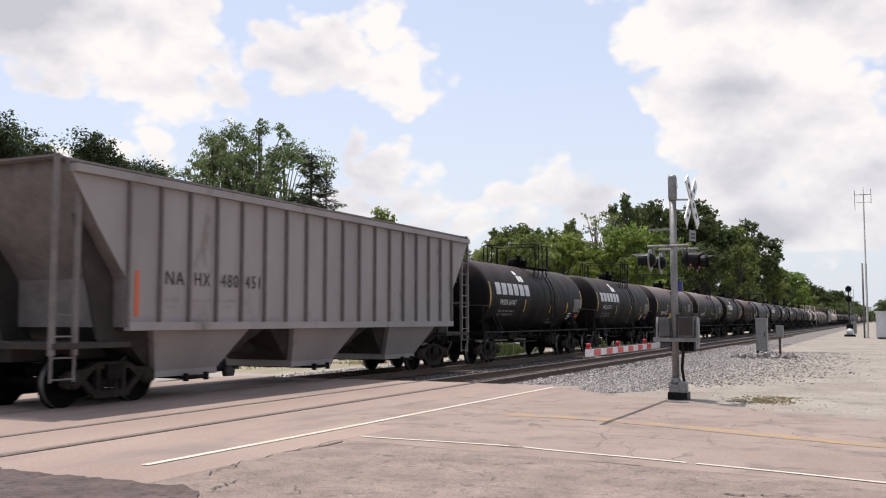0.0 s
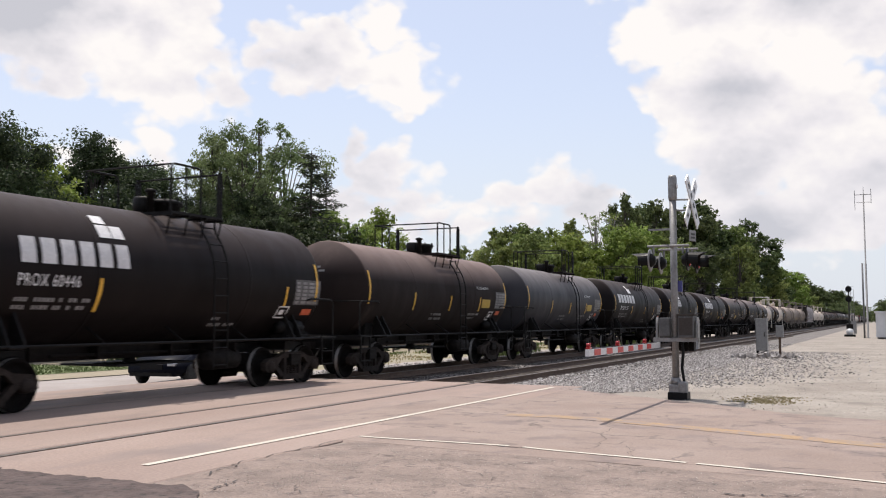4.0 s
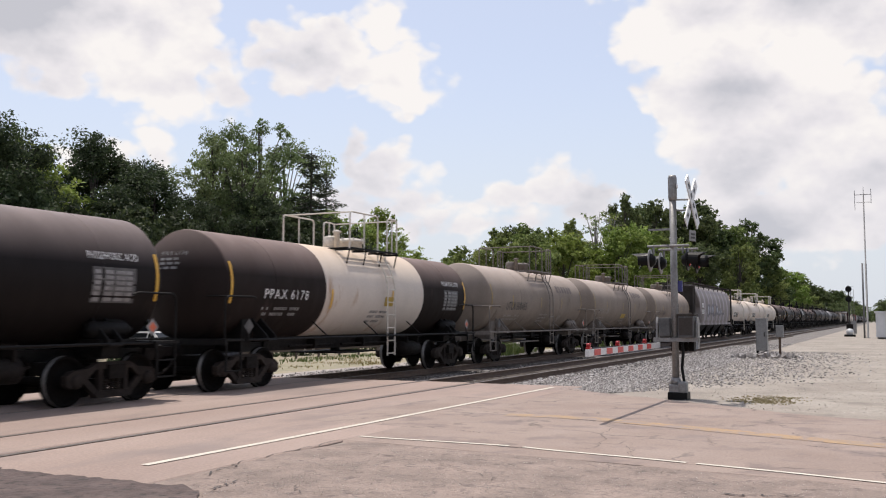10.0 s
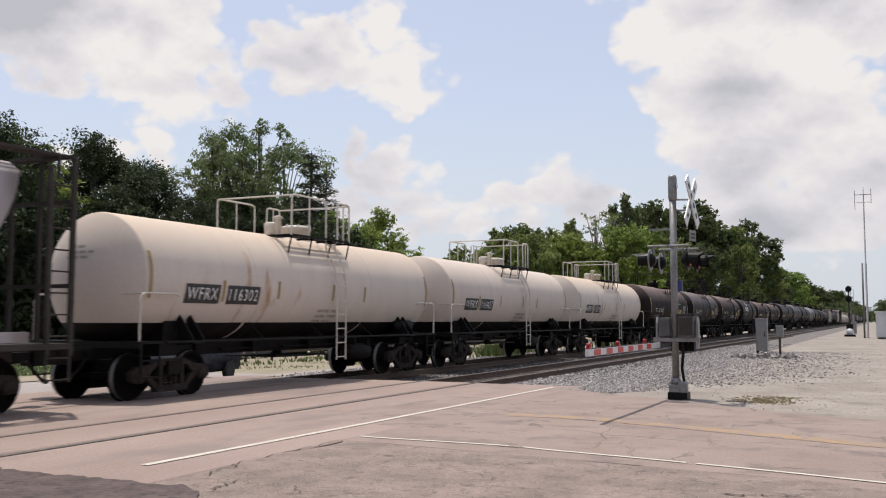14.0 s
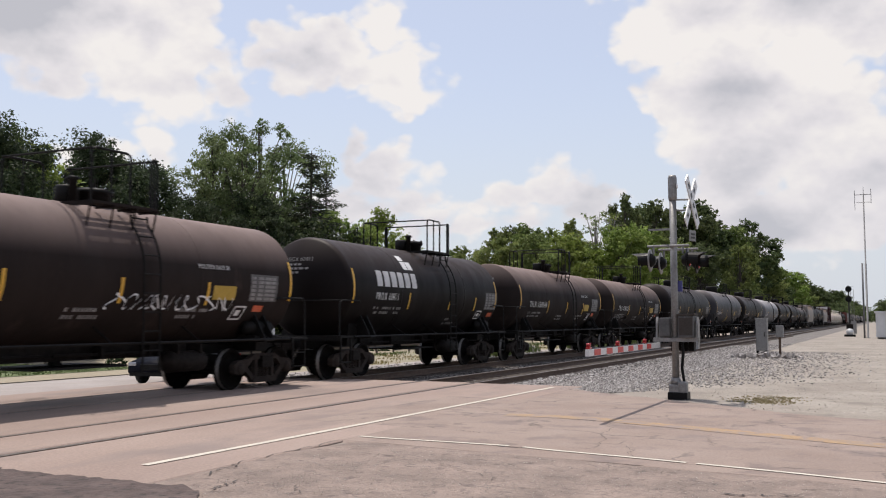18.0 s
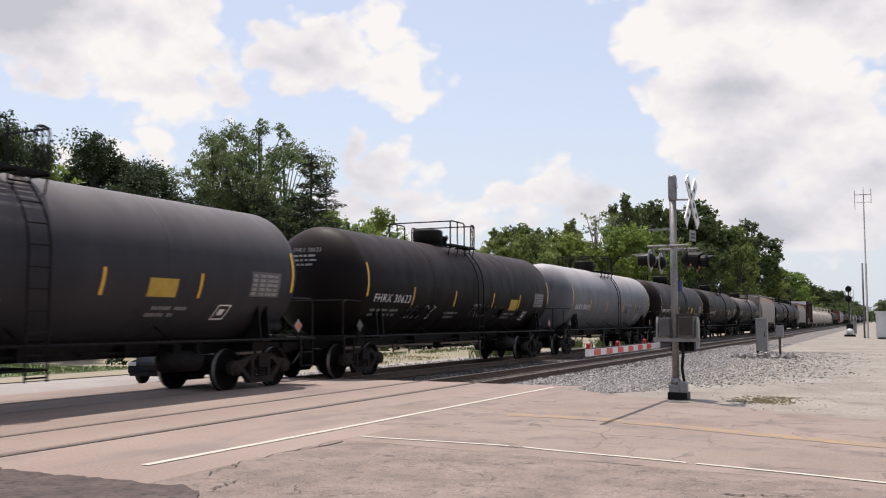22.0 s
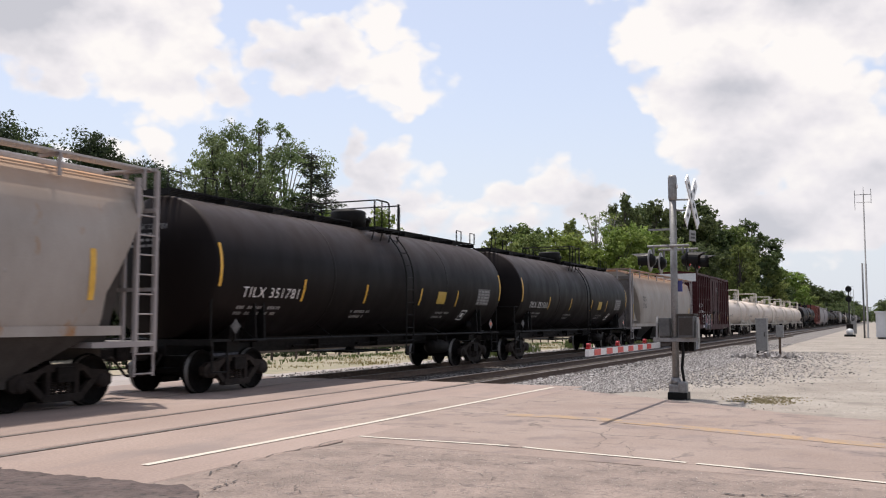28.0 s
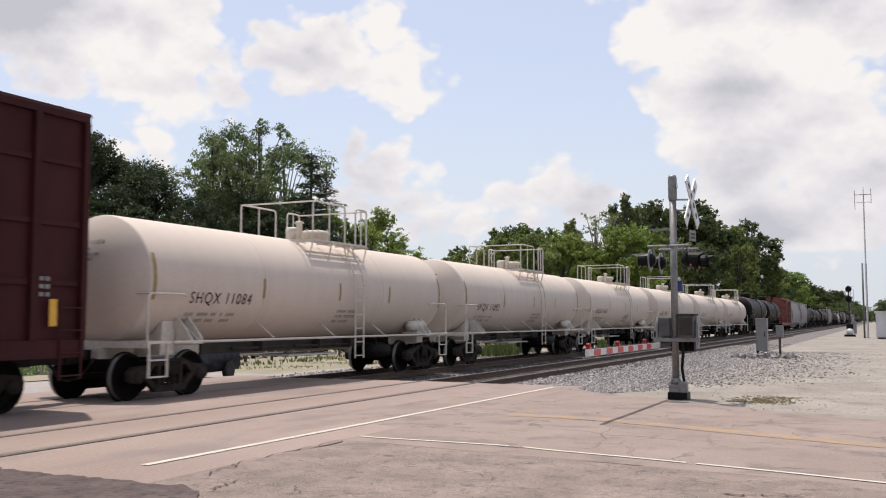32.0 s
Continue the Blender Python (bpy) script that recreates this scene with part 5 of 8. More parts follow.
# ---- boxcar ----
def box_car(end, o):
    car = thing("boxcar", o["label"], "boxcar", group="cars of the freight train")
    L, top, bot, paint = o["body"], o.get("top", 5.05), o.get("bot", 0.92), o["paint"]
    h = L / 2
    W = 1.52
    bm = bmesh.new()
    box(bm, -W, W, -h, h, bot + 0.1, top)
    part("body", bm, paint, car)
    bm = bmesh.new()
    prism(bm, [(-W - 0.07, top - 0.01), (W + 0.07, top - 0.01), (W + 0.05, top + 0.05), (0, top + 0.2), (-W - 0.05, top + 0.05)], -h - 0.03, h + 0.03, "y")
    for i in range(13):
        y = -h + L * (i + 0.5) / 13
        prism(bm, [(-W, top + 0.07), (0, top + 0.225), (W, top + 0.07), (0, top + 0.19)], y - 0.05, y + 0.05, "y")
    part("roof", bm, paint, car)
    for s in (-1, 1):
        x0, x1 = sorted((s * W, s * (W + 0.07)))
        for nm, a, z0, z1 in (("side_sill", h, bot, bot + 0.3), ("top_chord", h, top - 0.12, top - 0.005), ("sill_skirt", 4.6, bot - 0.12, bot)):
            bm = bmesh.new()
            box(bm, x0, x1, -a, a, z0, z1)
            part(nm, bm, paint, car)
    d0, d1 = o.get("door", (0.6, 3.7))
    pm = []
    for s in (-1, 1):
        post = bmesh.new()
        x0, x1 = sorted((s * W, s * (W + 0.09)))
        box(post, x0, x1, -0.06, 0.06, bot + 0.3, top - 0.12)
        pm.append(mesh_of("side_post", post, paint))
    ys = [-h + 0.06, -h + 1.1]
    n = 6
    ys = [-h + 0.06, -h + 0.65] + [-h + 0.65 + (d0 - 0.35 + h - 0.65) * i / n for i in range(1, n + 1)] + [d1 + 0.2 + (h - d1 - 0.26) * i / 5 for i in range(6)]
    for y in ys:
        for q in pm:
            put("side_post", q, car, "", (0, y, 0))
    # pressed side panels between the posts: three rails
    for z in (bot + (top - bot) * 0.30, bot + (top - bot) * 0.54, bot + (top - bot) * 0.79):
        bm = bmesh.new()
        for s in (-1, 1):
            x0, x1 = sorted((s * W, s * (W + 0.05)))
            for a, b in zip(ys, ys[1:]):
                if b - a < 2.9:
                    box(bm, x0, x1, a + 0.1, b - 0.1, z - 0.045, z + 0.045)
        part("side_rail", bm, paint, car)
    door = bmesh.new()
    box(door, W, W + 0.05, d0, d1, bot + 0.3, top - 0.3)
    for i in range(1, 4):
        y = d0 + (d1 - d0) * i / 4
        box(door, W + 0.05, W + 0.075, y - 0.04, y + 0.04, bot + 0.32, top - 0.32)
    for z in (1.6, 2.5, 3.5):
        box(door, W + 0.05, W + 0.07, d0, d1, z - 0.04, z + 0.04)
    dr = part("door", door, paint, car, "closed sliding plug door")
    bm = bmesh.new()
    for y in (d0 + 0.9, d1 - 0.9):
        tube(bm, [(W + 0.1, y, bot + 0.3), (W + 0.1, y, top - 0.4)], 0.025, 6)
        box(bm, W + 0.05, W + 0.14, y - 0.08, y + 0.08, 2.0, 2.25)
    tube(bm, [(W + 0.12, d0 + 0.5, 2.3), (W + 0.12, d1 - 0.5, 2.3)], 0.03, 6)
    lathe(bm, [(W + 0.1, 0.16), (W + 0.13, 0.16)], "x", 16, (0, (d0 + d1) / 2 - 0.5, 2.2))
    part("door_gear", bm, "fitting", dr, "rods and hand wheel of the door latch")
    bm = bmesh.new()
    for z in (bot + 0.28, top - 0.28):
        box(bm, W + 0.005, W + 0.1, d0 - 0.2, d1 + 1.8, z - 0.05, z + 0.02)
    part("door_track", bm, paint, car)
    # ends
    for s in (-1, 1):
        bm = bmesh.new()
        for i in range(9):
            z = bot + 0.35 + i * 0.36
            lathe(bm, [(-W + 0.12, 0.02), (-W + 0.25, 0.075), (W - 0.25, 0.075), (W - 0.12, 0.02)], "x", 10, (0, s * h, z))
        part("end_ribs", bm, paint, car)
        bm = bmesh.new()
        a, b = sorted((s * (h + 0.004), s * (h + 0.02)))
        box(bm, -W + 0.02, W - 0.02, a, b, top - 0.62, top - 0.02)
        part("end_panel", bm, "sign_white" if o.get("white_end") else paint, car, "dirty white panel at the top of the end" if o.get("white_end") else "")
        bm = bmesh.new()
        for q in range(4):
            zz = 0.62 + q * 0.38
            tube(bm, [(W + 0.09, s * (h - 0.1), zz), (W + 0.09, s * (h - 0.55), zz)], 0.016, 6)
            tube(bm, [(-1.4, s * (h + 0.1), zz), (-0.95, s * (h + 0.1), zz)], 0.016, 6)
        for y in (s * (h - 0.1), s * (h - 0.55)):
            box(bm, W + 0.08, W + 0.10, y - 0.02, y + 0.02, 0.55, 1.9)
        part("end_ladder", bm, paint, car)
        add_truck(car, s * (h - o.get("truck", 1.9)))
        bm = bmesh.new()
        a, b = sorted((s * (h - 0.1), s * (h + 0.55)))
        box(bm, -0.3, 0.3, a, b, 0.74, 1.04)
        part("draft_sill", bm, "steel", car)
    bm = bmesh.new()
    box(bm, -0.32, 0.32, -h, h, 0.72, bot + 0.1)
    for y in (-3.2, -1.1, 1.1, 3.2):
        box(bm, -W + 0.1, W - 0.1, y - 0.1, y + 0.1, 0.8, bot + 0.1)
    lathe(bm, [(-0.8, 0.0), (-0.75, 0.2), (0.75, 0.2), (0.8, 0.0)], "y", 12, (0.9, 0.4, 0.72))
    part("underframe", bm, "steel", car)
    add_couplers(car, h + 0.85)
    side = lambda z: W + 0.004
    for w, y, z, hh, wd, mt in o.get("words", ()):
        put_words(car, "lettering", w, y + o.get("shift", 0.0), z, hh, wd, side, mt, 0.092, label="painted reporting mark")
    for y, z, w, hh, mt, lab in o.get("panels", ()):
        bm = bmesh.new()
        patch(bm, y, y + w, z, z + hh, side, 0.075 if lab == "sill" else 0.092, 1)
        part("placard", bm, mt, car, "" if lab == "sill" else lab)
    for y, z, rows in o.get("print", ()):
        part("small_print", bars_bm(y, z, lambda q: W + 0.07, rows), "letter_dim", car)["kind"] = "stuff"
    for fn in o.get("extra", ()):
        fn(car, W)
    CARS.append((car, end - h))
    return car


def spray_piece(car, W):
    """Large spray-painted piece: angular black forms edged in white over red, pink and blue clouds."""
    x = W + 0.096

    def poly(name, pts, mt, lift):
        bm = bmesh.new()
        vs = [bm.verts.new((x + lift, (a + 4.65) * 0.95 - 5.25, 0.95 + (b - 0.95) * 0.77)) for a, b in pts]
        bm.faces.new(vs)
        bmesh.ops.triangulate(bm, faces=list(bm.faces))
        part(name, bm, mt, car, "spray-painted shape")

    def blob(cy, cz, ry, rz, mt, lift, seed):
        rnd = random.Random(seed)
        poly("spray_cloud", [(cy + ry * math.cos(a) * rnd.uniform(0.85, 1.1), max(0.94, cz + rz * math.sin(a) * rnd.uniform(0.85, 1.1))) for a in [i * 0.3142 for i in range(20)]], mt, lift)
    blob(-2.75, 1.62, 1.75, 0.66, "pink", 0.0, 4)
    blob(-3.1, 1.15, 1.75, 0.36, "blue_spray", 0.002, 5)
    blob(-1.7, 1.45, 0.85, 0.55, "pink", 0.003, 6)
    # the number in heavy black strokes, edged in white
    vs, ps, wid, x0 = GLYPHS["125"]

    def number(name, grow, mt, lift):
        me = bpy.data.meshes.new(name)
        V, F = [], []
        for dy, dz in [(grow * math.cos(k * 0.7854), grow * math.sin(k * 0.7854)) for k in range(8)]:
            n = len(V)
            V += [(x + lift + 0.0004 * n / len(vs), -4.95 + (q - x0) * 2.8 / wid + 0.12 * p + dy, max(0.88, 0.93 + p * 1.42 + dz)) for q, p, _ in vs]
            F += [tuple(n + i for i in f) for f in ps]
        me.from_pydata(V, [], F)
        me.materials.append(M[mt])
        put(name, me, car, "spray-painted number")
    number("spray_edge", 0.15, "letter_white", 0.004)
    number("spray_form", 0.115, "black_spray", 0.009)
    S2 = lambda z: W + 0.09
    part("spray_scrawl", scrawl_bm(-6.1, 1.78, 0.9, 0.2, 3, S2, 31, 0.03), "letter_white", car)["kind"] = "stuff"
    part("spray_scrawl", scrawl_bm(-6.15, 1.35, 0.9, 0.25, 3, S2, 32, 0.03), "letter_dim", car)["kind"] = "stuff"
    part("spray_scrawl", scrawl_bm(-5.8, 0.98, 0.6, 0.18, 3, S2, 33, 0.03), "letter_white", car)["kind"] = "stuff"


def slide(o, d):
    """Moves all marks of a car along its side."""
    if o.get("mark"):
        o["mark"] = (o["mark"][0], o["mark"][1] + d) + tuple(o["mark"][2:])
    o["words"] = [(q[0], q[1] + d) + tuple(q[2:]) for q in o.get("words", ())]
    for key in ("strips", "tables", "frames", "panels", "print", "scrawl"):
        o[key] = [(q[0] + d,) + tuple(q[1:]) for q in o.get(key, ())]


# ---- the train, from its head as seen first to its far cars ----
def procor(code, ln, **kw):
    t = ln - 1.6
    k = t / 11.7
    small = " 60" in code
    e0, ew = (t / 2 - 9.5, 2.55) if small else (t / 2 - 11.3, 3.7)
    m0 = e0 if small else e0 + 0.45
    o = dict(label="black tank car with white block emblem and yellow reflectors", len=ln, tank_len=t, r=1.37, zc=2.43, head=0.6, knuckle=0.22, paint="clean_black", man=0.62, plat=0.8,
             mark=(code, m0, 2.12, 0.205, 1.3 if small else 1.65), logo=(e0, 2.50, 0.44, ew), strips=[(-1.85 * k, 1.88, 0.48), (1.1 * k, 1.88, 0.45), (3.25 * k, 1.88, 0.45)],
             tables=[(4.25 * k, 1.95, 1.0, 0.55)], frames=[(3.6 * k, 1.6, 0.42, 0.28)], print=[(1.3 * k, 1.55, [[0.3], [0.9]])], panels=[(4.7 * k, 1.68, 0.4, 0.14, "orange", "orange hazard sticker")],
             head_mark=True, plat_mat="fitting", truck=2.0)
    o.update(kw)
    return o


def sulfur(code, ln, **kw):
    t = ln - 1.2
    o = dict(label="black molten sulfur tank car with yellow reflectors", len=ln, tank_len=t, r=1.37, zc=2.43, head=0.52, paint="black", man=0.35, plat=0.85,
             mark=(code, -4.4, 1.92, 0.215, 1.9), strips=[(-2.6, 2.1, 0.48), (0.6, 2.05, 0.46), (3.5, 2.05, 0.46)], words=[("MOLTEN SULFUR", 1.2, 1.98, 0.12, 1.2), ("MOLTEN SULFUR", 0.2, 1.62, 0.11, 1.1)],
             tables=[(4.55, 2.15, 0.95, 0.55)], frames=[(3.1, 1.6, 0.5, 0.36)], panels=[(-1.75, 1.72, 0.9, 0.3, "yellow_dull", "yellow hazard panel"), (4.1, 1.66, 0.3, 0.12, "orange", "orange hazard sticker")],
             head_mark=True, truck=2.0)
    o.update(kw)
    slide(o, -0.38)
    return o


def general(code, ln, **kw):
    t = ln - 1.45
    o = dict(label="brown-black dusty tank car with yellow reflectors", len=ln, tank_len=t, r=1.36, zc=2.42, head=0.52, paint="brown", man=0.5, plat=0.85,
             mark=(code, -4.05, 2.08, 0.23, 2.1), strips=[(-1.75, 1.86, 0.52), (0.85, 1.86, 0.48), (3.3, 1.86, 0.48)], tables=[(4.8, 2.0, 0.95, 0.55)], frames=[(4.3, 1.56, 0.4, 0.3)],
             panels=[(3.5, 1.98, 0.75, 0.3, "yellow_dull", "yellow hazard panel"), (5.0, 1.74, 0.35, 0.14, "orange", "orange hazard sticker")], print=[(-0.3, 1.7, [[0.85], [0.85]]), (2.6, 1.72, [[0.9], [0.6]])],
             words=[("MOLTEN SULFUR", 3.0, 2.62, 0.09, 1.0)], head_mark=True, plat_mat="brown", truck=1.88)
    o.update(kw)
    slide(o, -0.6)
    return o


def big(code, ln, **kw):
    t = ln - 2.0
    o = dict(label="long clean black tank car with yellow reflectors", len=ln, tank_len=t, r=1.52, zc=2.62, head=0.8, knuckle=0, diamond=True, paint="clean_black", man=-0.4, plat=1.0, rail_h=0.72, style="modern",
             mark=(code, -6.4, 2.06, 0.225, 2.15), strips=[(-4.1, 2.0, 0.52), (-1.1, 2.0, 0.5), (2.2, 2.0, 0.5), (4.85, 2.0, 0.5)], tables=[(6.6, 2.1, 1.0, 0.5)], frames=[(5.6, 1.56, 0.42, 0.32)],
             panels=[(3.4, 2.06, 0.6, 0.38, "yellow_dull", "yellow hazard panel")], print=[(-1.5, 1.75, [[1.0], [0.8]]), (3.6, 1.75, [[1.1], [0.8]])], head_mark=True, truck=2.35)
    o.update(kw)
    slide(o, -0.65)
    return o


def pale(code, ln, paint, fit, letter, **kw):
    t = ln - (1.05 if code.startswith("WFRX") else 1.9)
    o = dict(label="weathered tank car with pale shell", len=ln, tank_len=t, r=1.285, zc=2.37, head=0.5, paint=paint, fit=fit, letter=letter, dim="letter_grey", man=0.3, plat=1.35,
             mark=(code, -5.0, 1.82, 0.27, 2.1), strips=[(-2.9, 2.05, 0.45), (0.4, 2.05, 0.45), (3.1, 2.05, 0.45)], print=[(0.5, 1.75, [[1.0], [1.0], [0.8]])], truck=2.0, strip_mat="mustard")
    o.update(kw)
    slide(o, -0.4 if code.startswith("WFRX") else -0.51)
    return o


def build_train():
    hopper_car(28.87, dict(label="grey ribbed covered hopper with a dusty roof", len=17.6, top=4.22, bot=1.42, half_top=8.45, half_bot=7.1, slope0=2.3, slope1=4.0, paint="hopper_grey", fit="hopper_rib", bay_mat="hopper_grey", rib_mat="hopper_rib", open_end=True,
               round=False, ribs=18, bays=3, words=[("NA", -6.08, 2.24, 0.27, 0.52, "letter_black"), ("HX", -5.24, 2.24, 0.27, 0.48, "letter_black"), ("480", -4.42, 2.24, 0.27, 0.58, "letter_black"), ("451", -3.60, 2.24, 0.27, 0.54, "letter_black")],
               panels=[(-6.9, 1.62, 0.12, 0.85, "orange", "faded orange reflector"), (-3.05, 1.62, 0.1, 0.5, "letter_grey", ""), (4.6, 1.55, 0.3, 0.22, "letter_grey", "")],
               print=[(-6.07, 1.92, [[0.5], [0.4]]), (-5.24, 1.92, [[0.62], [0.4]]), (-4.42, 1.92, [[0.5], [0.4]]), (-3.6, 1.92, [[0.25], [0.25]])]))
    tank_car(42.1, procor("PROX 61447", 14.1))
    tank_car(56.2, procor("PROX 61372", 14.1))
    tank_car(70.7, sulfur("SHQX 9176", 14.5))
    tank_car(85.2, sulfur("SHQX 9153", 14.5, panels=[(4.1, 1.66, 0.3, 0.12, "orange", "orange hazard sticker")]))
    tank_car(97.9, procor("PROX 60446", 12.7, strips=[(-2.2, 1.7, 0.6), (3.6, 1.88, 0.45)]))
    tank_car(110.7, general("", 12.8, mark=None, label="dark grey-brown tank car with faint markings"))
    tank_car(123.9, general("", 13.2, mark=None, paint="grey_dark", label="dark grey tank car with faint markings"))
    tank_car(138.1, procor("PROX 61390", 14.2))
    tank_car(151.2, procor("PROX 60438", 13.1, strips=[(-2.0, 1.5, 0.8), (2.2, 1.88, 0.45)]))
    tank_car(165.5, procor("PROX 61312", 14.3, panels=[(2.2, 1.7, 0.6, 0.26, "yellow_dull", "yellow hazard panel"), (4.7, 1.68, 0.4, 0.14, "orange", "orange hazard sticker")]))
    tank_car(180.0, sulfur("SHQX 9169", 14.5))
    tank_car(194.6, sulfur("SHQX 9165", 14.6, panels=[(4.1, 1.66, 0.3, 0.12, "orange", "orange hazard sticker")]))
    for end, mark, lab in ((209.5, "PPAX 6177", "black tank car with a wide white middle band"), (224.4, "PPAX 6178", "brown-topped black tank car with a dirty white middle band")):
        tank_car(end + 0.4, pale(mark, 14.8, "brown" if "8" in mark else "black", "fitting", "letter_white", label=lab, tank_len=13.7, diamond=True, r=1.24, zc=2.34, band=("white", -2.2, 2.35) if "7" in mark[-1] else ("rusty_white", -2.45, 3.15), mark=(mark, -4.55, 2.05, 0.225, 1.8), dim="letter_dim",
                 panels=[(1.2, 1.95, 0.5, 0.26, "yellow_dull", "yellow hazard panel")], strips=[(-1.68, 1.85, 0.5), (1.6, 2.0, 0.4)], tables=[(5.2, 1.9, 1.0, 0.6)], words=[("PHOSPHORIC ACID", 5.05, 2.66, 0.14, 1.25, "letter_white")], seams=(-4.6, 4.9), strip_mat="yellow", head_mark=True, rail_fit="fitting_white"))
    tank_car(237.9 + 0.35, pale("UTLX 300455", 13.5, "taupe", "fitting_taupe", "letter_black", tank_len=12.20, diamond=True, label="dusty grey-beige tank car with a faded brand patch", mark=("UTLX 300455", -3.5, 1.95, 0.3, 2.2), frames=[(3.0, 1.5, 0.32, 0.25)], panels=[(2.6 + 0.38 * i, 2.75, 0.26, 0.28, "name_wash", "worn block of a faded name") for i in range(6)]))
    tank_car(251.6 + 0.35, pale("SHQX 11287", 13.7, "taupe", "fitting_taupe", "letter_grey", tank_len=12.40, diamond=True, label="dusty grey-beige tank car with a yellow panel", mark=("SHQX 11287", -4.3, 1.9, 0.25, 2.0), panels=[(0.37, 1.66, 0.9, 0.24, "yellow_dull", "yellow hazard panel"), *[(2.7 + 0.37 * i + 0.12 * (i > 0), 2.8 + (0.06 if i > 1 else 0), 0.3 if i in (0, 1) else 0.2, 0.34 if i < 2 else 0.24, "name_wash", "worn block of a faded name") for i in range(6)]]))
    tank_car(265.3 + 0.35, pale("UTLX 300463", 13.6, "taupe", "fitting_taupe", "letter_black", tank_len=12.30, diamond=True, label="dusty grey-beige tank car streaked with grime", mark=("UTLX 300463", -4.2, 1.9, 0.28, 2.1)))
    hopper_car(286.3, dict(label="faded grey round-sided hopper with washed-out spray paint", len=19.6, top=4.25, bot=1.25, half_top=8.72, half_bot=7.1, slope0=1.5, slope1=3.9, wall_mat="hopper_dark", sheet_mat="hopper_rib", paint="hopper_dusty", fit="hopper_dark", bay_mat="fitting", walk_mat="hopper_dark", bays=4,
               words=[("AEX", -6.78, 2.60, 0.22, 0.58, "letter_black"), ("21075", -6.86, 2.11, 0.21, 0.88, "letter_black")], panels=[(-6.85, 2.54, 0.72, 0.33, "letter_white", "white number panel"), (-6.95, 2.05, 1.04, 0.32, "letter_white", "white number panel")],
               extra=[washed_piece]))
    for end, mark, paint in ((300.1, "WFRX 116302", "rusty_white"), (314.2, "WFRX 116427", "white"), (328.6, "WFRX 116318", "rusty_white")):
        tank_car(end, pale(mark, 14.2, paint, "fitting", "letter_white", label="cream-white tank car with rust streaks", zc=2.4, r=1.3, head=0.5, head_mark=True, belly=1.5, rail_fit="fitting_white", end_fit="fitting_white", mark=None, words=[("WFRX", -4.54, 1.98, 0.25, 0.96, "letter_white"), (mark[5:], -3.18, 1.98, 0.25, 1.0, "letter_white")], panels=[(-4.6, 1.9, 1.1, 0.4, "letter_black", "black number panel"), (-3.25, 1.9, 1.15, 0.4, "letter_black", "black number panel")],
                 strips=[(-3.42, 1.95, 0.45), (-1.4, 2.05, 0.4), (1.0, 2.05, 0.4), (2.6, 2.05, 0.4)]))
    tank_car(343.0, general("TILX 151162", 14.3))
    tank_car(357.1, general("TILX 150614", 14.1, paint="black"))
    tank_car(371.1, general("TILX 151045", 14.0, scrawl=[(0.6, 1.75, 3.6, 0.3, 8, 12, "letter_white")]))
    tank_car(384.2, procor("PROX 60411", 13.0))
    tank_car(398.2, general("TILX 150548", 14.0))
    tank_car(412.2, general("TILX 150625", 14.0, scrawl=[(1.0, 2.0, 1.2, 0.3, 4, 15, "letter_dim"), (-4.6, 1.55, 3.0, 0.3, 5, 16, "letter_dim")]))
    tank_car(430.8, big("TILX 195846", 18.6, r=1.46, zc=2.56, strips=[(-4.1, 2.0, 0.52), (-1.1, 2.0, 0.5), (1.5, 2.0, 0.5), (4.6, 2.0, 0.5)], panels=[(3.2, 2.16, 0.75, 0.26, "yellow_dull", "yellow hazard panel"), (0.35, 1.4, 0.6, 0.42, "yellow_dull", "yellow and white corner panel")]))
    tank_car(449.3, big("TILX 290400", 18.5, paint="grey_dark", label="long dark grey tank car with yellow reflectors", panels=[(3.4, 2.0, 0.8, 0.36, "yellow_dull", "yellow hazard panel"), (-0.4, 1.4, 0.6, 0.5, "yellow_dull", "yellow and white corner panel")]))
    tank_car(467.9, big("FHRX 30623", 18.6, panels=[(3.95, 1.92, 0.8, 0.4, "yellow_dull", "yellow hazard panel")], scrawl=[(-4.3, 1.6, 2.0, 0.4, 5, 21, "letter_dim"), (0.4, 1.68, 1.7, 0.42, 5, 22, "letter_dim"), (2.6, 1.68, 0.9, 0.36, 4, 24, "letter_dim"), (4.8, 1.6, 0.9, 0.35, 3, 23, "letter_panel")], slant=0.12))
    tank_car(486.7, big("KLRX 30820", 18.8, paint="grey", label="long light grey tank car with spray scrawls", slant=0.2, letter="letter_white", panels=[], scrawl=[(2.6, 1.9, 1.3, 0.5, 4, 25, "letter_white"), (5.2, 2.0, 1.3, 0.35, 4, 26, "letter_white")]))
    tank_car(505.3, big("FHRX 30420", 18.6))
    tank_car(523.9, big("FHRX 30048", 18.6))
    tank_car(542.8, big("", 18.9, mark=None, r=1.42, zc=2.5, paint="black", label="dusty black tank car with pale scrawls", panels=[(-6.0, 2.1, 0.7, 0.4, "letter_dim", "faded pale panel")], scrawl=[(-6.4, 1.6, 3.0, 0.4, 6, 27, "letter_dim"), (1.5, 1.6, 4.5, 0.4, 8, 28, "letter_dim")]))
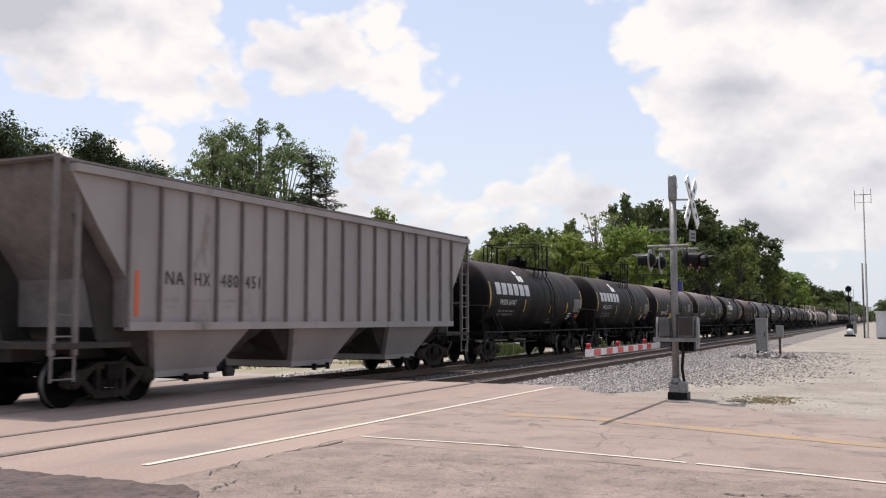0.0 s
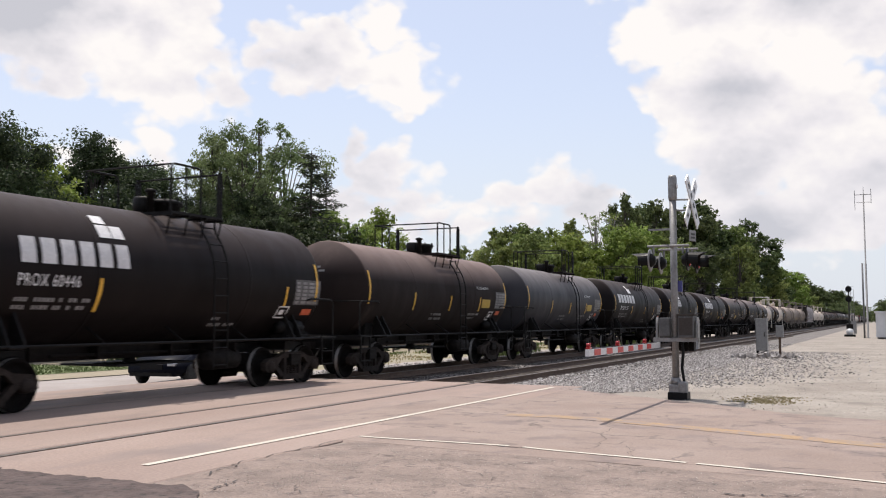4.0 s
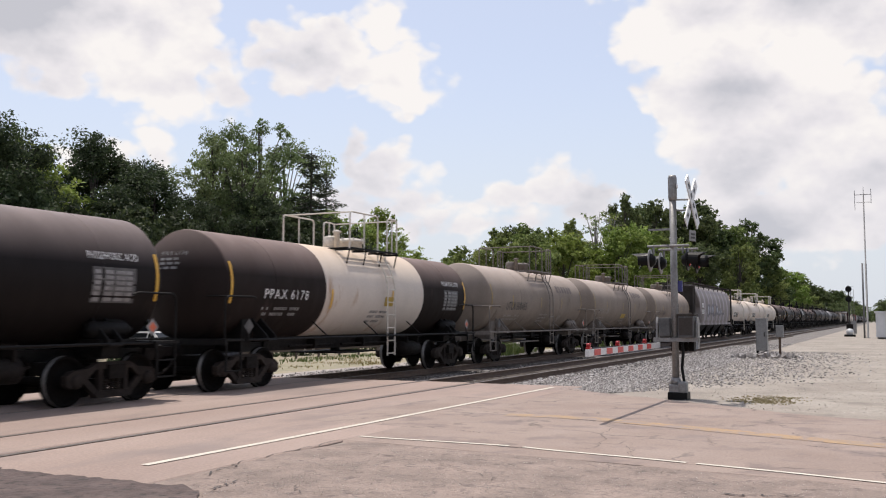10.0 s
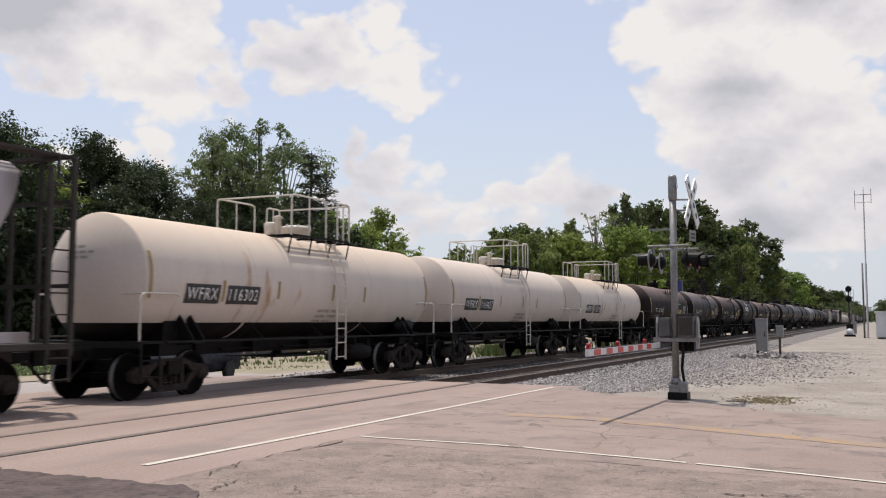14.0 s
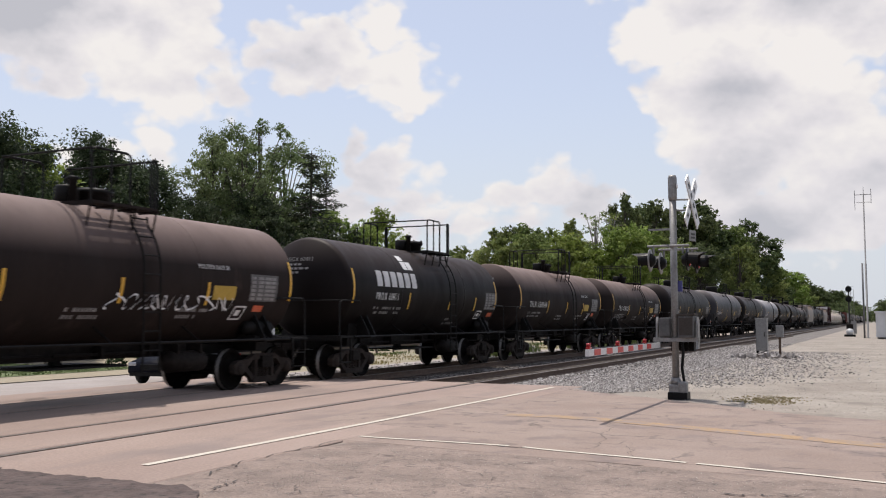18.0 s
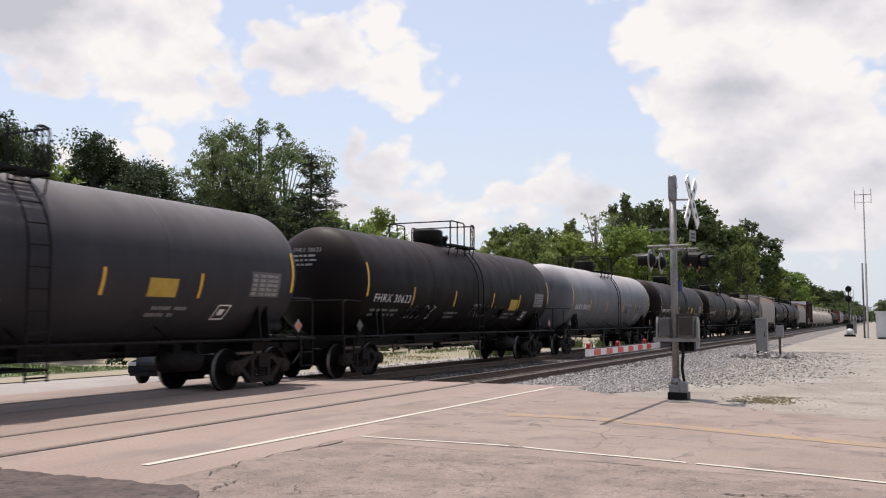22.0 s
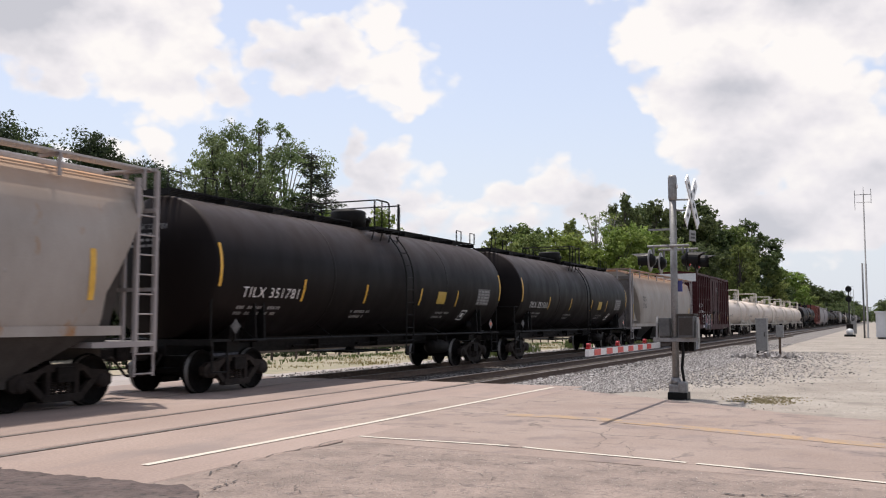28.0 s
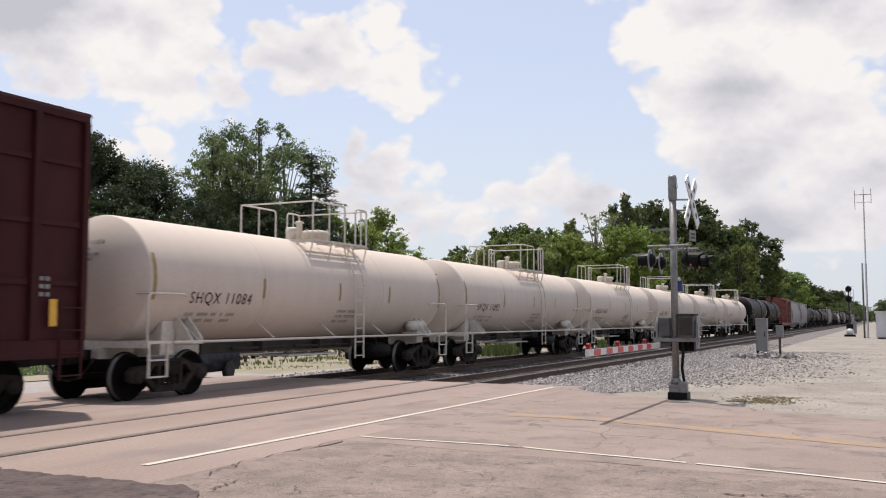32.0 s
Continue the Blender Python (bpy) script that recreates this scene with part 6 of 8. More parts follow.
    hopper_car(560.6, dict(label="off-white smooth-sided covered hopper with rust at the roof edge", len=17.0, top=4.32, bot=1.34, half_top=8.2, half_bot=7.0, slope0=2.0, slope1=3.9, paint="hopper_beige", wall_mat="hopper_rib", fit="hopper_grey", walk_mat="fitting_grey", bay_mat="hopper_dark", bays=3,
               print=[(3.7, 2.3, [[0.5, 0.6], [0.5, 0.5]]), (-5.5, 2.2, [[0.8], [0.7]])], panels=[(6.6, 1.9, 0.14, 0.9, "yellow", "orange reflector"), (-6.6, 1.9, 0.14, 0.9, "yellow", "orange reflector")]))
    tank_car(577.9, big("TILX 351781", 17.4, tank_len=16.9, truck=2.05, head=0.5, knuckle=0.10, r=1.56, zc=2.68, man=0.1, plat=0.75, walkway=True))
    tank_car(596.4, big("TILX 351560", 18.5, tank_len=17.2, truck=2.05, head=0.5, knuckle=0.10, r=1.56, zc=2.68, man=0.1, plat=0.75, walkway=True))
    hopper_car(616.9, dict(label="pale beige round-sided hopper streaked with rust", len=18.9, top=4.3, bot=1.25, half_top=8.95, half_bot=7.3, slope0=1.55, slope1=4.05, paint="hopper_beige", wall_mat="hopper_rib", fit="hopper_grey", walk_mat="rusty_top", bay_mat="fitting", corner_reflector=True, bays=4,
               words=[("ADMX", -7.0, 2.66, 0.3, 0.92, "letter_black"), ("51180", -7.02, 2.25, 0.28, 0.9, "letter_black")], panels=[(7.2, 1.5, 0.14, 0.9, "yellow", "orange reflector")],
               print=[(-3.9, 2.1, [[0.25], [0.25]]), (-5.6, 1.4, [[1.6]]), (-2.6, 1.4, [[1.0]])]))
    box_car(634.2, dict(label="maroon high boxcar with a spray-painted piece on its side", body=15.8, top=5.1, shift=-0.35, paint="maroon", white_end=True, door=(-1.8, 2.4), words=[("UC", -6.95, 2.54, 0.27, 0.52, "letter_white"), ("RY", -5.95, 2.54, 0.27, 0.45, "letter_white"), ("15", -6.87, 2.08, 0.26, 0.33, "letter_white"), ("86", -5.97, 2.08, 0.26, 0.44, "letter_white"), ("4", -5.18, 2.08, 0.26, 0.2, "letter_white")],
            panels=[(-7.35, 1.3, 0.14, 0.5, "orange", "faded orange reflector"), (-7.7, 1.02, 0.5, 0.12, "yellow_dull", "sill"), (-1.65, 1.5, 0.12, 0.55, "yellow_dull", "yellow reflector"), (2.1, 1.5, 0.12, 0.6, "yellow_dull", "yellow reflector"), (7.1, 1.45, 0.16, 0.45, "yellow", "orange reflector")],
            print=[(0.7, 4.15, [[0.3, 0.6], [0.3, 0.6], [0.9]]), (5.9, 2.2, [[0.25], [0.25], [0.25]]), (6.9, 2.2, [[0.25], [0.25], [0.25]])], extra=[spray_piece]))
    for i in range(6):
        tank_car(648.9 + 15.05 * i, pale(("SHQX 11084", "SHQX 11092", "SHQX 11063")[i % 3], 14.9, "white", "fitting_white", "letter_black", tank_len=14.0, truck=1.75, man=0.7, head_mark=True, mark=(("SHQX 11084", "SHQX 11092", "SHQX 11063")[i % 3], -4.85, 1.9, 0.235, 2.05), strips=[(-2.4, 2.05, 0.45), (0.9, 2.05, 0.45), (3.6, 2.05, 0.45)], print=[(1.0, 1.75, [[1.0], [1.0], [0.8]])], label="white tank car with black lettering and pale railings"))
    # far cars
    tank_car(742.0, big("", 17.5, mark=None, panels=[]))
    tank_car(758.5, big("", 16.5, mark=None, panels=[]))
    box_car(775.0, dict(label="orange-red boxcar far down the train", body=14.8, paint="orange_red", top=4.6))
    hopper_car(793.0, dict(label="pale grey covered hopper far down the train", len=16.0, top=4.4, bot=1.3, half_top=7.8, half_bot=6.6, paint="hopper_grey", fit="fitting_grey", bays=3))
    hopper_car(811.0, dict(label="pale grey covered hopper far down the train", len=16.0, top=4.4, bot=1.3, half_top=7.8, half_bot=6.6, paint="hopper_dusty", fit="fitting_grey", bays=3))
    kinds = {"b": CARS[-5][0], "w": CARS[-6][0], "h": CARS[-2][0], "k": CARS[23][0]}
    at = 811.0
    for ch in "bbkbkhbbkwbbhkbbkkbwhbbkbkbb":
        ln = {"b": 17.5, "w": 15.0, "h": 17.8, "k": 14.2}[ch]
        at += ln
        c = copy_thing(kinds[ch], Matrix.Identity(4))
        for o in c.children_recursive:
            if o.name.startswith("wheel_set"):
                WHEELSETS.append(o)
        CARS.append((c, at - ln / 2))


build_train()


# ---- ground, tracks and road ----
FAR_Z = -0.50     # level of the land behind the tracks


def sheet(name, xs, ys, zf, material, label, kind="structure"):
    bm = bmesh.new()
    g = [[bm.verts.new((x, y, zf(x, y))) for y in ys] for x in xs]
    for a, b in zip(g, g[1:]):
        for i in range(len(ys) - 1):
            bm.faces.new((a[i], b[i], b[i + 1], a[i + 1]))
    return solid(name, bm, material, label, kind=kind)


def land(x, y):
    if x > -5.4 or (y < 21 and x > -8.3):
        return -0.03
    if x > -16.6:
        return -0.36
    return FAR_Z - 0.03


def build_ground():
    xs = [-2600, -900, -300, -120, -60, -40, -30, -24, -20, -17.6, -16.4, -14, -12, -10, -8.6, -7.9, -5.6, -5.3, -2, 2, 8, 20, 60, 200, 900, 2600]
    ys = [-2600, -600, -100, -20, 0, 10, 20, 21.0, 21.5, 30, 45, 60, 90, 140, 220, 400, 800, 1600, 4000]
    sheet("ground", xs, ys, land, "lot", "wide pale gravel ground around the tracks")
    # the land behind the tracks
    sheet("field", [-2500, -300, -100, -60, -40, -30, -26], [-300, 0, 18.5, 30, 60, 120, 300, 900, 3800], lambda x, y: FAR_Z + 0.004, "dirt", "rough ground under the trees")
    sheet("lawn", [-46, -40, -34, -28.5], [21.5, 25, 28, 31], lambda x, y: FAR_Z + 0.02, "grass", "mown green lawn beside the far road")
    sheet("verge", [-27.6, -25, -23, -20.9], [29.5, 34, 40, 50, 64, 82], lambda x, y: FAR_Z + 0.014, "verge", "dry grassy verge behind the tracks")
    # near road and shoulders
    rng = random.Random(5)
    far = lambda x: 20.9 if x < -6.9 else 20.9 - (x + 6.9) * 0.78 if x < -1.0 else 16.3 - min(3.0, (x + 1) * 0.25)
    bm = bmesh.new()
    prev = None
    for i in range(60):
        x = -8.05 + (70 + 8.05) * (i / 59) ** 2
        n = 10.85 - 0.13 * (x + 6.1) if x < 30 else 6.2
        a = [bm.verts.new((x, n - 0.35 + 0.06 * rng.uniform(-1, 1), -0.03)), bm.verts.new((x, n - 0.3, 0.0)), bm.verts.new((x, n + 3, 0.004)), bm.verts.new((x, far(x) + 0.12 * rng.uniform(-1, 1), 0.0)), bm.verts.new((x, far(x) + 0.3, -0.04))]
        if prev:
            for q in range(4):
                bm.faces.new((prev[q], a[q], a[q + 1], prev[q + 1]))
        prev = a
    solid("road", bm, "road", "worn pale concrete road that leads to the crossing", kind="structure")
    # broken shoulder on the camera's side
    bm = bmesh.new()
    prev = None
    for i in range(80):
        x = -6.6 + 26 * (i / 79) ** 1.6
        n = 10.85 - 0.13 * (x + 6.1) - 0.28
        if x < -6.15:
            n = 8 + 2.6 * (x + 6.6) / 0.45
        a = [bm.verts.new((x, -6, -0.012)), bm.verts.new((x, 4, -0.010 + 0.004 * rng.uniform(-1, 1))), bm.verts.new((x, 7.4 + 0.1 * rng.uniform(-1, 1), -0.008)), bm.verts.new((x, n + 0.07 * rng.uniform(-1, 1), -0.004))]
        if prev:
            for q in range(3):
                bm.faces.new((prev[q], a[q], a[q + 1], prev[q + 1]))
        prev = a
    solid("shoulder", bm, "shoulder", "cracked grey shoulder strewn with grit", kind="structure")
    # dark asphalt apron
    bm = bmesh.new()
    edge = [(-30, 7.0)] + [(-14 + i * 0.1, 6.97 + 0.07 * rng.uniform(-1, 1) - 0.02 * math.sin(i * 0.3)) for i in range(82)] + [(-5.8 + i * 0.08 + 0.05 * rng.uniform(-1, 1), 6.95 - i * 0.07 + 0.05 * rng.uniform(-1, 1)) for i in range(1, 13)] + [(-4.9, 5.0), (-5.2, 3.0), (-5.0, 0), (-5.0, -5), (-30, -5)]
    bm.faces.new([bm.verts.new((x, y, 0.012 + (0.0 if y > 6 else 0.004))) for x, y in edge])
    bmesh.ops.triangulate(bm, faces=list(bm.faces))
    solid("asphalt_apron", bm, "asphalt", "dark coarse asphalt apron beside the crossing", kind="structure")


def build_crossing():
    """Slabs of the crossing, cut by the flangeways."""
    cross = thing("crossing_surface", "pinkish concrete crossing surface flush with the rails", "crossing", kind="structure")
    y0, y1 = -12.0, 21.4
    gauge = 0.7175
    spans = []
    for c in (TRACK_NEAR, TRACK_FAR):
        spans += [(c - gauge + 0.075, c + gauge - 0.075)]
    spans += [(TRACK_FAR + gauge + 0.085, TRACK_NEAR - gauge - 0.085), (TRACK_NEAR + gauge + 0.15, -6.36), (-16.5, TRACK_FAR - gauge - 0.085)]
    rng = random.Random(2)
    for a, b in spans:
        bm = bmesh.new()
        ys = [y0 + (y1 - y0) * i / 14 for i in range(15)]
        e = [y + (0 if 0 < i < 14 else rng.uniform(-0.1, 0.1)) for i, y in enumerate(ys)]
        rows = []
        for i, y in enumerate(e):
            rows.append([bm.verts.new((x, y, z)) for x, z in ((a, -0.3), (a, -0.012), (a + 0.02, 0.002), (b - 0.02, 0.002), (b, -0.012), (b, -0.3))])
        for p, q in zip(rows, rows[1:]):
            for k in range(5):
                bm.faces.new((p[k], p[k + 1], q[k + 1], q[k]))
        bm.faces.new(rows[0]), bm.faces.new(rows[-1])
        part("slab", bm, "panel", cross)
    for x in (TRACK_NEAR - gauge + 0.003, TRACK_FAR - gauge + 0.003):
        bm = bmesh.new()
        box(bm, x, x + 0.07, y0, y1 - 0.2, -0.2, -0.022)
        part("flangeway_filler", bm, "panel", cross)
    # far approach, sloping down behind the tracks
    bm = bmesh.new()
    prev = None
    for i, x in enumerate((-16.5, -17.2, -18.2, -19.5, -21, -24, -30, -60, -200)):
        z = -0.004 if i == 0 else max(FAR_Z + 0.03, -0.004 - 0.16 * (-16.5 - x))
        w0, w1 = -14, 21.0 if x > -20 else 19.0
        a = [bm.verts.new((x, w0, z)), bm.verts.new((x, w1, z)), bm.verts.new((x, w1 + 0.5, z - 0.12))]
        if prev:
            bm.faces.new((prev[0], a[0], a[1], prev[1])), bm.faces.new((prev[1], a[1], a[2], prev[2]))
        prev = a
    solid("far_road", bm, "far_road", "pale road leading away behind the tracks", kind="structure")
    sheet("far_lane", [-25.5, -23, -20, -18.3], [18.0, 26, 40, 70, 120], lambda x, y: FAR_Z + 0.012, "far_road", "pale gravel lane along the tracks")


def road_marks():
    def strip(name, pts, w, material, label, lift=0.006, gaps=()):
        bm = bmesh.new()
        prev = None
        for i, (x, y) in enumerate(pts):
            nx = pts[min(i + 1, len(pts) - 1)][0] - pts[max(i - 1, 0)][0]
            ny = pts[min(i + 1, len(pts) - 1)][1] - pts[max(i - 1, 0)][1]
            l = math.hypot(nx, ny)
            ox, oy = -ny / l * w / 2, nx / l * w / 2
            a = [bm.verts.new((x - ox, y - oy, lift)), bm.verts.new((x + ox, y + oy, lift))]
            if prev and i not in gaps:
                bm.faces.new((prev[0], prev[1], a[1], a[0]))
            prev = a
        solid(name, bm, material, label, kind="structure")
    strip("white_line_track", [(-7.17, 7.8), (-7.1, 10), (-7.04, 12.2), (-6.97, 16), (-6.89, 20.7)], 0.11, "paint_white", "white painted line along the crossing", 0.010)
    edge = [(-6.35, 10.95), (-6.0, 10.92), (-5.0, 10.92), (-4.2, 10.9), (-4.0, 10.87), (-3.7, 10.78), (-3.42, 10.72), (-2.6, 10.58), (-1.96, 10.44), (-1.85, 10.42), (-0.87, 10.2), (0.0, 9.96), (4, 9.0), (20, 5.6)]
    strip("white_line_edge", edge, 0.075, "paint_white", "white painted edge line of the road", 0.008, gaps=(4, 9))
    strip("yellow_line", [(-5.6, 14.43), (-4.62, 14.46), (-4.04, 14.38), (-2.72, 13.89), (-1.56, 13.42), (0.0, 12.85), (6, 11.2), (20, 8)], 0.40, "paint_yellow", "broad worn yellow centre line of the road", 0.008)
    rng = random.Random(11)

    def crack(a, b, w, wob, n=14):
        pts = []
        for i in range(n + 1):
            t = i / n
            pts.append((a[0] + (b[0] - a[0]) * t + rng.uniform(-wob, wob), a[1] + (b[1] - a[1]) * t + rng.uniform(-wob, wob)))
        bm = bmesh.new()
        prev = None
        for i, (x, y) in enumerate(pts):
            ww = w * 0.5 * rng.uniform(0.25, 1.0) * (0.3 if i in (0, n) else 1)
            v = [bm.verts.new((x - ww / 2, y - ww / 2, 0.0056)), bm.verts.new((x + ww / 2, y + ww / 2, 0.0056))]
            if prev:
                bm.faces.new((prev[0], prev[1], v[1], v[0]))
            prev = v
        return bm
    cracks = [((-6.19, 7.56), (-6.4, 8.6), 0.04, 0.05), ((-6.4, 8.6), (-6.37, 10.75), 0.035, 0.05), ((-4.3, 10.82), (-3.74, 10.84), 0.085, 0.025), ((-5.59, 6.98), (-5.72, 7.5), 0.045, 0.03),
              ((-3.74, 13.9), (-3.17, 11.4), 0.018, 0.07), ((-2.93, 11.8), (-2.56, 10.5), 0.018, 0.06), ((-4.85, 14.75), (-5.25, 14.4), 0.06, 0.04), ((-1.3, 8.72), (-0.7, 8.92), 0.07, 0.05), ((-5.53, 9.58), (-4.99, 9.58), 0.035, 0.03),
              ((-2.17, 13.2), (-1.92, 11.95), 0.015, 0.06), ((-0.86, 12.47), (-0.47, 12.37), 0.03, 0.03), ((-5.63, 7.43), (-5.04, 7.47), 0.02, 0.03), ((-5.04, 7.47), (-4.73, 7.14), 0.02, 0.03), ((-5.49, 12.13), (-5.06, 12.04), 0.04, 0.03),
              ((-6.14, 18.15), (-5.56, 18.57), 0.04, 0.06), ((-4.4, 9.3), (-3.2, 8.4), 0.015, 0.05), ((-2.2, 9.6), (-1.1, 9.4), 0.015, 0.05)]
    for c in cracks:
        solid("road_crack", crack(*c), "tar_line", "dark crack in the worn road surface", kind="structure")


def rail_mesh(y0, y1):
    bm = bmesh.new()
    prof = [(-0.07, -0.17), (0.07, -0.17), (0.07, -0.15), (0.012, -0.13), (0.012, -0.05), (0.036, -0.035), (0.036, -0.006), (0.03, 0.0), (-0.03, 0.0), (-0.036, -0.006), (-0.036, -0.035), (-0.012, -0.05), (-0.012, -0.13), (-0.07, -0.15)]
    n = 40
    rows = []
    for i in range(n + 1):
        y = y0 + (y1 - y0) * (i / n) ** 2
        rows.append([bm.verts.new((x, y, z)) for x, z in prof])
    for a, b in zip(rows, rows[1:]):
        shell(bm, a, b)
    me = mesh_of("rail", bm, ["rail", "rail_top"])
    for p in me.polygons:
        if p.center.z > -0.004:
            p.material_index = 1
    return me


def build_tracks():
    me = rail_mesh(-150, 3500)
    rng = random.Random(8)
    tie = bmesh.new()
    bevel_box(tie, -1.3, 1.3, -0.115, 0.115, -0.34, -0.165, 0.012)
    tm = mesh_of("tie", tie, "tie")
    plate = bmesh.new()
    for x in (-0.7525, 0.7525):
        box(plate, x - 0.18, x + 0.18, -0.09, 0.09, -0.168, -0.15)
        for q in (-0.11, 0.11):
            box(plate, x + q - 0.02, x + q + 0.02, -0.02, 0.02, -0.15, -0.125)
    for c, nm in ((TRACK_NEAR, "near"), (TRACK_FAR, "far")):
        tr = thing("railway_track", "rusty rails with bright heads on dark wooden ties" if nm == "near" else "worn rails under the moving train", "railway track", (c, 0, 0), kind="structure")
        for s in (-0.7525, 0.7525):
            put("rail", me, tr, "", (s, 0, 0))
        y = 21.7
        for i in range(170):
            put("tie", tm, tr, "", Matrix.Translation((rng.uniform(-0.05, 0.05), y, rng.uniform(-0.012, 0.004))) @ pose(0, 0, 0, 0, 0, rng.uniform(-1, 1)))
            y += 0.52 + rng.uniform(-0.03, 0.03)
    # ballast bed: one low bank under both tracks
    bm = bmesh.new()
    prof = [(-18.2, FAR_Z + 0.02), (-16.9, -0.26), (-16.0, -0.20), (-12.2, -0.19), (-11.9, -0.22), (-8.4, -0.20), (-7.9, -0.16), (-6.6, -0.07), (-5.2, -0.02)]
    ys = [21.2 + i * 1.0 for i in range(60)] + [82, 90, 110, 150, 250, 500, 1000, 2500]
    g = []
    for y in ys:
        g.append([bm.verts.new((x + rng.uniform(-0.06, 0.06), y, z + (rng.uniform(-0.02, 0.02) if 0 < i < 8 else 0))) for i, (x, z) in enumerate(prof)])
    for a, b in zip(g, g[1:]):
        for i in range(len(prof) - 1):
            bm.faces.new((a[i], a[i + 1], b[i + 1], b[i]))
    solid("ballast_bank", bm, "ballast", "grey crushed-stone bank under the tracks", kind="structure")


def stones(name, n, place, size, material, label, seed):
    """Loose stones as one object."""
    rng = random.Random(seed)
    base = [(1, 0, 0), (-1, 0, 0), (0, 1, 0), (0, -1, 0), (0, 0, 1), (0, 0, -1)]
    tri = [(0, 2, 4), (2, 1, 4), (1, 3, 4), (3, 0, 4), (2, 0, 5), (1, 2, 5), (3, 1, 5), (0, 3, 5)]
    V, F = [], []
    for _ in range(n):
        x, y, z = place(rng)
        s = rng.uniform(*size)
        e = Euler((rng.uniform(0, 6), rng.uniform(0, 6), rng.uniform(0, 6))).to_matrix()
        k = len(V)
        for b in base:
            v = e @ Vector([c * s * rng.uniform(0.55, 1.1) for c in b])
            V.append((x + v.x, y + v.y, z + v.z * 0.8 + s * 0.25))
        F += [tuple(k + i for i in t) for t in tri]
    me = bpy.data.meshes.new(name)
    me.from_pydata(V, [], F)
    me.materials.append(M[material])
    return tagged(put(name, me), label, "gravel", kind="stuff")


def isle(name, c1, c2, c3):
    """Stone and leaf tones that differ piece by piece."""
    mt = bpy.data.materials.new(name)
    mt.use_nodes = True
    nt = mt.node_tree
    g = nt.nodes.new("ShaderNodeNewGeometry")
    r = nt.nodes.new("ShaderNodeValToRGB")
    e = r.color_ramp.elements
    e[0].color, e[1].color = (*c1, 1), (*c3, 1)
    e.new(0.5).color = (*c2, 1)
    nt.links.new(g.outputs["Random Per Island"], r.inputs[0])
    nt.links.new(r.outputs[0], nt.nodes["Principled BSDF"].inputs["Base Color"])
    nt.nodes["Principled BSDF"].inputs["Roughness"].default_value = 0.9
    return mt


M["stones"] = isle("mixed_stones", (0.11, 0.10, 0.094), (0.26, 0.24, 0.226), (0.43, 0.405, 0.385))
# darkened for oil and, painted in, the shade beside the train
M["dark_stones"] = isle("oily_stones", (0.035, 0.03, 0.027), (0.08, 0.07, 0.063), (0.15, 0.135, 0.125))
M["lot_stones"] = isle("pale_gravel_stones", (0.26, 0.225, 0.19), (0.36, 0.325, 0.285), (0.48, 0.445, 0.40))


def build_stones():
    def bank(rng):
        y = 21.3 + 45 * rng.random() ** 2
        x = rng.uniform(-9.1, -5.2)
        z = -0.18 if x < -7.9 else -0.16 + 0.09 * (x + 7.9) / 1.3 if x < -6.6 else -0.07 + 0.04 * (x + 6.6) / 1.4
        return x, y, z
    stones("ballast_stones", 15000, bank, (0.03, 0.065), "stones", "loose grey and white ballast stones", 3)

    def between(rng):
        return rng.uniform(-12.9, -8.9), 21.4 + 28 * rng.random() ** 2, -0.20
    stones("ballast_stones", 6000, between, (0.03, 0.06), "dark_stones", "oil-dark ballast stones between the tracks", 4)

    def spill(rng):
        y = 20.0 + 30 * rng.random() ** 1.4
        lim = -5.4 + 3.3 * min(1.0, (y - 19.8) / 9) + rng.gauss(0, 0.9) * min(1.0, (y - 20) / 6)
        return min(lim, -6.8 + (lim + 6.8) * abs(rng.gauss(0, 0.55))), y, -0.035
    stones("gravel_spill", 16000, spill, (0.02, 0.05), "stones", "spilled ballast thinning out over the lot", 6)

    def lot(rng):
        return rng.uniform(-4.5, 4), 17.5 + 75 * rng.random() ** 1.5, -0.03
    stones("lot_gravel", 5000, lot, (0.008, 0.022), "lot_stones", "fine pale gravel on the open lot", 7)

    def grit(rng):
        return rng.uniform(-6, 1.5), rng.uniform(6.3, 10.4), -0.006
    stones("shoulder_grit", 4200, grit, (0.003, 0.009), "lot_stones", "loose grit on the broken shoulder", 9)

    def farside(rng):
        return rng.uniform(-18.6, -16.2), 21.5 + 40 * rng.random(), -0.3 - 0.1 * rng.random()
    stones("ballast_stones", 4000, farside, (0.03, 0.06), "stones", "pale ballast stones at the far edge of the tracks", 10)


def grass_tufts(name, n, place, h, mats, label, seed):
    rng = random.Random(seed)
    V, F = [], []
    for _ in range(n):
        x, y, z = place(rng)
        for b in range(5):
            a = rng.uniform(0, 6.28)
            hh = rng.uniform(0.5, 1.0) * h
            l = rng.uniform(0.1, 0.5) * hh
            k = len(V)
            w = 0.012 + 0.012 * rng.random()
            dx, dy = math.cos(a), math.sin(a)
            V += [(x - dy * w, y + dx * w, z), (x + dy * w, y - dx * w, z), (x + dx * l * 0.5 + dy * w * 0.7, y + dy * l * 0.5 - dx * w * 0.7, z + hh * 0.6), (x + dx * l, y + dy * l, z + hh)]
            F += [(k, k + 1, k + 2), (k, k + 2, k + 3)]
    me = bpy.data.meshes.new(name)
    me.from_pydata(V, [], F)
    me.materials.append(mats)
    return tagged(put(name, me), label, "grass", kind="stuff")


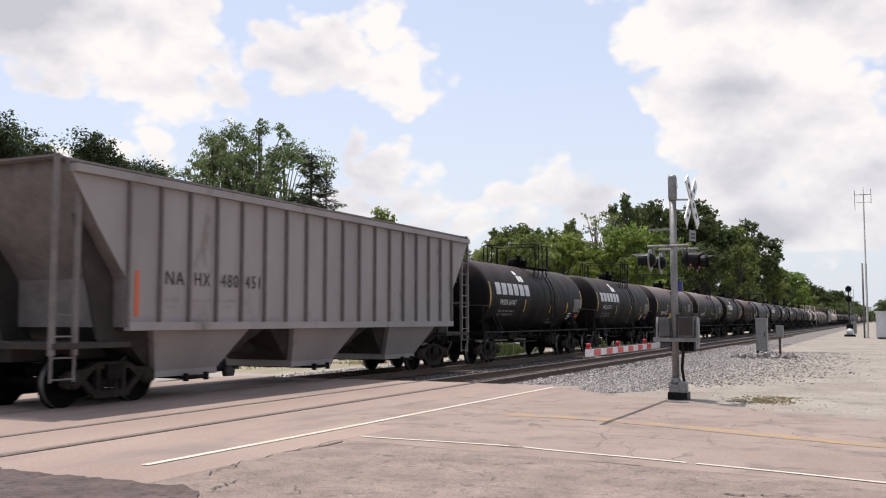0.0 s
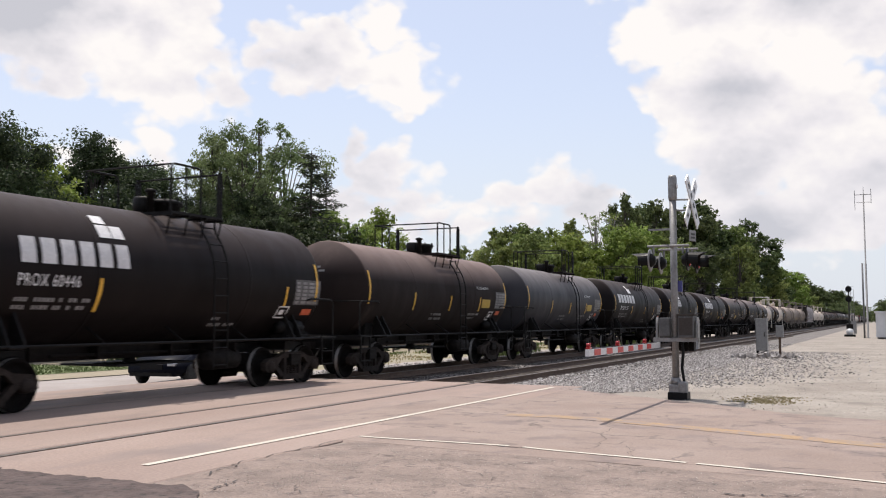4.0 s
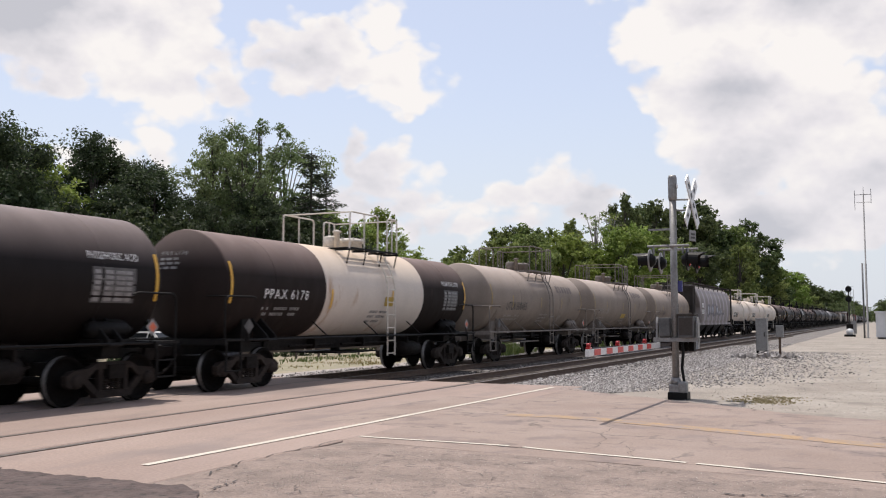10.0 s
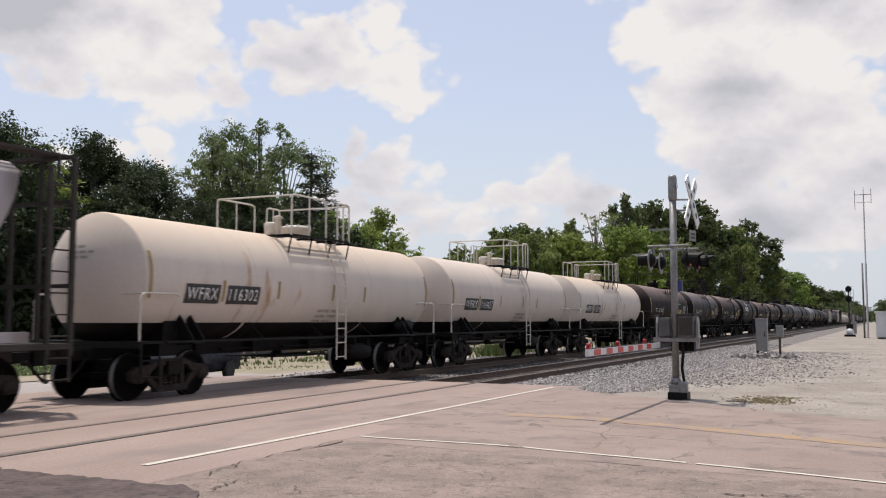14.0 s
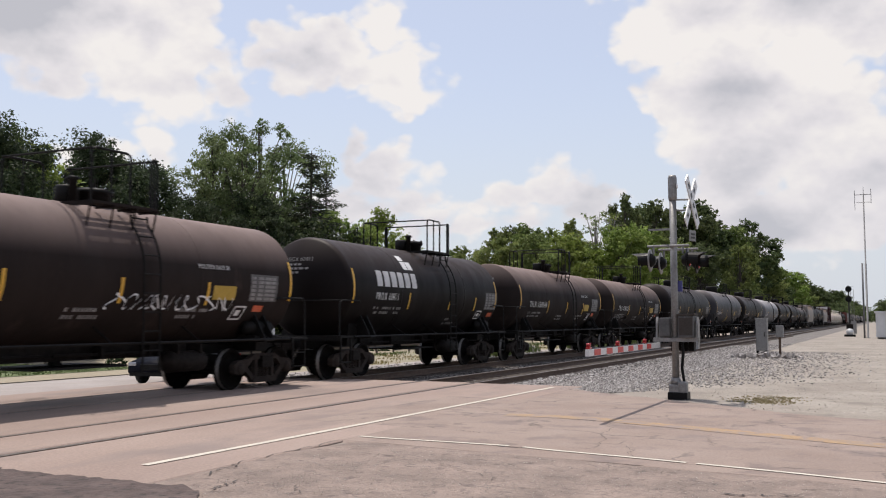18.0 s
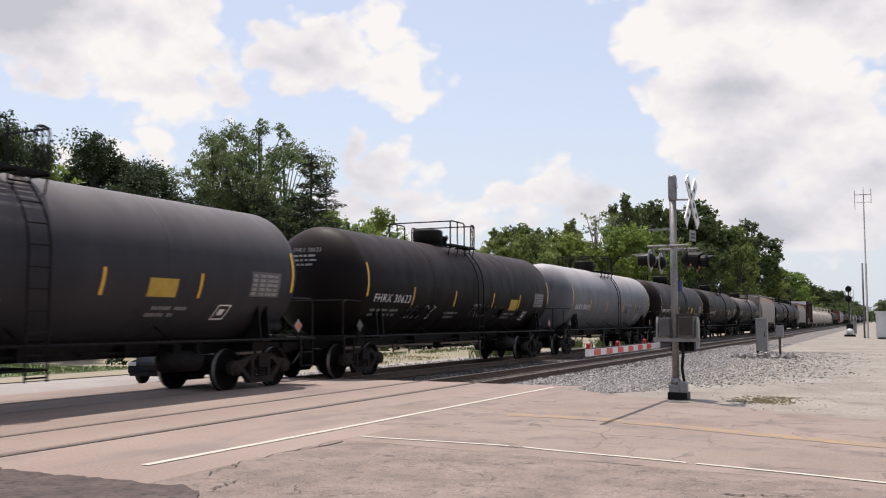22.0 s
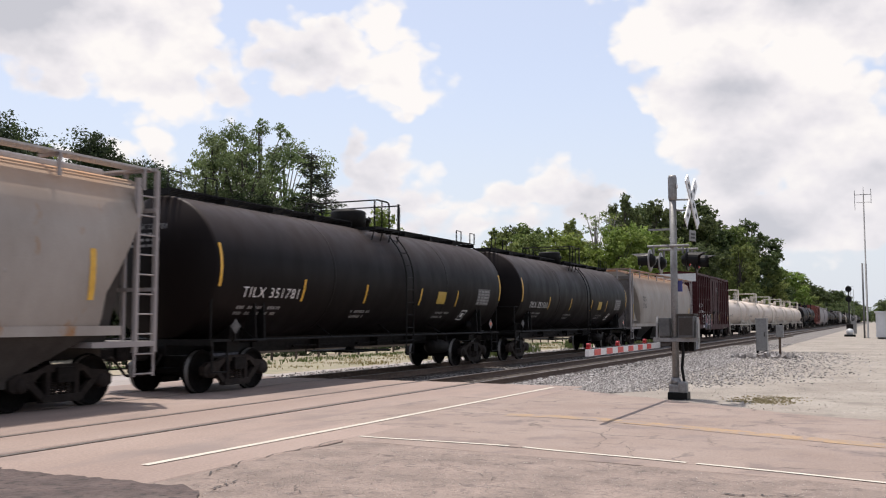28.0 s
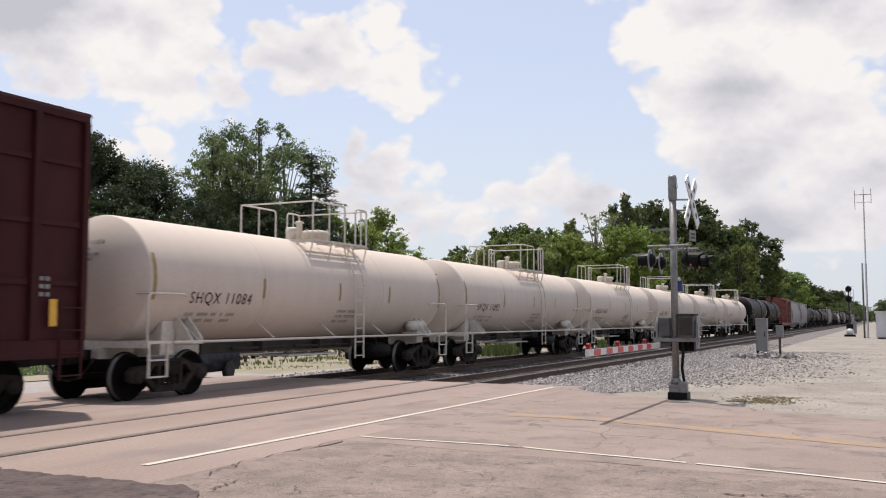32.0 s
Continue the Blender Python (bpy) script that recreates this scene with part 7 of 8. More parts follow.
M["straw"] = isle("straw_blades", (0.42, 0.33, 0.16), (0.34, 0.28, 0.13), (0.26, 0.24, 0.1))
M["pale_straw"] = isle("pale_straw_blades", (0.42, 0.345, 0.2), (0.37, 0.305, 0.17), (0.3, 0.27, 0.14))
M["green_blades"] = isle("green_grass_blades", (0.07, 0.115, 0.03), (0.11, 0.155, 0.04), (0.17, 0.19, 0.065))


def build_grass():
    def clumped(x0, x1, y0, y1, z, n=60, spread=0.6, seed=1):
        r0 = random.Random(seed)
        cs = [(r0.uniform(x0, x1), r0.uniform(y0, y1)) for _ in range(n)]

        def f(rng):
            c = rng.choice(cs)
            return c[0] + rng.gauss(0, spread), c[1] + rng.gauss(0, spread), z
        return f
    grass_tufts("dry_grass", 1500, clumped(-25.8, -21.4, 31, 78, FAR_Z, 70, 0.5, 2), 0.12, M["straw"], "dry yellow-green grass behind the tracks", 21)
    grass_tufts("green_weeds", 1100, clumped(-27.4, -25.6, 31, 80, FAR_Z, 130, 0.4, 3), 0.2, M["green_blades"], "green weeds among the dry grass", 22)
    grass_tufts("dry_grass", 600, clumped(-2.45, -1.75, 18.9, 20.4, -0.03, 40, 0.22, 4), 0.022, M["pale_straw"], "small dry tuft at the edge of the road", 23)
    grass_tufts("lawn_grass", 5000, lambda r: (r.uniform(-42, -28.5), r.uniform(21.5, 31), FAR_Z + 0.02), 0.07, M["green_blades"], "short green lawn grass", 24)
    grass_tufts("green_weeds", 900, clumped(-19.5, -18.4, 40, 90, FAR_Z, 14, 0.4, 5), 0.9, M["green_blades"], "tall weeds beside the tracks", 25)


build_ground()
build_crossing()
road_marks()
build_tracks()


# ---- crossing gate and signals ----
def crossing_gate():
    X, Y = -3.76, 19.1
    g = thing("crossing_gate", "grey mast with crossbuck, flashing lamps and a lowered striped gate arm", "crossing gate", (X, Y, 0))
    bm = bmesh.new()
    bevel_box(bm, -0.12, 0.19, -0.16, 0.16, -0.05, 0.27, 0.03)
    bevel_box(bm, 0.06, 0.24, -0.17, 0.05, -0.04, 0.33, 0.05)
    lathe(bm, [(0.27, 0.12), (0.36, 0.10), (0.40, 0.08)], "z", 16)
    part("base", bm, "galv", g, "squat metal base casting")
    bm = bmesh.new()
    bevel_box(bm, -0.14, 0.25, -0.18, 0.18, -0.06, 0.12, 0.02)
    part("base_foot", bm, "signal_black", g)
    bm = bmesh.new()
    lathe(bm, [(0.3, 0.073), (4.0, 0.070)], "z", 16)
    part("mast", bm, "galv", g, "galvanised steel mast")
    bm = bmesh.new()
    lathe(bm, [(3.98, 0.078), (4.06, 0.09), (4.45, 0.09), (4.5, 0.075), (4.5, 0.0)], "z", 16)
    part("bell", bm, "galv", g, "weathered crossing bell on the mast top")
    bm = bmesh.new()
    lathe(bm, [(0.085, 0.05), (0.10, 0.055), (0.11, 0.0)], "x", 14, (0, -0.02, 4.28))
    part("bell_face", bm, "sign_white", g)
    # crossbuck facing along the road (towards +x), blades crossed
    for i, a in enumerate((48, -48)):
        bm = bmesh.new()
        box(bm, -0.012, 0.012, -0.61, 0.61, -0.115, 0.115, pose(0, 0, 0, a, 0, 0))
        b = part("crossbuck_blade", bm, "sign_white", g, "white crossbuck blade", Matrix.Translation((0.34 + 0.03 * i, 0.12, 3.95)) @ pose(0, 0, 0, 0, 0, -5))
        bm = bmesh.new()
        for k in range(4):
            box(bm, 0.013, 0.015, -0.46 + k * 0.25, -0.34 + k * 0.25, -0.045, 0.045, pose(0, 0, 0, a, 0, 0))
        part("blade_print", bm, "letter_black", b)
    bm = bmesh.new()
    tube(bm, [(0.0, 0.0, 4.0), (0.34, 0.1, 4.0)], 0.02, 6)
    tube(bm, [(0.0, 0.0, 3.78), (0.34, 0.1, 3.78)], 0.02, 6)
    part("crossbuck_bracket", bm, "galv", g)
    bm = bmesh.new()
    bevel_box(bm, -0.01, 0.01, -0.12, 0.12, -0.11, 0.11, 0.004)
    # white plate in shade: the grey is put into its colour
    sg = part("track_count_sign", bm, "galv", g, "small white plate under the crossbuck", Matrix.Translation((0.36, 0.12, 3.26)) @ pose(0, 0, 0, 0, 0, -20))
    bm = bmesh.new()
    for k in range(2):
        box(bm, 0.011, 0.013, -0.08, 0.08, 0.01 - 0.07 * k, 0.05 - 0.07 * k)
    part("plate_print", bm, "letter_black", sg)
    # lamp arm along the track with back-to-back flashers
    bm = bmesh.new()
    tube(bm, [(0, -0.55, 3.02), (0, 0.55, 3.02)], 0.03, 8)
    for y in (-0.5, 0.5):
        tube(bm, [(-0.42, y, 3.02), (0.4, y, 3.02)], 0.025, 8)
        for x in (-0.3, 0.28):
            tube(bm, [(x, y, 3.02), (x, y, 2.86)], 0.022, 8)
    part("lamp_arm", bm, "galv", g)
    for y in (-0.5, 0.5):
        for s in (-1, 1):
            away = Matrix.Translation((0.19 * s, 0, 0))
            bm = bmesh.new()
            lathe(bm, [(0.06 * s, 0.0), (0.07 * s, 0.08), (0.16 * s, 0.145), (0.22 * s, 0.15), (0.22 * s, 0.0)], "x", 20, (0, y, 2.74))
            hd = part("flasher", bm, "signal_black", g, "black flashing lamp housing", away)
            bm = bmesh.new()
            lathe(bm, [(0.165 * s, 0.145), (0.17 * s, 0.23), (0.182 * s, 0.23), (0.182 * s, 0.14)], "x", 28, (0, y, 2.74))
            part("backboard", bm, "galv" if s < 0 else "signal_black", hd)
            bm = bmesh.new()
            n = 14
            ra, rb = [], []
            for k in range(n + 1):
                a = math.radians(-35 + 250 * k / n)
                ra.append(bm.verts.new((0.2 * s, y + 0.155 * math.cos(a), 2.74 + 0.155 * math.sin(a))))
                rb.append(bm.verts.new(((0.2 + 0.36 * max(0.55, math.sin(a))) * s, y + 0.15 * math.cos(a), 2.74 + 0.15 * math.sin(a) - 0.01)))
            for k in range(n):
                bm.faces.new((ra[k], ra[k + 1], rb[k + 1], rb[k]))
            part("hood", bm, "signal_black", hd)
            bm = bmesh.new()
            lathe(bm, [(0.222 * s, 0.14), (0.245 * s, 0.09), (0.25 * s, 0.0)], "x", 20, (0, y, 2.74))
            part("lens", bm, "lens_red", hd, "unlit red lens")
    bm = bmesh.new()
    box(bm, -0.05, 0.05, -0.02, 0.02, 2.13, 2.35)
    part("notice", bm, "blue_sign", g, "small blue notice plate", (0.10, 0.06, 0.0))
    bm = bmesh.new()
    box(bm, -0.5, 0.08, -0.02, 0.02, 3.38, 3.42)
    part("short_arm", bm, "galv", g)
    # gate mechanism
    bm = bmesh.new()
    bevel_box(bm, 0.09, 0.40, -0.2, 0.24, 1.20, 1.64, 0.025)
    mc = part("gate_mechanism", bm, "case_grey", g, "dark grey gate mechanism box")
    bm = bmesh.new()
    bevel_box(bm, 0.11, 0.38, -0.205, -0.198, 1.25, 1.60, 0.004)
    bevel_box(bm, 0.07, 0.42, -0.22, 0.26, 1.64, 1.68, 0.015)
    part("mechanism_cover", bm, "hopper_dark", mc)
    bm = bmesh.new()
    bevel_box(bm, -0.30, -0.08, -0.14, 0.16, 1.22, 1.60, 0.02)
    part("junction_box", bm, "case_grey", g)
    bm = bmesh.new()
    for x in (-0.35, 0.45):
        prism(bm, [(-0.16, 0.98), (0.02, 0.98), (0.10, 1.15), (0.10, 1.55), (-0.02, 1.62), (-0.08, 1.5), (-0.10, 1.2)], x - 0.02, x + 0.02)
    box(bm, -0.42, 0.47, -0.12, -0.04, 1.12, 1.20)
    part("arm_fork", bm, "galv", g, "aluminium fork that holds the arm")
    bm = bmesh.new()
    for x in (-0.06, 0.06, 0.18, 0.30):
        bevel_box(bm, x - 0.05, x + 0.05, 0.09, 0.36, 0.93, 1.12, 0.01)
    part("counterweight", bm, "steel", g)
    # arm, lowered, along the track
    bm = bmesh.new()
    box(bm, -0.03, 0.03, -5.25, -0.15, 1.0, 1.105)
    arm = part("gate_arm", bm, "sign_white", g, "lowered gate arm with red and white bands", Matrix.Translation((-0.30, 0, 0)) @ pose(0, 0, 0, 0, 0, 0.0))
    for k in range(6):
        bm = bmesh.new()
        y = -4.95 + k * 0.72
        for s in (-1, 1):
            prism(bm, [(y, 1.005), (y + 0.36, 1.005), (y + 0.36, 1.10), (y, 1.10)], s * 0.031, s * 0.034)
        part("red_band", bm, "red", arm)
    for y in (-5.15, -3.4, -1.4):
        bm = bmesh.new()
        bevel_box(bm, -0.035, 0.035, y - 0.06, y + 0.06, 1.105, 1.14, 0.008)
        lathe(bm, [(-0.04, 0.0), (-0.03, 0.035), (0.03, 0.035), (0.03, 0.0)], "x", 14, (0, y, 1.165))
        part("arm_lamp", bm, "lens_red", arm, "small dark red lamp on the arm")
    bm = bmesh.new()
    tube(bm, [(0, -5.15, 1.115), (0.0, -4.6, 1.11), (0, -3.9, 1.115), (0, -2.7, 1.11), (0, -1.6, 1.115), (0, -0.3, 1.115)], 0.012, 5)
    part("lamp_cable", bm, "signal_black", arm)
    bm = bmesh.new()
    tube(bm, [(0.14, -0.02, 1.12), (0.16, -0.03, 0.9), (0.13, -0.03, 0.6), (0.17, -0.02, 0.3)], 0.03, 8)
    part("cable_conduit", bm, "signal_black", g)


def relay_case():
    t = thing("relay_case", "grey metal relay cabinet on short legs in the gravel", "signal cabinet", (-4.86, 44.4, -0.03))
    bm = bmesh.new()
    bevel_box(bm, -0.24, 0.24, -0.3, 0.3, 0.22, 1.62, 0.02)
    part("case", bm, "galv", t)
    bm = bmesh.new()
    bevel_box(bm, -0.26, 0.26, -0.33, 0.33, 1.62, 1.67, 0.02)
    part("lid", bm, "galv", t)
    bm = bmesh.new()
    bevel_box(bm, -0.2, 0.2, -0.315, -0.302, 0.3, 1.55, 0.005)
    d = part("door", bm, "galv", t)
    bm = bmesh.new()
    tube(bm, [(0.14, -0.32, 0.85), (0.14, -0.36, 0.88), (0.14, -0.36, 1.0), (0.14, -0.32, 1.03)], 0.012, 6)
    part("handle", bm, "signal_black", d)
    for x in (-0.18, 0.18):
        bm = bmesh.new()
        box(bm, x - 0.05, x + 0.05, -0.25, 0.25, -0.1, 0.22)
        part("leg", bm, "signal_black", t)
    p = thing("marker_post", "rusty post with a small grey box", "post", (-4.15, 44.9, -0.03))
    bm = bmesh.new()
    box(bm, -0.05, 0.05, -0.05, 0.05, -0.1, 0.9)
    part("post", bm, "rail", p)
    bm = bmesh.new()
    bevel_box(bm, -0.16, 0.16, -0.12, 0.12, 0.82, 1.35, 0.02)
    part("box", bm, "galv", p)
    q = thing("rubble_heap", "low heap of dark stones and scrap by the cabinet", "rubble", (-4.4, 41.5, -0.03))
    bm = bmesh.new()
    rng = random.Random(3)
    for i in range(60):
        x, y, s = rng.gauss(0, 0.7), rng.gauss(0, 0.7), rng.uniform(0.05, 0.12)
        m = Matrix.Translation((x, y, s * 0.3 + 0.12 * math.exp(-x * x - y * y))) @ Euler((rng.random() * 6, rng.random() * 6, rng.random() * 6)).to_matrix().to_4x4()
        box(bm, -s, s, -s * 0.7, s * 0.7, -s * 0.6, s * 0.6, m)
    part("stones", bm, M["stones"], q)


def gravel_heap():
    """A pile of grey stones left behind the tracks."""
    rng = random.Random(17)
    q = thing("gravel_heap", "pile of grey crushed stone behind the tracks", "gravel pile", (-20.4, 55.0, FAR_Z))
    bm = bmesh.new()
    rings = []
    for i in range(7):
        rr, zz = 1.7 * (1 - i / 6.3), 0.72 * (1 - (1 - i / 6) ** 1.6)
        rings.append([bm.verts.new((rr * 0.8 * math.cos(k * 0.3927) * rng.uniform(0.9, 1.1), rr * math.sin(k * 0.3927) * rng.uniform(0.9, 1.1), zz + rng.uniform(-0.03, 0.03))) for k in range(16)])
    for a, b in zip(rings, rings[1:]):
        shell(bm, a, b)
    bm.faces.new(rings[-1])
    part("pile", bm, "stone", q)
    bm = bmesh.new()
    for i in range(420):
        d, a = 1.65 * math.sqrt(rng.random()), rng.uniform(0, 6.283)
        zz = 0.72 * (1 - (d / 1.7) ** 1.6)
        s = rng.uniform(0.03, 0.06)
        box(bm, -s, s, -s * 0.7, s * 0.7, -s * 0.6, s * 0.6, Matrix.Translation((d * 0.8 * math.cos(a), d * math.sin(a), zz)) @ Euler((rng.random() * 6, rng.random() * 6, rng.random() * 6)).to_matrix().to_4x4())
    part("stones", bm, M["stones"], q)["kind"] = "stuff"


def far_signals():
    s = thing("wayside_signal", "tall black two-headed railway signal beside the tracks", "railway signal", (-3.35, 122.0, -0.03))
    bm = bmesh.new()
    lathe(bm, [(0, 0.16), (0.1, 0.14), (0.12, 0.09), (5.7, 0.08), (5.75, 0.0)], "z", 12)
    part("mast", bm, "signal_black", s)
    for z in (4.1, 5.3):
        bm = bmesh.new()
        lathe(bm, [(-0.10, 0.0), (-0.10, 0.32), (-0.06, 0.36), (-0.03, 0.36), (-0.03, 0.0)], "y", 24, (0, -0.12, z))
        bk = part("signal_head", bm, "signal_black", s)
        for k in (-1, 0, 1):
            bm = bmesh.new()
            lathe(bm, [(-0.34, 0.13), (-0.08, 0.12)], "y", 12, (0, -0.12, z + 0.27 * k))
            part("hood", bm, "signal_black", bk)
    bm = bmesh.new()
    for i in range(14):
        box(bm, 0.2, 0.55, 0.14, 0.17, 0.4 + i * 0.4, 0.43 + i * 0.4)
    for x in (0.2, 0.55):
        box(bm, x - 0.02, x + 0.02, 0.13, 0.18, 0, 5.2)
    part("ladder", bm, "galv", s)
    bm = bmesh.new()
    bevel_box(bm, -0.3, 0.3, -0.25, 0.25, 0, 1.5, 0.02)
    part("case", bm, "galv", s, "", (0.5, -1.4, 0))
    m = thing("antenna_mast", "slim grey steel mast with dipole antennas on top", "antenna mast", (-1.02, 91.0, -0.03))
    bm = bmesh.new()
    lathe(bm, [(0, 0.2), (0.05, 0.2), (0.05, 0.09), (6.6, 0.08), (6.6, 0.06), (12.9, 0.05), (12.9, 0.0)], "z", 12)
    part("pole", bm, "mast_grey", m)
    bm = bmesh.new()
    lathe(bm, [(0, 0.08), (6.65, 0.075), (6.65, 0)], "z", 10, (-0.28, 0, 0))
    part("lower_tube", bm, "mast_grey", m)
    bm = bmesh.new()
    tube(bm, [(-0.75, 0, 12.8), (0.65, 0, 12.8)], 0.03, 6)
    tube(bm, [(-0.6, 0, 12.1), (0.62, 0, 12.1)], 0.02, 6)
    part("cross_arm", bm, "mast_grey", m)
    for x, a, b in ((-0.72, 11.4, 13.2), (0.62, 12.0, 13.3), (0.0, 12.8, 13.5)):
        bm = bmesh.new()
        tube(bm, [(x, 0, a), (x, 0, b)], 0.025, 6)
        part("dipole", bm, "mast_grey", m)
    h = thing("equipment_hut", "white panelled equipment hut with a flat roof", "hut", (0.85, 88.0, -0.03))
    bm = bmesh.new()
    bevel_box(bm, -1.2, 1.2, -1.5, 1.5, 0.15, 2.2, 0.02)
    part("wall", bm, "hut", h)
    bm = bmesh.new()
    bevel_box(bm, -1.3, 1.3, -1.6, 1.6, 2.2, 2.32, 0.02)
    part("roof", bm, "hut", h)
    bm = bmesh.new()
    bevel_box(bm, -0.45, 0.45, -1.53, -1.5, 0.2, 2.05, 0.006)
    d = part("door", bm, "hut", h)
    bm = bmesh.new()
    box(bm, 0.3, 0.36, -1.56, -1.53, 1.0, 1.2)
    part("handle", bm, "signal_black", d)
    bm = bmesh.new()
    box(bm, -1.1, 1.1, -1.4, 1.4, 0, 0.15)
    part("footing", bm, "ballast", h)
    c = thing("switch_motor", "low silver-white switch machine on the ground", "switch machine", (-2.7, 99, -0.03))
    bm = bmesh.new()
    lathe(bm, [(-0.6, 0.0), (-0.55, 0.34), (0.5, 0.34), (0.55, 0.0)], "y", 16, (0, 0, 0.45))
    part("drum", bm, "sign_white", c)
    bm = bmesh.new()
    box(bm, -0.5, 0.5, -0.7, 0.7, -0.05, 0.2)
    part("bed", bm, "signal_black", c)
    bm = bmesh.new()
    box(bm, -0.3, 0.3, -0.3, 0.3, 0.75, 1.2)
    part("motor", bm, "steel", c)


crossing_gate()
relay_case()
gravel_heap()
far_signals()


# ---- vehicles behind the tracks ----
def road_car(name, label, paint, at, kind="sedan"):
    """A passenger car, nose towards its local -y."""
    c = thing(name, label, "car", at)
    L, W, H = (4.5, 0.88, 1.45) if kind == "sedan" else (4.9, 0.95, 1.8)
    y0 = -L / 2
    if kind == "sedan":
        outline = [(y0 + 0.05, 0.28), (y0, 0.5), (y0 + 0.06, 0.72), (y0 + 1.05, 0.92), (y0 + 1.15, 0.95), (L / 2 - 0.9, 0.98), (L / 2 - 0.1, 0.95), (L / 2, 0.7), (L / 2 - 0.04, 0.3)]
        cabin = [(y0 + 1.05, 0.92), (y0 + 1.85, H - 0.05), (y0 + 2.2, H), (L / 2 - 1.3, H - 0.02), (L / 2 - 0.55, 0.97)]
    else:
        outline = [(y0 + 0.05, 0.35), (y0, 0.6), (y0 + 0.06, 0.95), (y0 + 1.1, 1.1), (L / 2 - 0.1, 1.12), (L / 2, 0.8), (L / 2 - 0.04, 0.35)]
        cabin = [(y0 + 1.05, 1.1), (y0 + 1.7, H - 0.05), (y0 + 2.0, H), (L / 2 - 0.5, H - 0.02), (L / 2 - 0.1, 1.1)]
    bm = bmesh.new()
    prism(bm, outline, -W, W)
    bmesh.ops.bevel(bm, geom=[e for e in bm.edges if abs(e.verts[0].co.x - e.verts[1].co.x) < 1e-4], offset=0.09, segments=3, affect="EDGES")
    body = part("body", bm, paint, c)
    for f in body.data.polygons:
        f.use_smooth = True
    bm = bmesh.new()
    a = [bm.verts.new((-W + 0.07, y, z)) for y, z in cabin]
    for v in a:
        v.co.x += 0.22 * max(0, (v.co.z - 0.95)) / 0.5
    b = [bm.verts.new((-v.co.x, v.co.y, v.co.z)) for v in a]
    shell(bm, a, b), bm.faces.new(a[::-1]), bm.faces.new(b)
    part("roof", bm, paint, c)
    g0, g1 = cabin[0], cabin[1]
    bm = bmesh.new()
    w0, w1 = W - 0.12, W - 0.28
    d = 0.02
    vs = [(-w0, g0[0] + 0.08 - d, g0[1] + 0.06 + d), (w0, g0[0] + 0.08 - d, g0[1] + 0.06 + d), (w1, g1[0] - 0.05 - d, g1[1] - 0.04 + d), (-w1, g1[0] - 0.05 - d, g1[1] - 0.04 + d)]
    bm.faces.new([bm.verts.new(v) for v in vs])
    part("windscreen", bm, "glass", c)
    zs0, zs1 = g0[1] + 0.06, H - 0.1
    for s in (-1, 1):
        for a0, a1 in ((g1[0] - 0.35, -0.05), (0.05, cabin[-1][0] - 0.45)):
            bm = bmesh.new()
            xb, xt = s * (W - 0.07 - 0.02), s * (W - 0.07 - 0.22 * (zs1 - 0.95) / 0.5 + 0.01)
            top_in = 0.35 if a0 < -0.1 else 0.0
            vs = [(xb + s * 0.012, a0, zs0), (xb + s * 0.012, a1 + (0.3 if top_in == 0 else 0), zs0), (xt + s * 0.012, a1, zs1), (xt + s * 0.012, a0 + top_in, zs1)]
            bm.faces.new([bm.verts.new(v) for v in vs])
            part("side_window", bm, "glass", c)
        bm = bmesh.new()
        bevel_box(bm, min(s * W * 0.62, s * W * 0.93), max(s * W * 0.62, s * W * 0.93), y0 + 0.0, y0 + 0.22, 0.60, 0.71, 0.03)
        part("headlight", bm, "lens_clear", c)
        bm = bmesh.new()
        bevel_box(bm, min(s * W * 0.6, s * W * 0.95), max(s * W * 0.6, s * W * 0.95), L / 2 - 0.12, L / 2 + 0.01, 0.68, 0.86, 0.02)
        part("tail_light", bm, "lens_red", c)
        bm = bmesh.new()
        bevel_box(bm, min(s * W, s * (W + 0.16)), max(s * W, s * (W + 0.16)), g0[0] + 0.35, g0[0] + 0.5, 0.95, 1.07, 0.02)
        part("mirror", bm, paint, c)
        for y in (y0 + 0.9, L / 2 - 0.95):
            bm = bmesh.new()
            lathe(bm, [(-0.1, 0.2), (-0.1, 0.29), (-0.07, 0.32), (0.07, 0.32), (0.1, 0.29), (0.1, 0.2)], "x", 24)
            wl = part("wheel", bm, "tyre", c, "", (s * (W - 0.03), y, 0.32))
            bm = bmesh.new()
            lathe(bm, [(0.06 * s, 0.2), (0.09 * s, 0.2), (0.095 * s, 0.17), (0.07 * s, 0.15), (0.08 * s, 0.05), (0.1 * s, 0.0)], "x", 20)
            for k in range(5):
                a = k * 1.2566
                box(bm, 0.07 * s - 0.012, 0.07 * s + 0.02, -0.03, 0.03, 0.04, 0.18, pose(0, 0, 0, math.degrees(a), 0, 0))
            part("rim", bm, "rim_grey", wl)
    bm = bmesh.new()
    bevel_box(bm, -0.4, 0.4, y0 - 0.015, y0 + 0.05, 0.5, 0.66, 0.02)
    part("grille", bm, "signal_black", c)
    bm = bmesh.new()
    box(bm, -0.7, 0.7, y0 - 0.005, y0 + 0.05, 0.3, 0.4)
    part("lower_intake", bm, "signal_black", c)
    return c


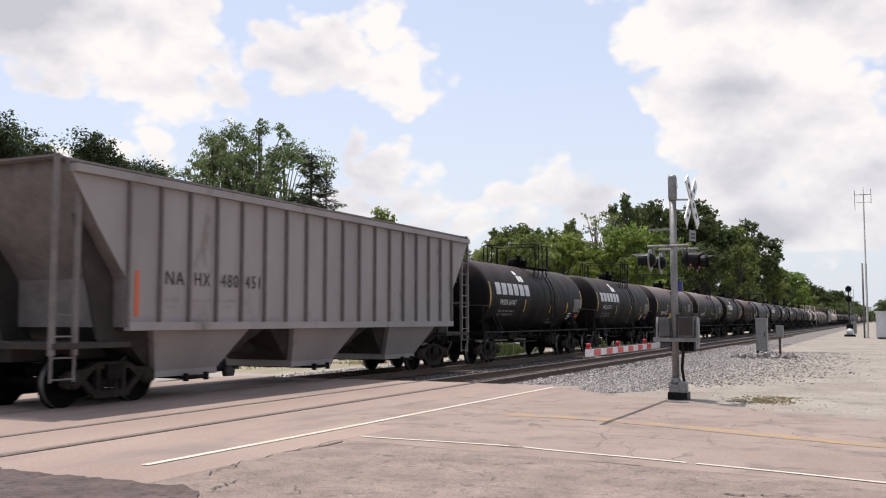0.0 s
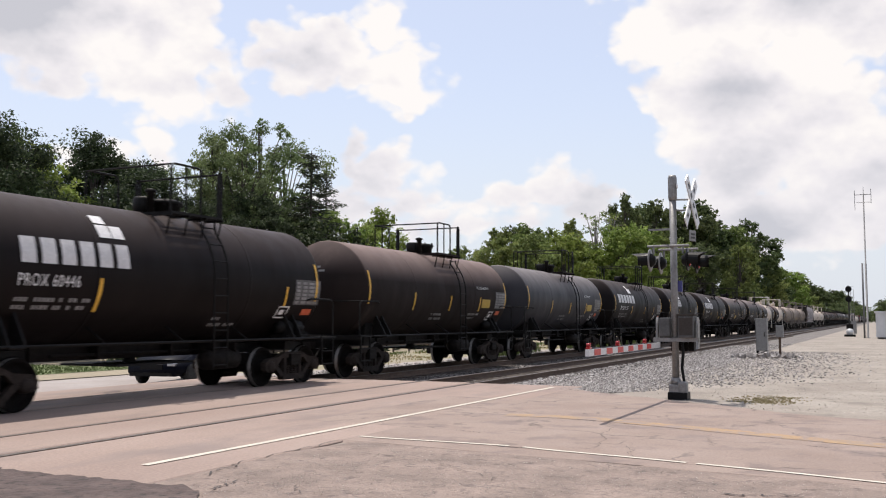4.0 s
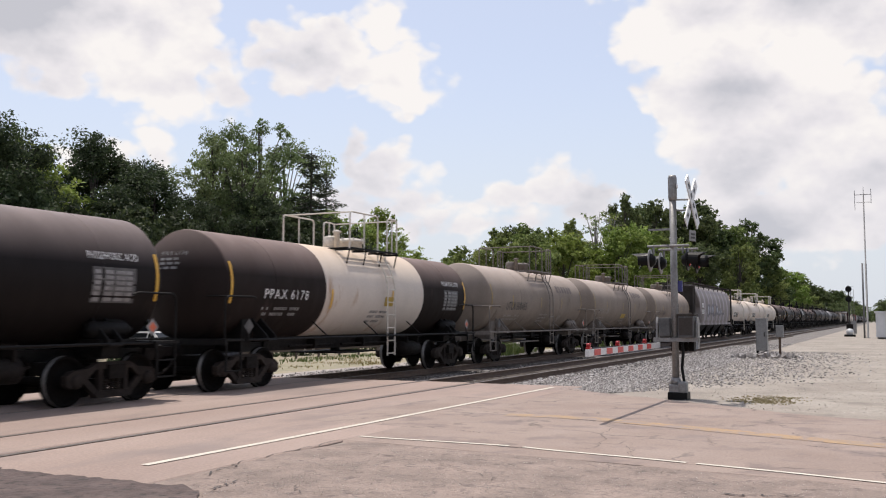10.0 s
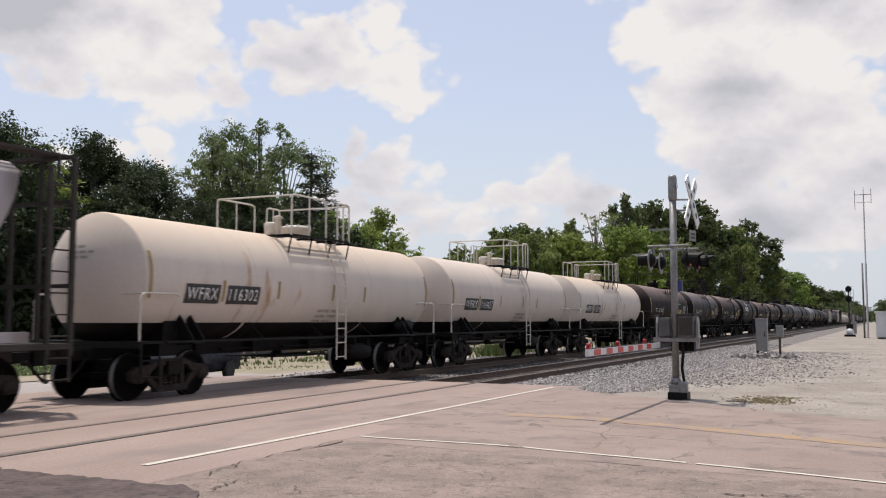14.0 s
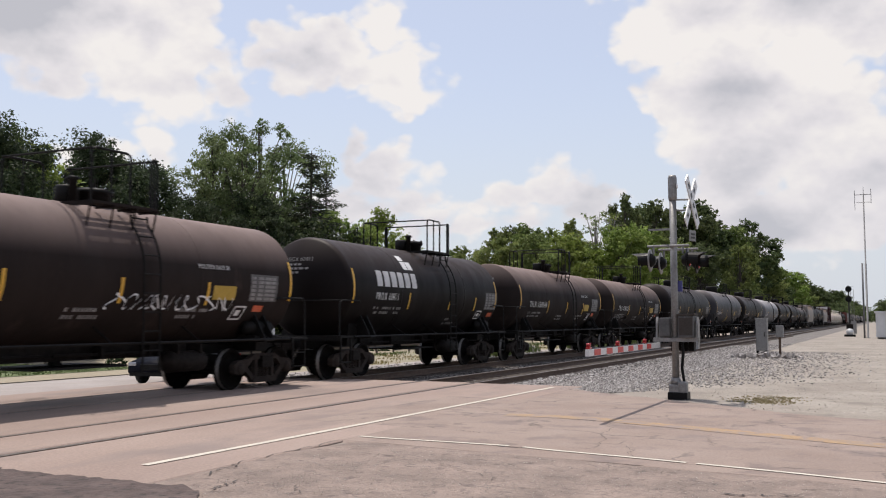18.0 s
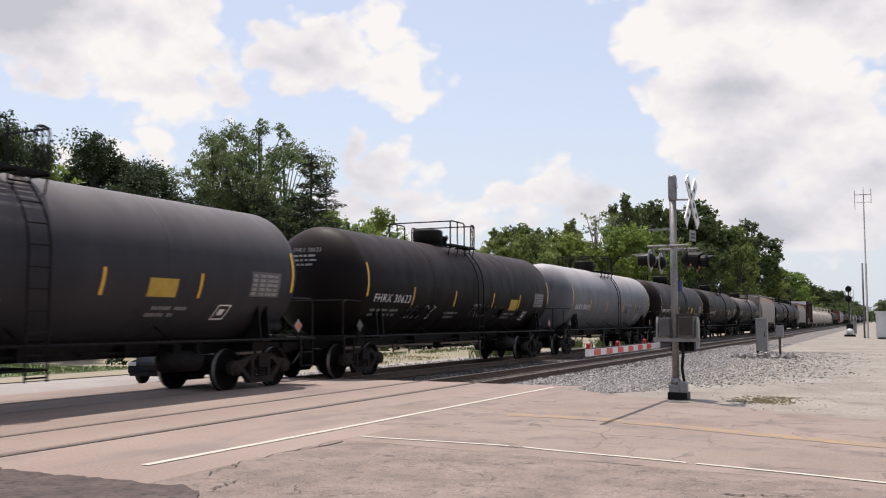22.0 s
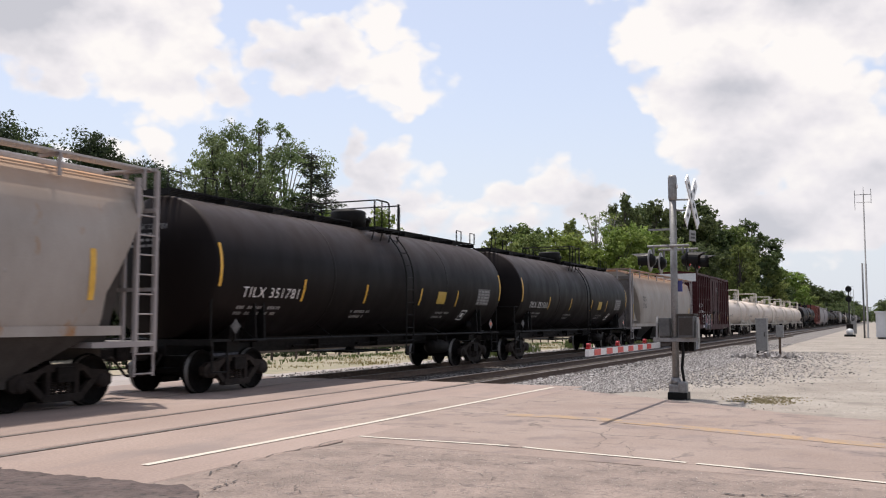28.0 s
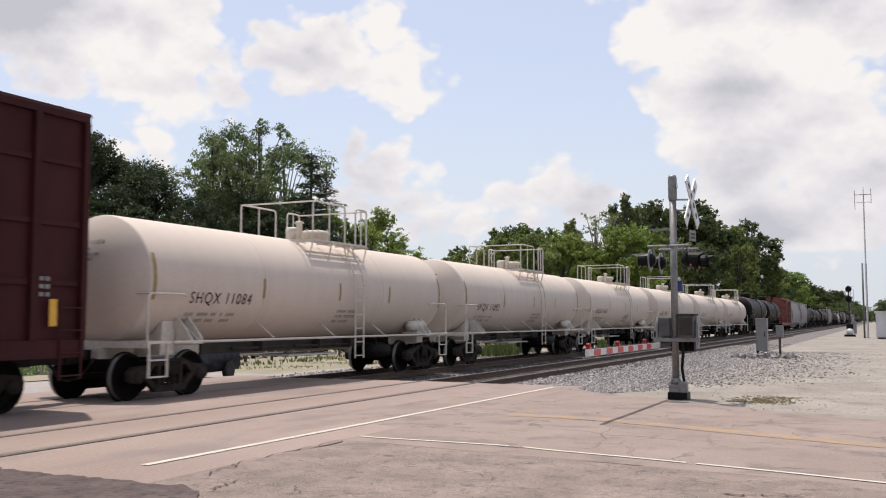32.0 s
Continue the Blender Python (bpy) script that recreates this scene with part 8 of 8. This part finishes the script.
road_car("sedan", "dark blue sedan waiting on the lane behind the tracks", "blue_car", Matrix.Translation((-21.2, 25.0, FAR_Z + 0.012)) @ pose(0, 0, 0, 0, 0, 11))
road_car("parked_suv", "dark blue car parked behind the grass", "blue_car", Matrix.Translation((-31, 61, FAR_Z)) @ pose(0, 0, 0, 0, 0, 70), "suv")
road_car("parked_car", "pale car parked beyond the dry grass", "white_car", Matrix.Translation((-34, 70, FAR_Z)) @ pose(0, 0, 0, 0, 0, 60))
road_car("parked_car", "pale car parked beyond the dry grass", "white_car", Matrix.Translation((-36, 40, FAR_Z)) @ pose(0, 0, 0, 0, 0, 80))
road_car("parked_suv", "black van parked beyond the lawn", "dark_car", Matrix.Translation((-41, 44, FAR_Z)) @ pose(0, 0, 0, 0, 0, 85), "suv")


def sheds():
    for (x, y, w, d, h, wall, lab) in ((-46, 30, 10, 6, 2.6, "shed", "low dark shed behind the lawn"), (-44, 52, 12, 6, 2.8, "pale_wall", "low pale building under the trees"), (-40, 88, 14, 6, 2.8, "pale_wall", "long low building beyond the dry grass")):
        s = thing("shed", lab, "shed", (x, y, FAR_Z))
        bm = bmesh.new()
        box(bm, -d / 2, d / 2, -w / 2, w / 2, 0, h)
        part("wall", bm, wall, s)
        bm = bmesh.new()
        prism(bm, [(-d / 2 - 0.3, h), (d / 2 + 0.3, h), (0, h + 1.2)], -w / 2 - 0.3, w / 2 + 0.3, "y")
        part("roof", bm, "shed", s)
        for k in range(3):
            yy = -w / 3 + k * w / 3
            bm = bmesh.new()
            box(bm, d / 2 - 0.02, d / 2 + 0.03, yy - 0.6, yy + 0.6, 0.9, 1.9)
            wn = part("window", bm, "glass", s)
            bm = bmesh.new()
            for q in (-0.63, 0.63):
                box(bm, d / 2, d / 2 + 0.06, yy + q - 0.04, yy + q + 0.04, 0.86, 1.94)
            for q in (0.86, 1.9):
                box(bm, d / 2, d / 2 + 0.06, yy - 0.6, yy + 0.6, q, q + 0.05)
            part("frame", bm, "pale_wall", wn)
    f = thing("rail_fence", "dark post-and-rail fence behind the lawn", "fence", (-28.3, 31, FAR_Z))
    for i in range(30):
        bm = bmesh.new()
        box(bm, -0.05, 0.05, i * 2.2 - 0.05, i * 2.2 + 0.05, 0, 1.1)
        part("post", bm, "tie", f)
    for z in (0.45, 0.95):
        bm = bmesh.new()
        box(bm, 0.05, 0.09, 0, 64, z - 0.06, z + 0.06)
        part("rail", bm, "tie", f)


sheds()


# ---- trees ----
def leafy(rng, lobes, n, size, flat=0.7):
    """Leaf sprays in ragged clusters that fill several uneven lobes."""
    gen = np.random.default_rng(rng.randrange(1 << 30))
    tot = sum(l[3] ** 2 for l in lobes)
    V = []
    for cx, cy, cz, r in lobes:
        share = n * r * r / tot
        m = max(5, int(share / 22))
        # cluster centres, denser towards the skin
        d = gen.normal(size=(m, 3))
        d /= np.linalg.norm(d, axis=1, keepdims=True)
        c = d * (r * gen.random((m, 1)) ** 0.42 * gen.uniform(0.75, 1.12, (m, 1)))
        c[:, 2] = c[:, 2] * (flat * 0.6 + 0.4)
        k = max(4, int(share / m))
        spread = r * gen.uniform(0.10, 0.2, (m, 1, 1))
        p = (c[:, None, :] + gen.normal(size=(m, k, 3)) * spread * np.array((1.0, 1.0, 0.75))).reshape(-1, 3)
        out = np.repeat(d, k, axis=0)
        nrm = out * 0.5 + gen.normal(size=p.shape) * 0.7 + np.array((0, 0, 0.35))
        nrm /= np.linalg.norm(nrm, axis=1, keepdims=True)
        a = np.cross(nrm, gen.normal(size=p.shape))
        a /= np.linalg.norm(a, axis=1, keepdims=True)
        b = np.cross(nrm, a)
        s = size * gen.uniform(0.55, 1.3, (len(p), 1))
        p = p + np.array((cx, cy, cz))
        V.append(np.stack((p - a * s, p + b * s * 0.6 + nrm * s * 0.15, p + a * s * 1.05, p - b * s * 0.6 + nrm * s * 0.15), axis=1).reshape(-1, 3))
    V = np.concatenate(V)
    return V.tolist(), [(i, i + 1, i + 2, i + 3) for i in range(0, len(V), 4)]


def make_tree(name, label, seed, h, w, material, n, size, lobes_n=30, crown_low=0.25, flat=0.7, wood="bark"):
    rng = random.Random(seed)
    t = thing(name, label, "tree")
    lobes = []
    for i in range(lobes_n):
        a = rng.uniform(0, 6.28)
        z = h * (crown_low + (0.93 - crown_low) * (i + rng.random()) / lobes_n)
        f = math.sin(math.pi * min(1, max(0.05, (z / h - crown_low + 0.12) / (1.12 - crown_low)))) ** 0.7
        rad = w * f * rng.uniform(0.25, 0.85)
        lobes.append((rad * math.cos(a), rad * math.sin(a), z, w * rng.uniform(0.17, 0.36) * (30 / lobes_n) ** 0.6))
    bm = bmesh.new()
    tube(bm, [(0, 0, -0.2), (0.05 * w, 0, h * 0.25), (-0.03 * w, 0.04 * w, h * 0.55), (0.02 * w, 0, h * 0.9)], [h * 0.022, h * 0.017, h * 0.011, h * 0.003], 8)
    part("trunk", bm, wood, t)
    bm = bmesh.new()
    for cx, cy, cz, r in lobes:
        z0 = cz * rng.uniform(0.5, 0.75)
        b = 0.36 + 0.12 * (wood == "pale_bark")
        tube(bm, [(0, 0, z0), (cx * 0.5, cy * 0.5, z0 + (cz - z0) * 0.6), (cx, cy, cz), (cx * 1.15 + rng.uniform(-0.3, 0.3), cy * 1.15, cz + r * 0.6)], [h * 0.01 * b, h * 0.007 * b, h * 0.004 * b, h * 0.0014 * b], 5)
        for _ in range(3):
            d = Vector((rng.gauss(0, 1), rng.gauss(0, 1), rng.gauss(0.4, 0.7))).normalized() * r * 0.9
            tube(bm, [(cx, cy, cz), (cx + d.x, cy + d.y, cz + d.z)], [h * 0.0026 * b, h * 0.001 * b], 4)
    part("branching", bm, wood, t)
    V, F = leafy(rng, lobes, n, size, flat)
    me = bpy.data.meshes.new("crown")
    me.from_pydata(V, [], F)
    me.materials.append(M[material])
    put("crown", me, t)
    return t


def make_conifer(seed, h, w):
    rng = random.Random(seed)
    t = thing("spruce", "dark ragged spruce with drooping boughs", "tree")
    bm = bmesh.new()
    tube(bm, [(0, 0, -0.2), (0, 0, h * 0.98)], [h * 0.014, 0.02], 8)
    part("trunk", bm, "bark", t)
    V, F = [], []
    bm = bmesh.new()
    for i in range(70):
        z = h * (0.12 + 0.86 * (i / 70))
        r = w * (1.0 - (z / h)) ** 0.8 * rng.uniform(0.7, 1.15)
        a = i * 2.4
        e = Vector((math.cos(a) * r, math.sin(a) * r, z - 0.12 * r + rng.uniform(-0.2, 0.3)))
        tube(bm, [(0, 0, z), tuple(e)], [0.05, 0.012], 4)
        for _ in range(int(26 + 30 * r)):
            q = rng.random() ** 0.6
            p = Vector((0, 0, z)).lerp(e, q) + Vector((rng.gauss(0, 0.16), rng.gauss(0, 0.16), rng.gauss(-0.06, 0.1)))
            d = Vector((math.cos(a) + rng.gauss(0, 0.5), math.sin(a) + rng.gauss(0, 0.5), rng.gauss(0.1, 0.3))).normalized()
            s = 0.22
            b = d.cross(Vector((rng.gauss(0, 1), rng.gauss(0, 1), 1))).normalized() * 0.05
            k = len(V)
            V += [tuple(p - b), tuple(p + b), tuple(p + d * s + b * 0.3), tuple(p + d * s - b * 0.3)]
            F.append((k, k + 1, k + 2, k + 3))
    part("bough_frame", bm, "bark", t)["kind"] = "stuff"
    me = bpy.data.meshes.new("needles")
    me.from_pydata(V, [], F)
    me.materials.append(M["needle"])
    put("needles", me, t)
    return t


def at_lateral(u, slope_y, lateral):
    """Foot and height of something that stands lateral metres left of the eye, fitted to the camera's view:
    u and slope_y are its offset in pixels left of and above the point where the rails meet, at focal length 1650."""
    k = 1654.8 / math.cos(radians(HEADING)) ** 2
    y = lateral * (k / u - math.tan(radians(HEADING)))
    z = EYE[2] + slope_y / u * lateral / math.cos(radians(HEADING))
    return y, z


def build_trees():
    kinds = {
        "dark": make_tree("broad_tree", "dark green broad-crowned tree", 1, 14, 5.2, "leaf_oak", 34000, 0.10, 40, 0.25, 0.6),
        "mid": make_tree("broad_tree", "green leafy tree with an open crown", 2, 15, 4.8, "leaf_airy", 20000, 0.095, 46, 0.25, 0.8),
        "tall": make_tree("tall_tree", "tall ragged tree with gaps in its crown", 3, 18, 4.8, "leaf_airy", 20000, 0.095, 50, 0.2, 0.8),
        "light": make_tree("young_tree", "bright green young tree", 4, 9, 3.4, "leaf_light", 18000, 0.095, 36, 0.1, 0.9),
        "dark2": make_tree("broad_tree", "dark green round-topped tree", 5, 14, 4.8, "leaf_oak", 32000, 0.10, 36, 0.15, 0.6),
        "bush": make_tree("bush", "dense round green bush under the trees", 6, 5, 3.2, "leaf_oak", 14000, 0.11, 34, 0.02),
        "spruce": make_conifer(7, 15, 3.6),
        "bare": make_tree("dead_tree", "thin half-dead tree with bare twigs", 8, 14, 3.2, "leaf_mid", 1100, 0.14, 26, 0.3, wood="pale_bark"),
        "f_dark": make_tree("broad_tree", "dark green tree beside the tracks", 11, 16, 6.0, "leaf_dark", 20000, 0.19, 50, 0.12, 0.8),
        "f_mid": make_tree("broad_tree", "green tree in the row beside the tracks", 12, 16, 5.2, "leaf_mid", 17000, 0.18, 46, 0.12, 1.0),
        "f_tall": make_tree("tall_tree", "tall uneven tree in the row beside the tracks", 13, 20, 5.4, "leaf_dark", 20000, 0.19, 56, 0.15, 0.9),
        "f_light": make_tree("young_tree", "bright green tree in the row beside the tracks", 14, 12, 5.0, "leaf_light", 15000, 0.18, 44, 0.08, 0.9),
    }
    size = {"dark": 14, "mid": 15, "tall": 18, "light": 9, "dark2": 14, "bush": 5, "spruce": 15, "bare": 14, "f_dark": 16, "f_mid": 16, "f_tall": 20, "f_light": 12}
    used = set()
    rng = random.Random(12)

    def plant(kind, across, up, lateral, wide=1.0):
        """A tree fitted to the camera's view: its top at pixel (across, up), standing lateral metres left."""
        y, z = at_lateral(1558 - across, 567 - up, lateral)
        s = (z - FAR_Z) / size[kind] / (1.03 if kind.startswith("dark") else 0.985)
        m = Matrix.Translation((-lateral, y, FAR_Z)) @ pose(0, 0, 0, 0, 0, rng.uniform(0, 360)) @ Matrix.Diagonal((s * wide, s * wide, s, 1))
        if kind not in used:
            used.add(kind)
            kinds[kind].matrix_basis = m
            return
        # a copy takes over the first one's scale, so divide it out
        s0 = kinds[kind].scale
        copy_thing(kinds[kind], m @ Matrix.Diagonal((1 / s0[0], 1 / s0[1], 1 / s0[2], 1)))
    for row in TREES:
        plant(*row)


# kind, pixel column and row of the top in the camera's view, lateral, width
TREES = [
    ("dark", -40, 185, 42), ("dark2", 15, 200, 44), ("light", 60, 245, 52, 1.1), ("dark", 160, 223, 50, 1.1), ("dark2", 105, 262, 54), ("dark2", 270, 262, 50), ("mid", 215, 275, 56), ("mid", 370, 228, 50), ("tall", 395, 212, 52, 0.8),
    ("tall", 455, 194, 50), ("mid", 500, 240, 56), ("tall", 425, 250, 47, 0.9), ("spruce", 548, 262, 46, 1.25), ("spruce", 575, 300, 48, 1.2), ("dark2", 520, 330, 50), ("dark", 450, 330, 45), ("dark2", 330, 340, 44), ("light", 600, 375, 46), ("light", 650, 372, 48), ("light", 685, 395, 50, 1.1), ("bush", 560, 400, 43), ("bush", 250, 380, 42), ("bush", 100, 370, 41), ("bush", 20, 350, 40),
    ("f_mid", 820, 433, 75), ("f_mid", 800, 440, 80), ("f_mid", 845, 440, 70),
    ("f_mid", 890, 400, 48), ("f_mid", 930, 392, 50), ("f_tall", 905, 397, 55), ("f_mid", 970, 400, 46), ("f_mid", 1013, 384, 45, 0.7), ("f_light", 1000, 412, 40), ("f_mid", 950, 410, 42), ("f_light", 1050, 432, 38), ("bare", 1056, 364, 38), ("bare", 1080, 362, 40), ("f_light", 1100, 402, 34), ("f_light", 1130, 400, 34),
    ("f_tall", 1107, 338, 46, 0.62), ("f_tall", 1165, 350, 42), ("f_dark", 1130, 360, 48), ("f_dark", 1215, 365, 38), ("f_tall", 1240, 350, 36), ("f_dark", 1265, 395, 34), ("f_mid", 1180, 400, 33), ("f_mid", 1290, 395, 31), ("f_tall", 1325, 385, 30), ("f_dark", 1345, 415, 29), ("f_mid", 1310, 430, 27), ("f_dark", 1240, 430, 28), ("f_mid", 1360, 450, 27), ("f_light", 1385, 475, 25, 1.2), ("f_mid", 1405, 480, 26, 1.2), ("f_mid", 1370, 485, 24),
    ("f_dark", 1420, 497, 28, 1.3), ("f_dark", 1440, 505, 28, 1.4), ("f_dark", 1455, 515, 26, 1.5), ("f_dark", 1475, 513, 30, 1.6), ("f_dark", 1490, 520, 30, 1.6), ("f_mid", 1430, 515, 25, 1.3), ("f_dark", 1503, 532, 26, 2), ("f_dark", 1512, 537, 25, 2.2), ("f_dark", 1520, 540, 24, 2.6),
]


def far_woods():
    """Woods along the horizon, as one mass of foliage."""
    rng = random.Random(31)
    lobes = []
    for i in range(110):
        x = rng.uniform(-34, -18)
        lobes.append((x, 560 + i * 14 + rng.uniform(-6, 6), rng.uniform(4, 13), rng.uniform(5, 8)))
    for i in range(60):
        lobes.append((rng.uniform(-14, 60), 1250 + rng.uniform(0, 200), rng.uniform(3, 12), rng.uniform(7, 11)))
    for i in range(70):
        lobes.append((4 + rng.uniform(0, 20) + i * 0.15, 150 + i * 6, rng.uniform(2, 8.5), rng.uniform(3, 5)))
    V, F = leafy(rng, lobes, 42000, 0.9)
    me = bpy.data.meshes.new("far_woods")
    me.from_pydata(V, [], F)
    me.materials.append(M["leaf_dark"])
    tagged(put("far_woods", me), "dark green woods on the horizon", "woods", kind="stuff")
    # dark hedge behind the fence
    lobes = []
    for i in range(120):
        lobes.append((-29.6 - rng.uniform(0, 1.2), 31.5 + i * 0.42 + rng.uniform(-0.3, 0.3), FAR_Z + rng.uniform(0.15, 0.75) * (0.55 + 0.45 * math.sin(i * 0.33)), rng.uniform(0.35, 0.6)))
    V, F = leafy(rng, lobes, 16000, 0.085, 0.9)
    me = bpy.data.meshes.new("hedge")
    me.from_pydata(V, [], F)
    me.materials.append(M["leaf_oak"])
    tagged(put("hedge", me), "low dark green hedge behind the fence", "hedge", kind="stuff")
    # trees where the road bends away
    lobes = []
    for i in range(60):
        q = rng.random()
        lobes.append((-0.2 + q * 14 + rng.gauss(0, 0.8), 415 + rng.uniform(-12, 12), rng.uniform(1, 10.2) * min(1.0, 0.62 + q * 1.2), rng.uniform(1.8, 3.2)))
    V, F = leafy(rng, lobes, 15000, 0.34)
    me = bpy.data.meshes.new("far_trees")
    me.from_pydata(V, [], F)
    me.materials.append(M["leaf_dark"])
    tagged(put("far_trees", me), "dark green trees at the far end of the lot", "trees", kind="stuff")
    # undergrowth and hedge along the far side of the tracks
    lobes = []
    for i in range(90):
        lobes.append((-rng.uniform(24, 27) - max(0, 60 - i) * 0.15, 75 + i * 5.2, rng.uniform(0.8, 4.5), rng.uniform(1.6, 2.8)))
    for i in range(46):
        lobes.append((-46 - rng.uniform(0, 6), 28 + i * 1.4, rng.uniform(0.5, 4), rng.uniform(1.6, 2.6)))
    V, F = leafy(rng, lobes, 42000, 0.3)
    me = bpy.data.meshes.new("undergrowth")
    me.from_pydata(V, [], F)
    me.materials.append(M["leaf_mid"])
    tagged(put("undergrowth", me), "tangled green undergrowth below the trees", "shrubs", kind="stuff")


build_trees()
far_woods()
build_stones()
build_grass()


# ---- movement ----
def travelled(t):
    """Metres the train has rolled after t seconds: steady at first, then slowing a little."""
    knots = ((0, 19.6), (18, 19.6), (24, 19.4), (30, 18.85), (32, 18.82))
    d = 0.0
    for (a, va), (b, vb) in zip(knots, knots[1:]):
        if t <= a:
            break
        e = min(t, b)
        ve = va + (vb - va) * (e - a) / (b - a)
        d += (va + ve) / 2 * (e - a)
    return d


def motions():
    steps = [i * 2.0 for i in range(17)]
    for car, middle in CARS:
        walk(car, [(t, pose(TRACK_FAR, middle - travelled(t), 0)) for t in steps])
    # every axle turns alike: one path, shared by all wheel sets
    first = WHEELSETS[0]
    turn = [(i / FPS, pose(0, 0, 0, math.degrees(travelled(i / FPS) / WHEEL_R) % 360)) for i in range(32 * FPS + 1)]
    walk(first, turn)
    act, slot = first.animation_data.action, first.animation_data.action_slot
    for w in WHEELSETS[1:]:
        w.rotation_mode = "QUATERNION"
        w.animation_data_create()
        w.animation_data.action = act
        w.animation_data.action_slot = slot


motions()
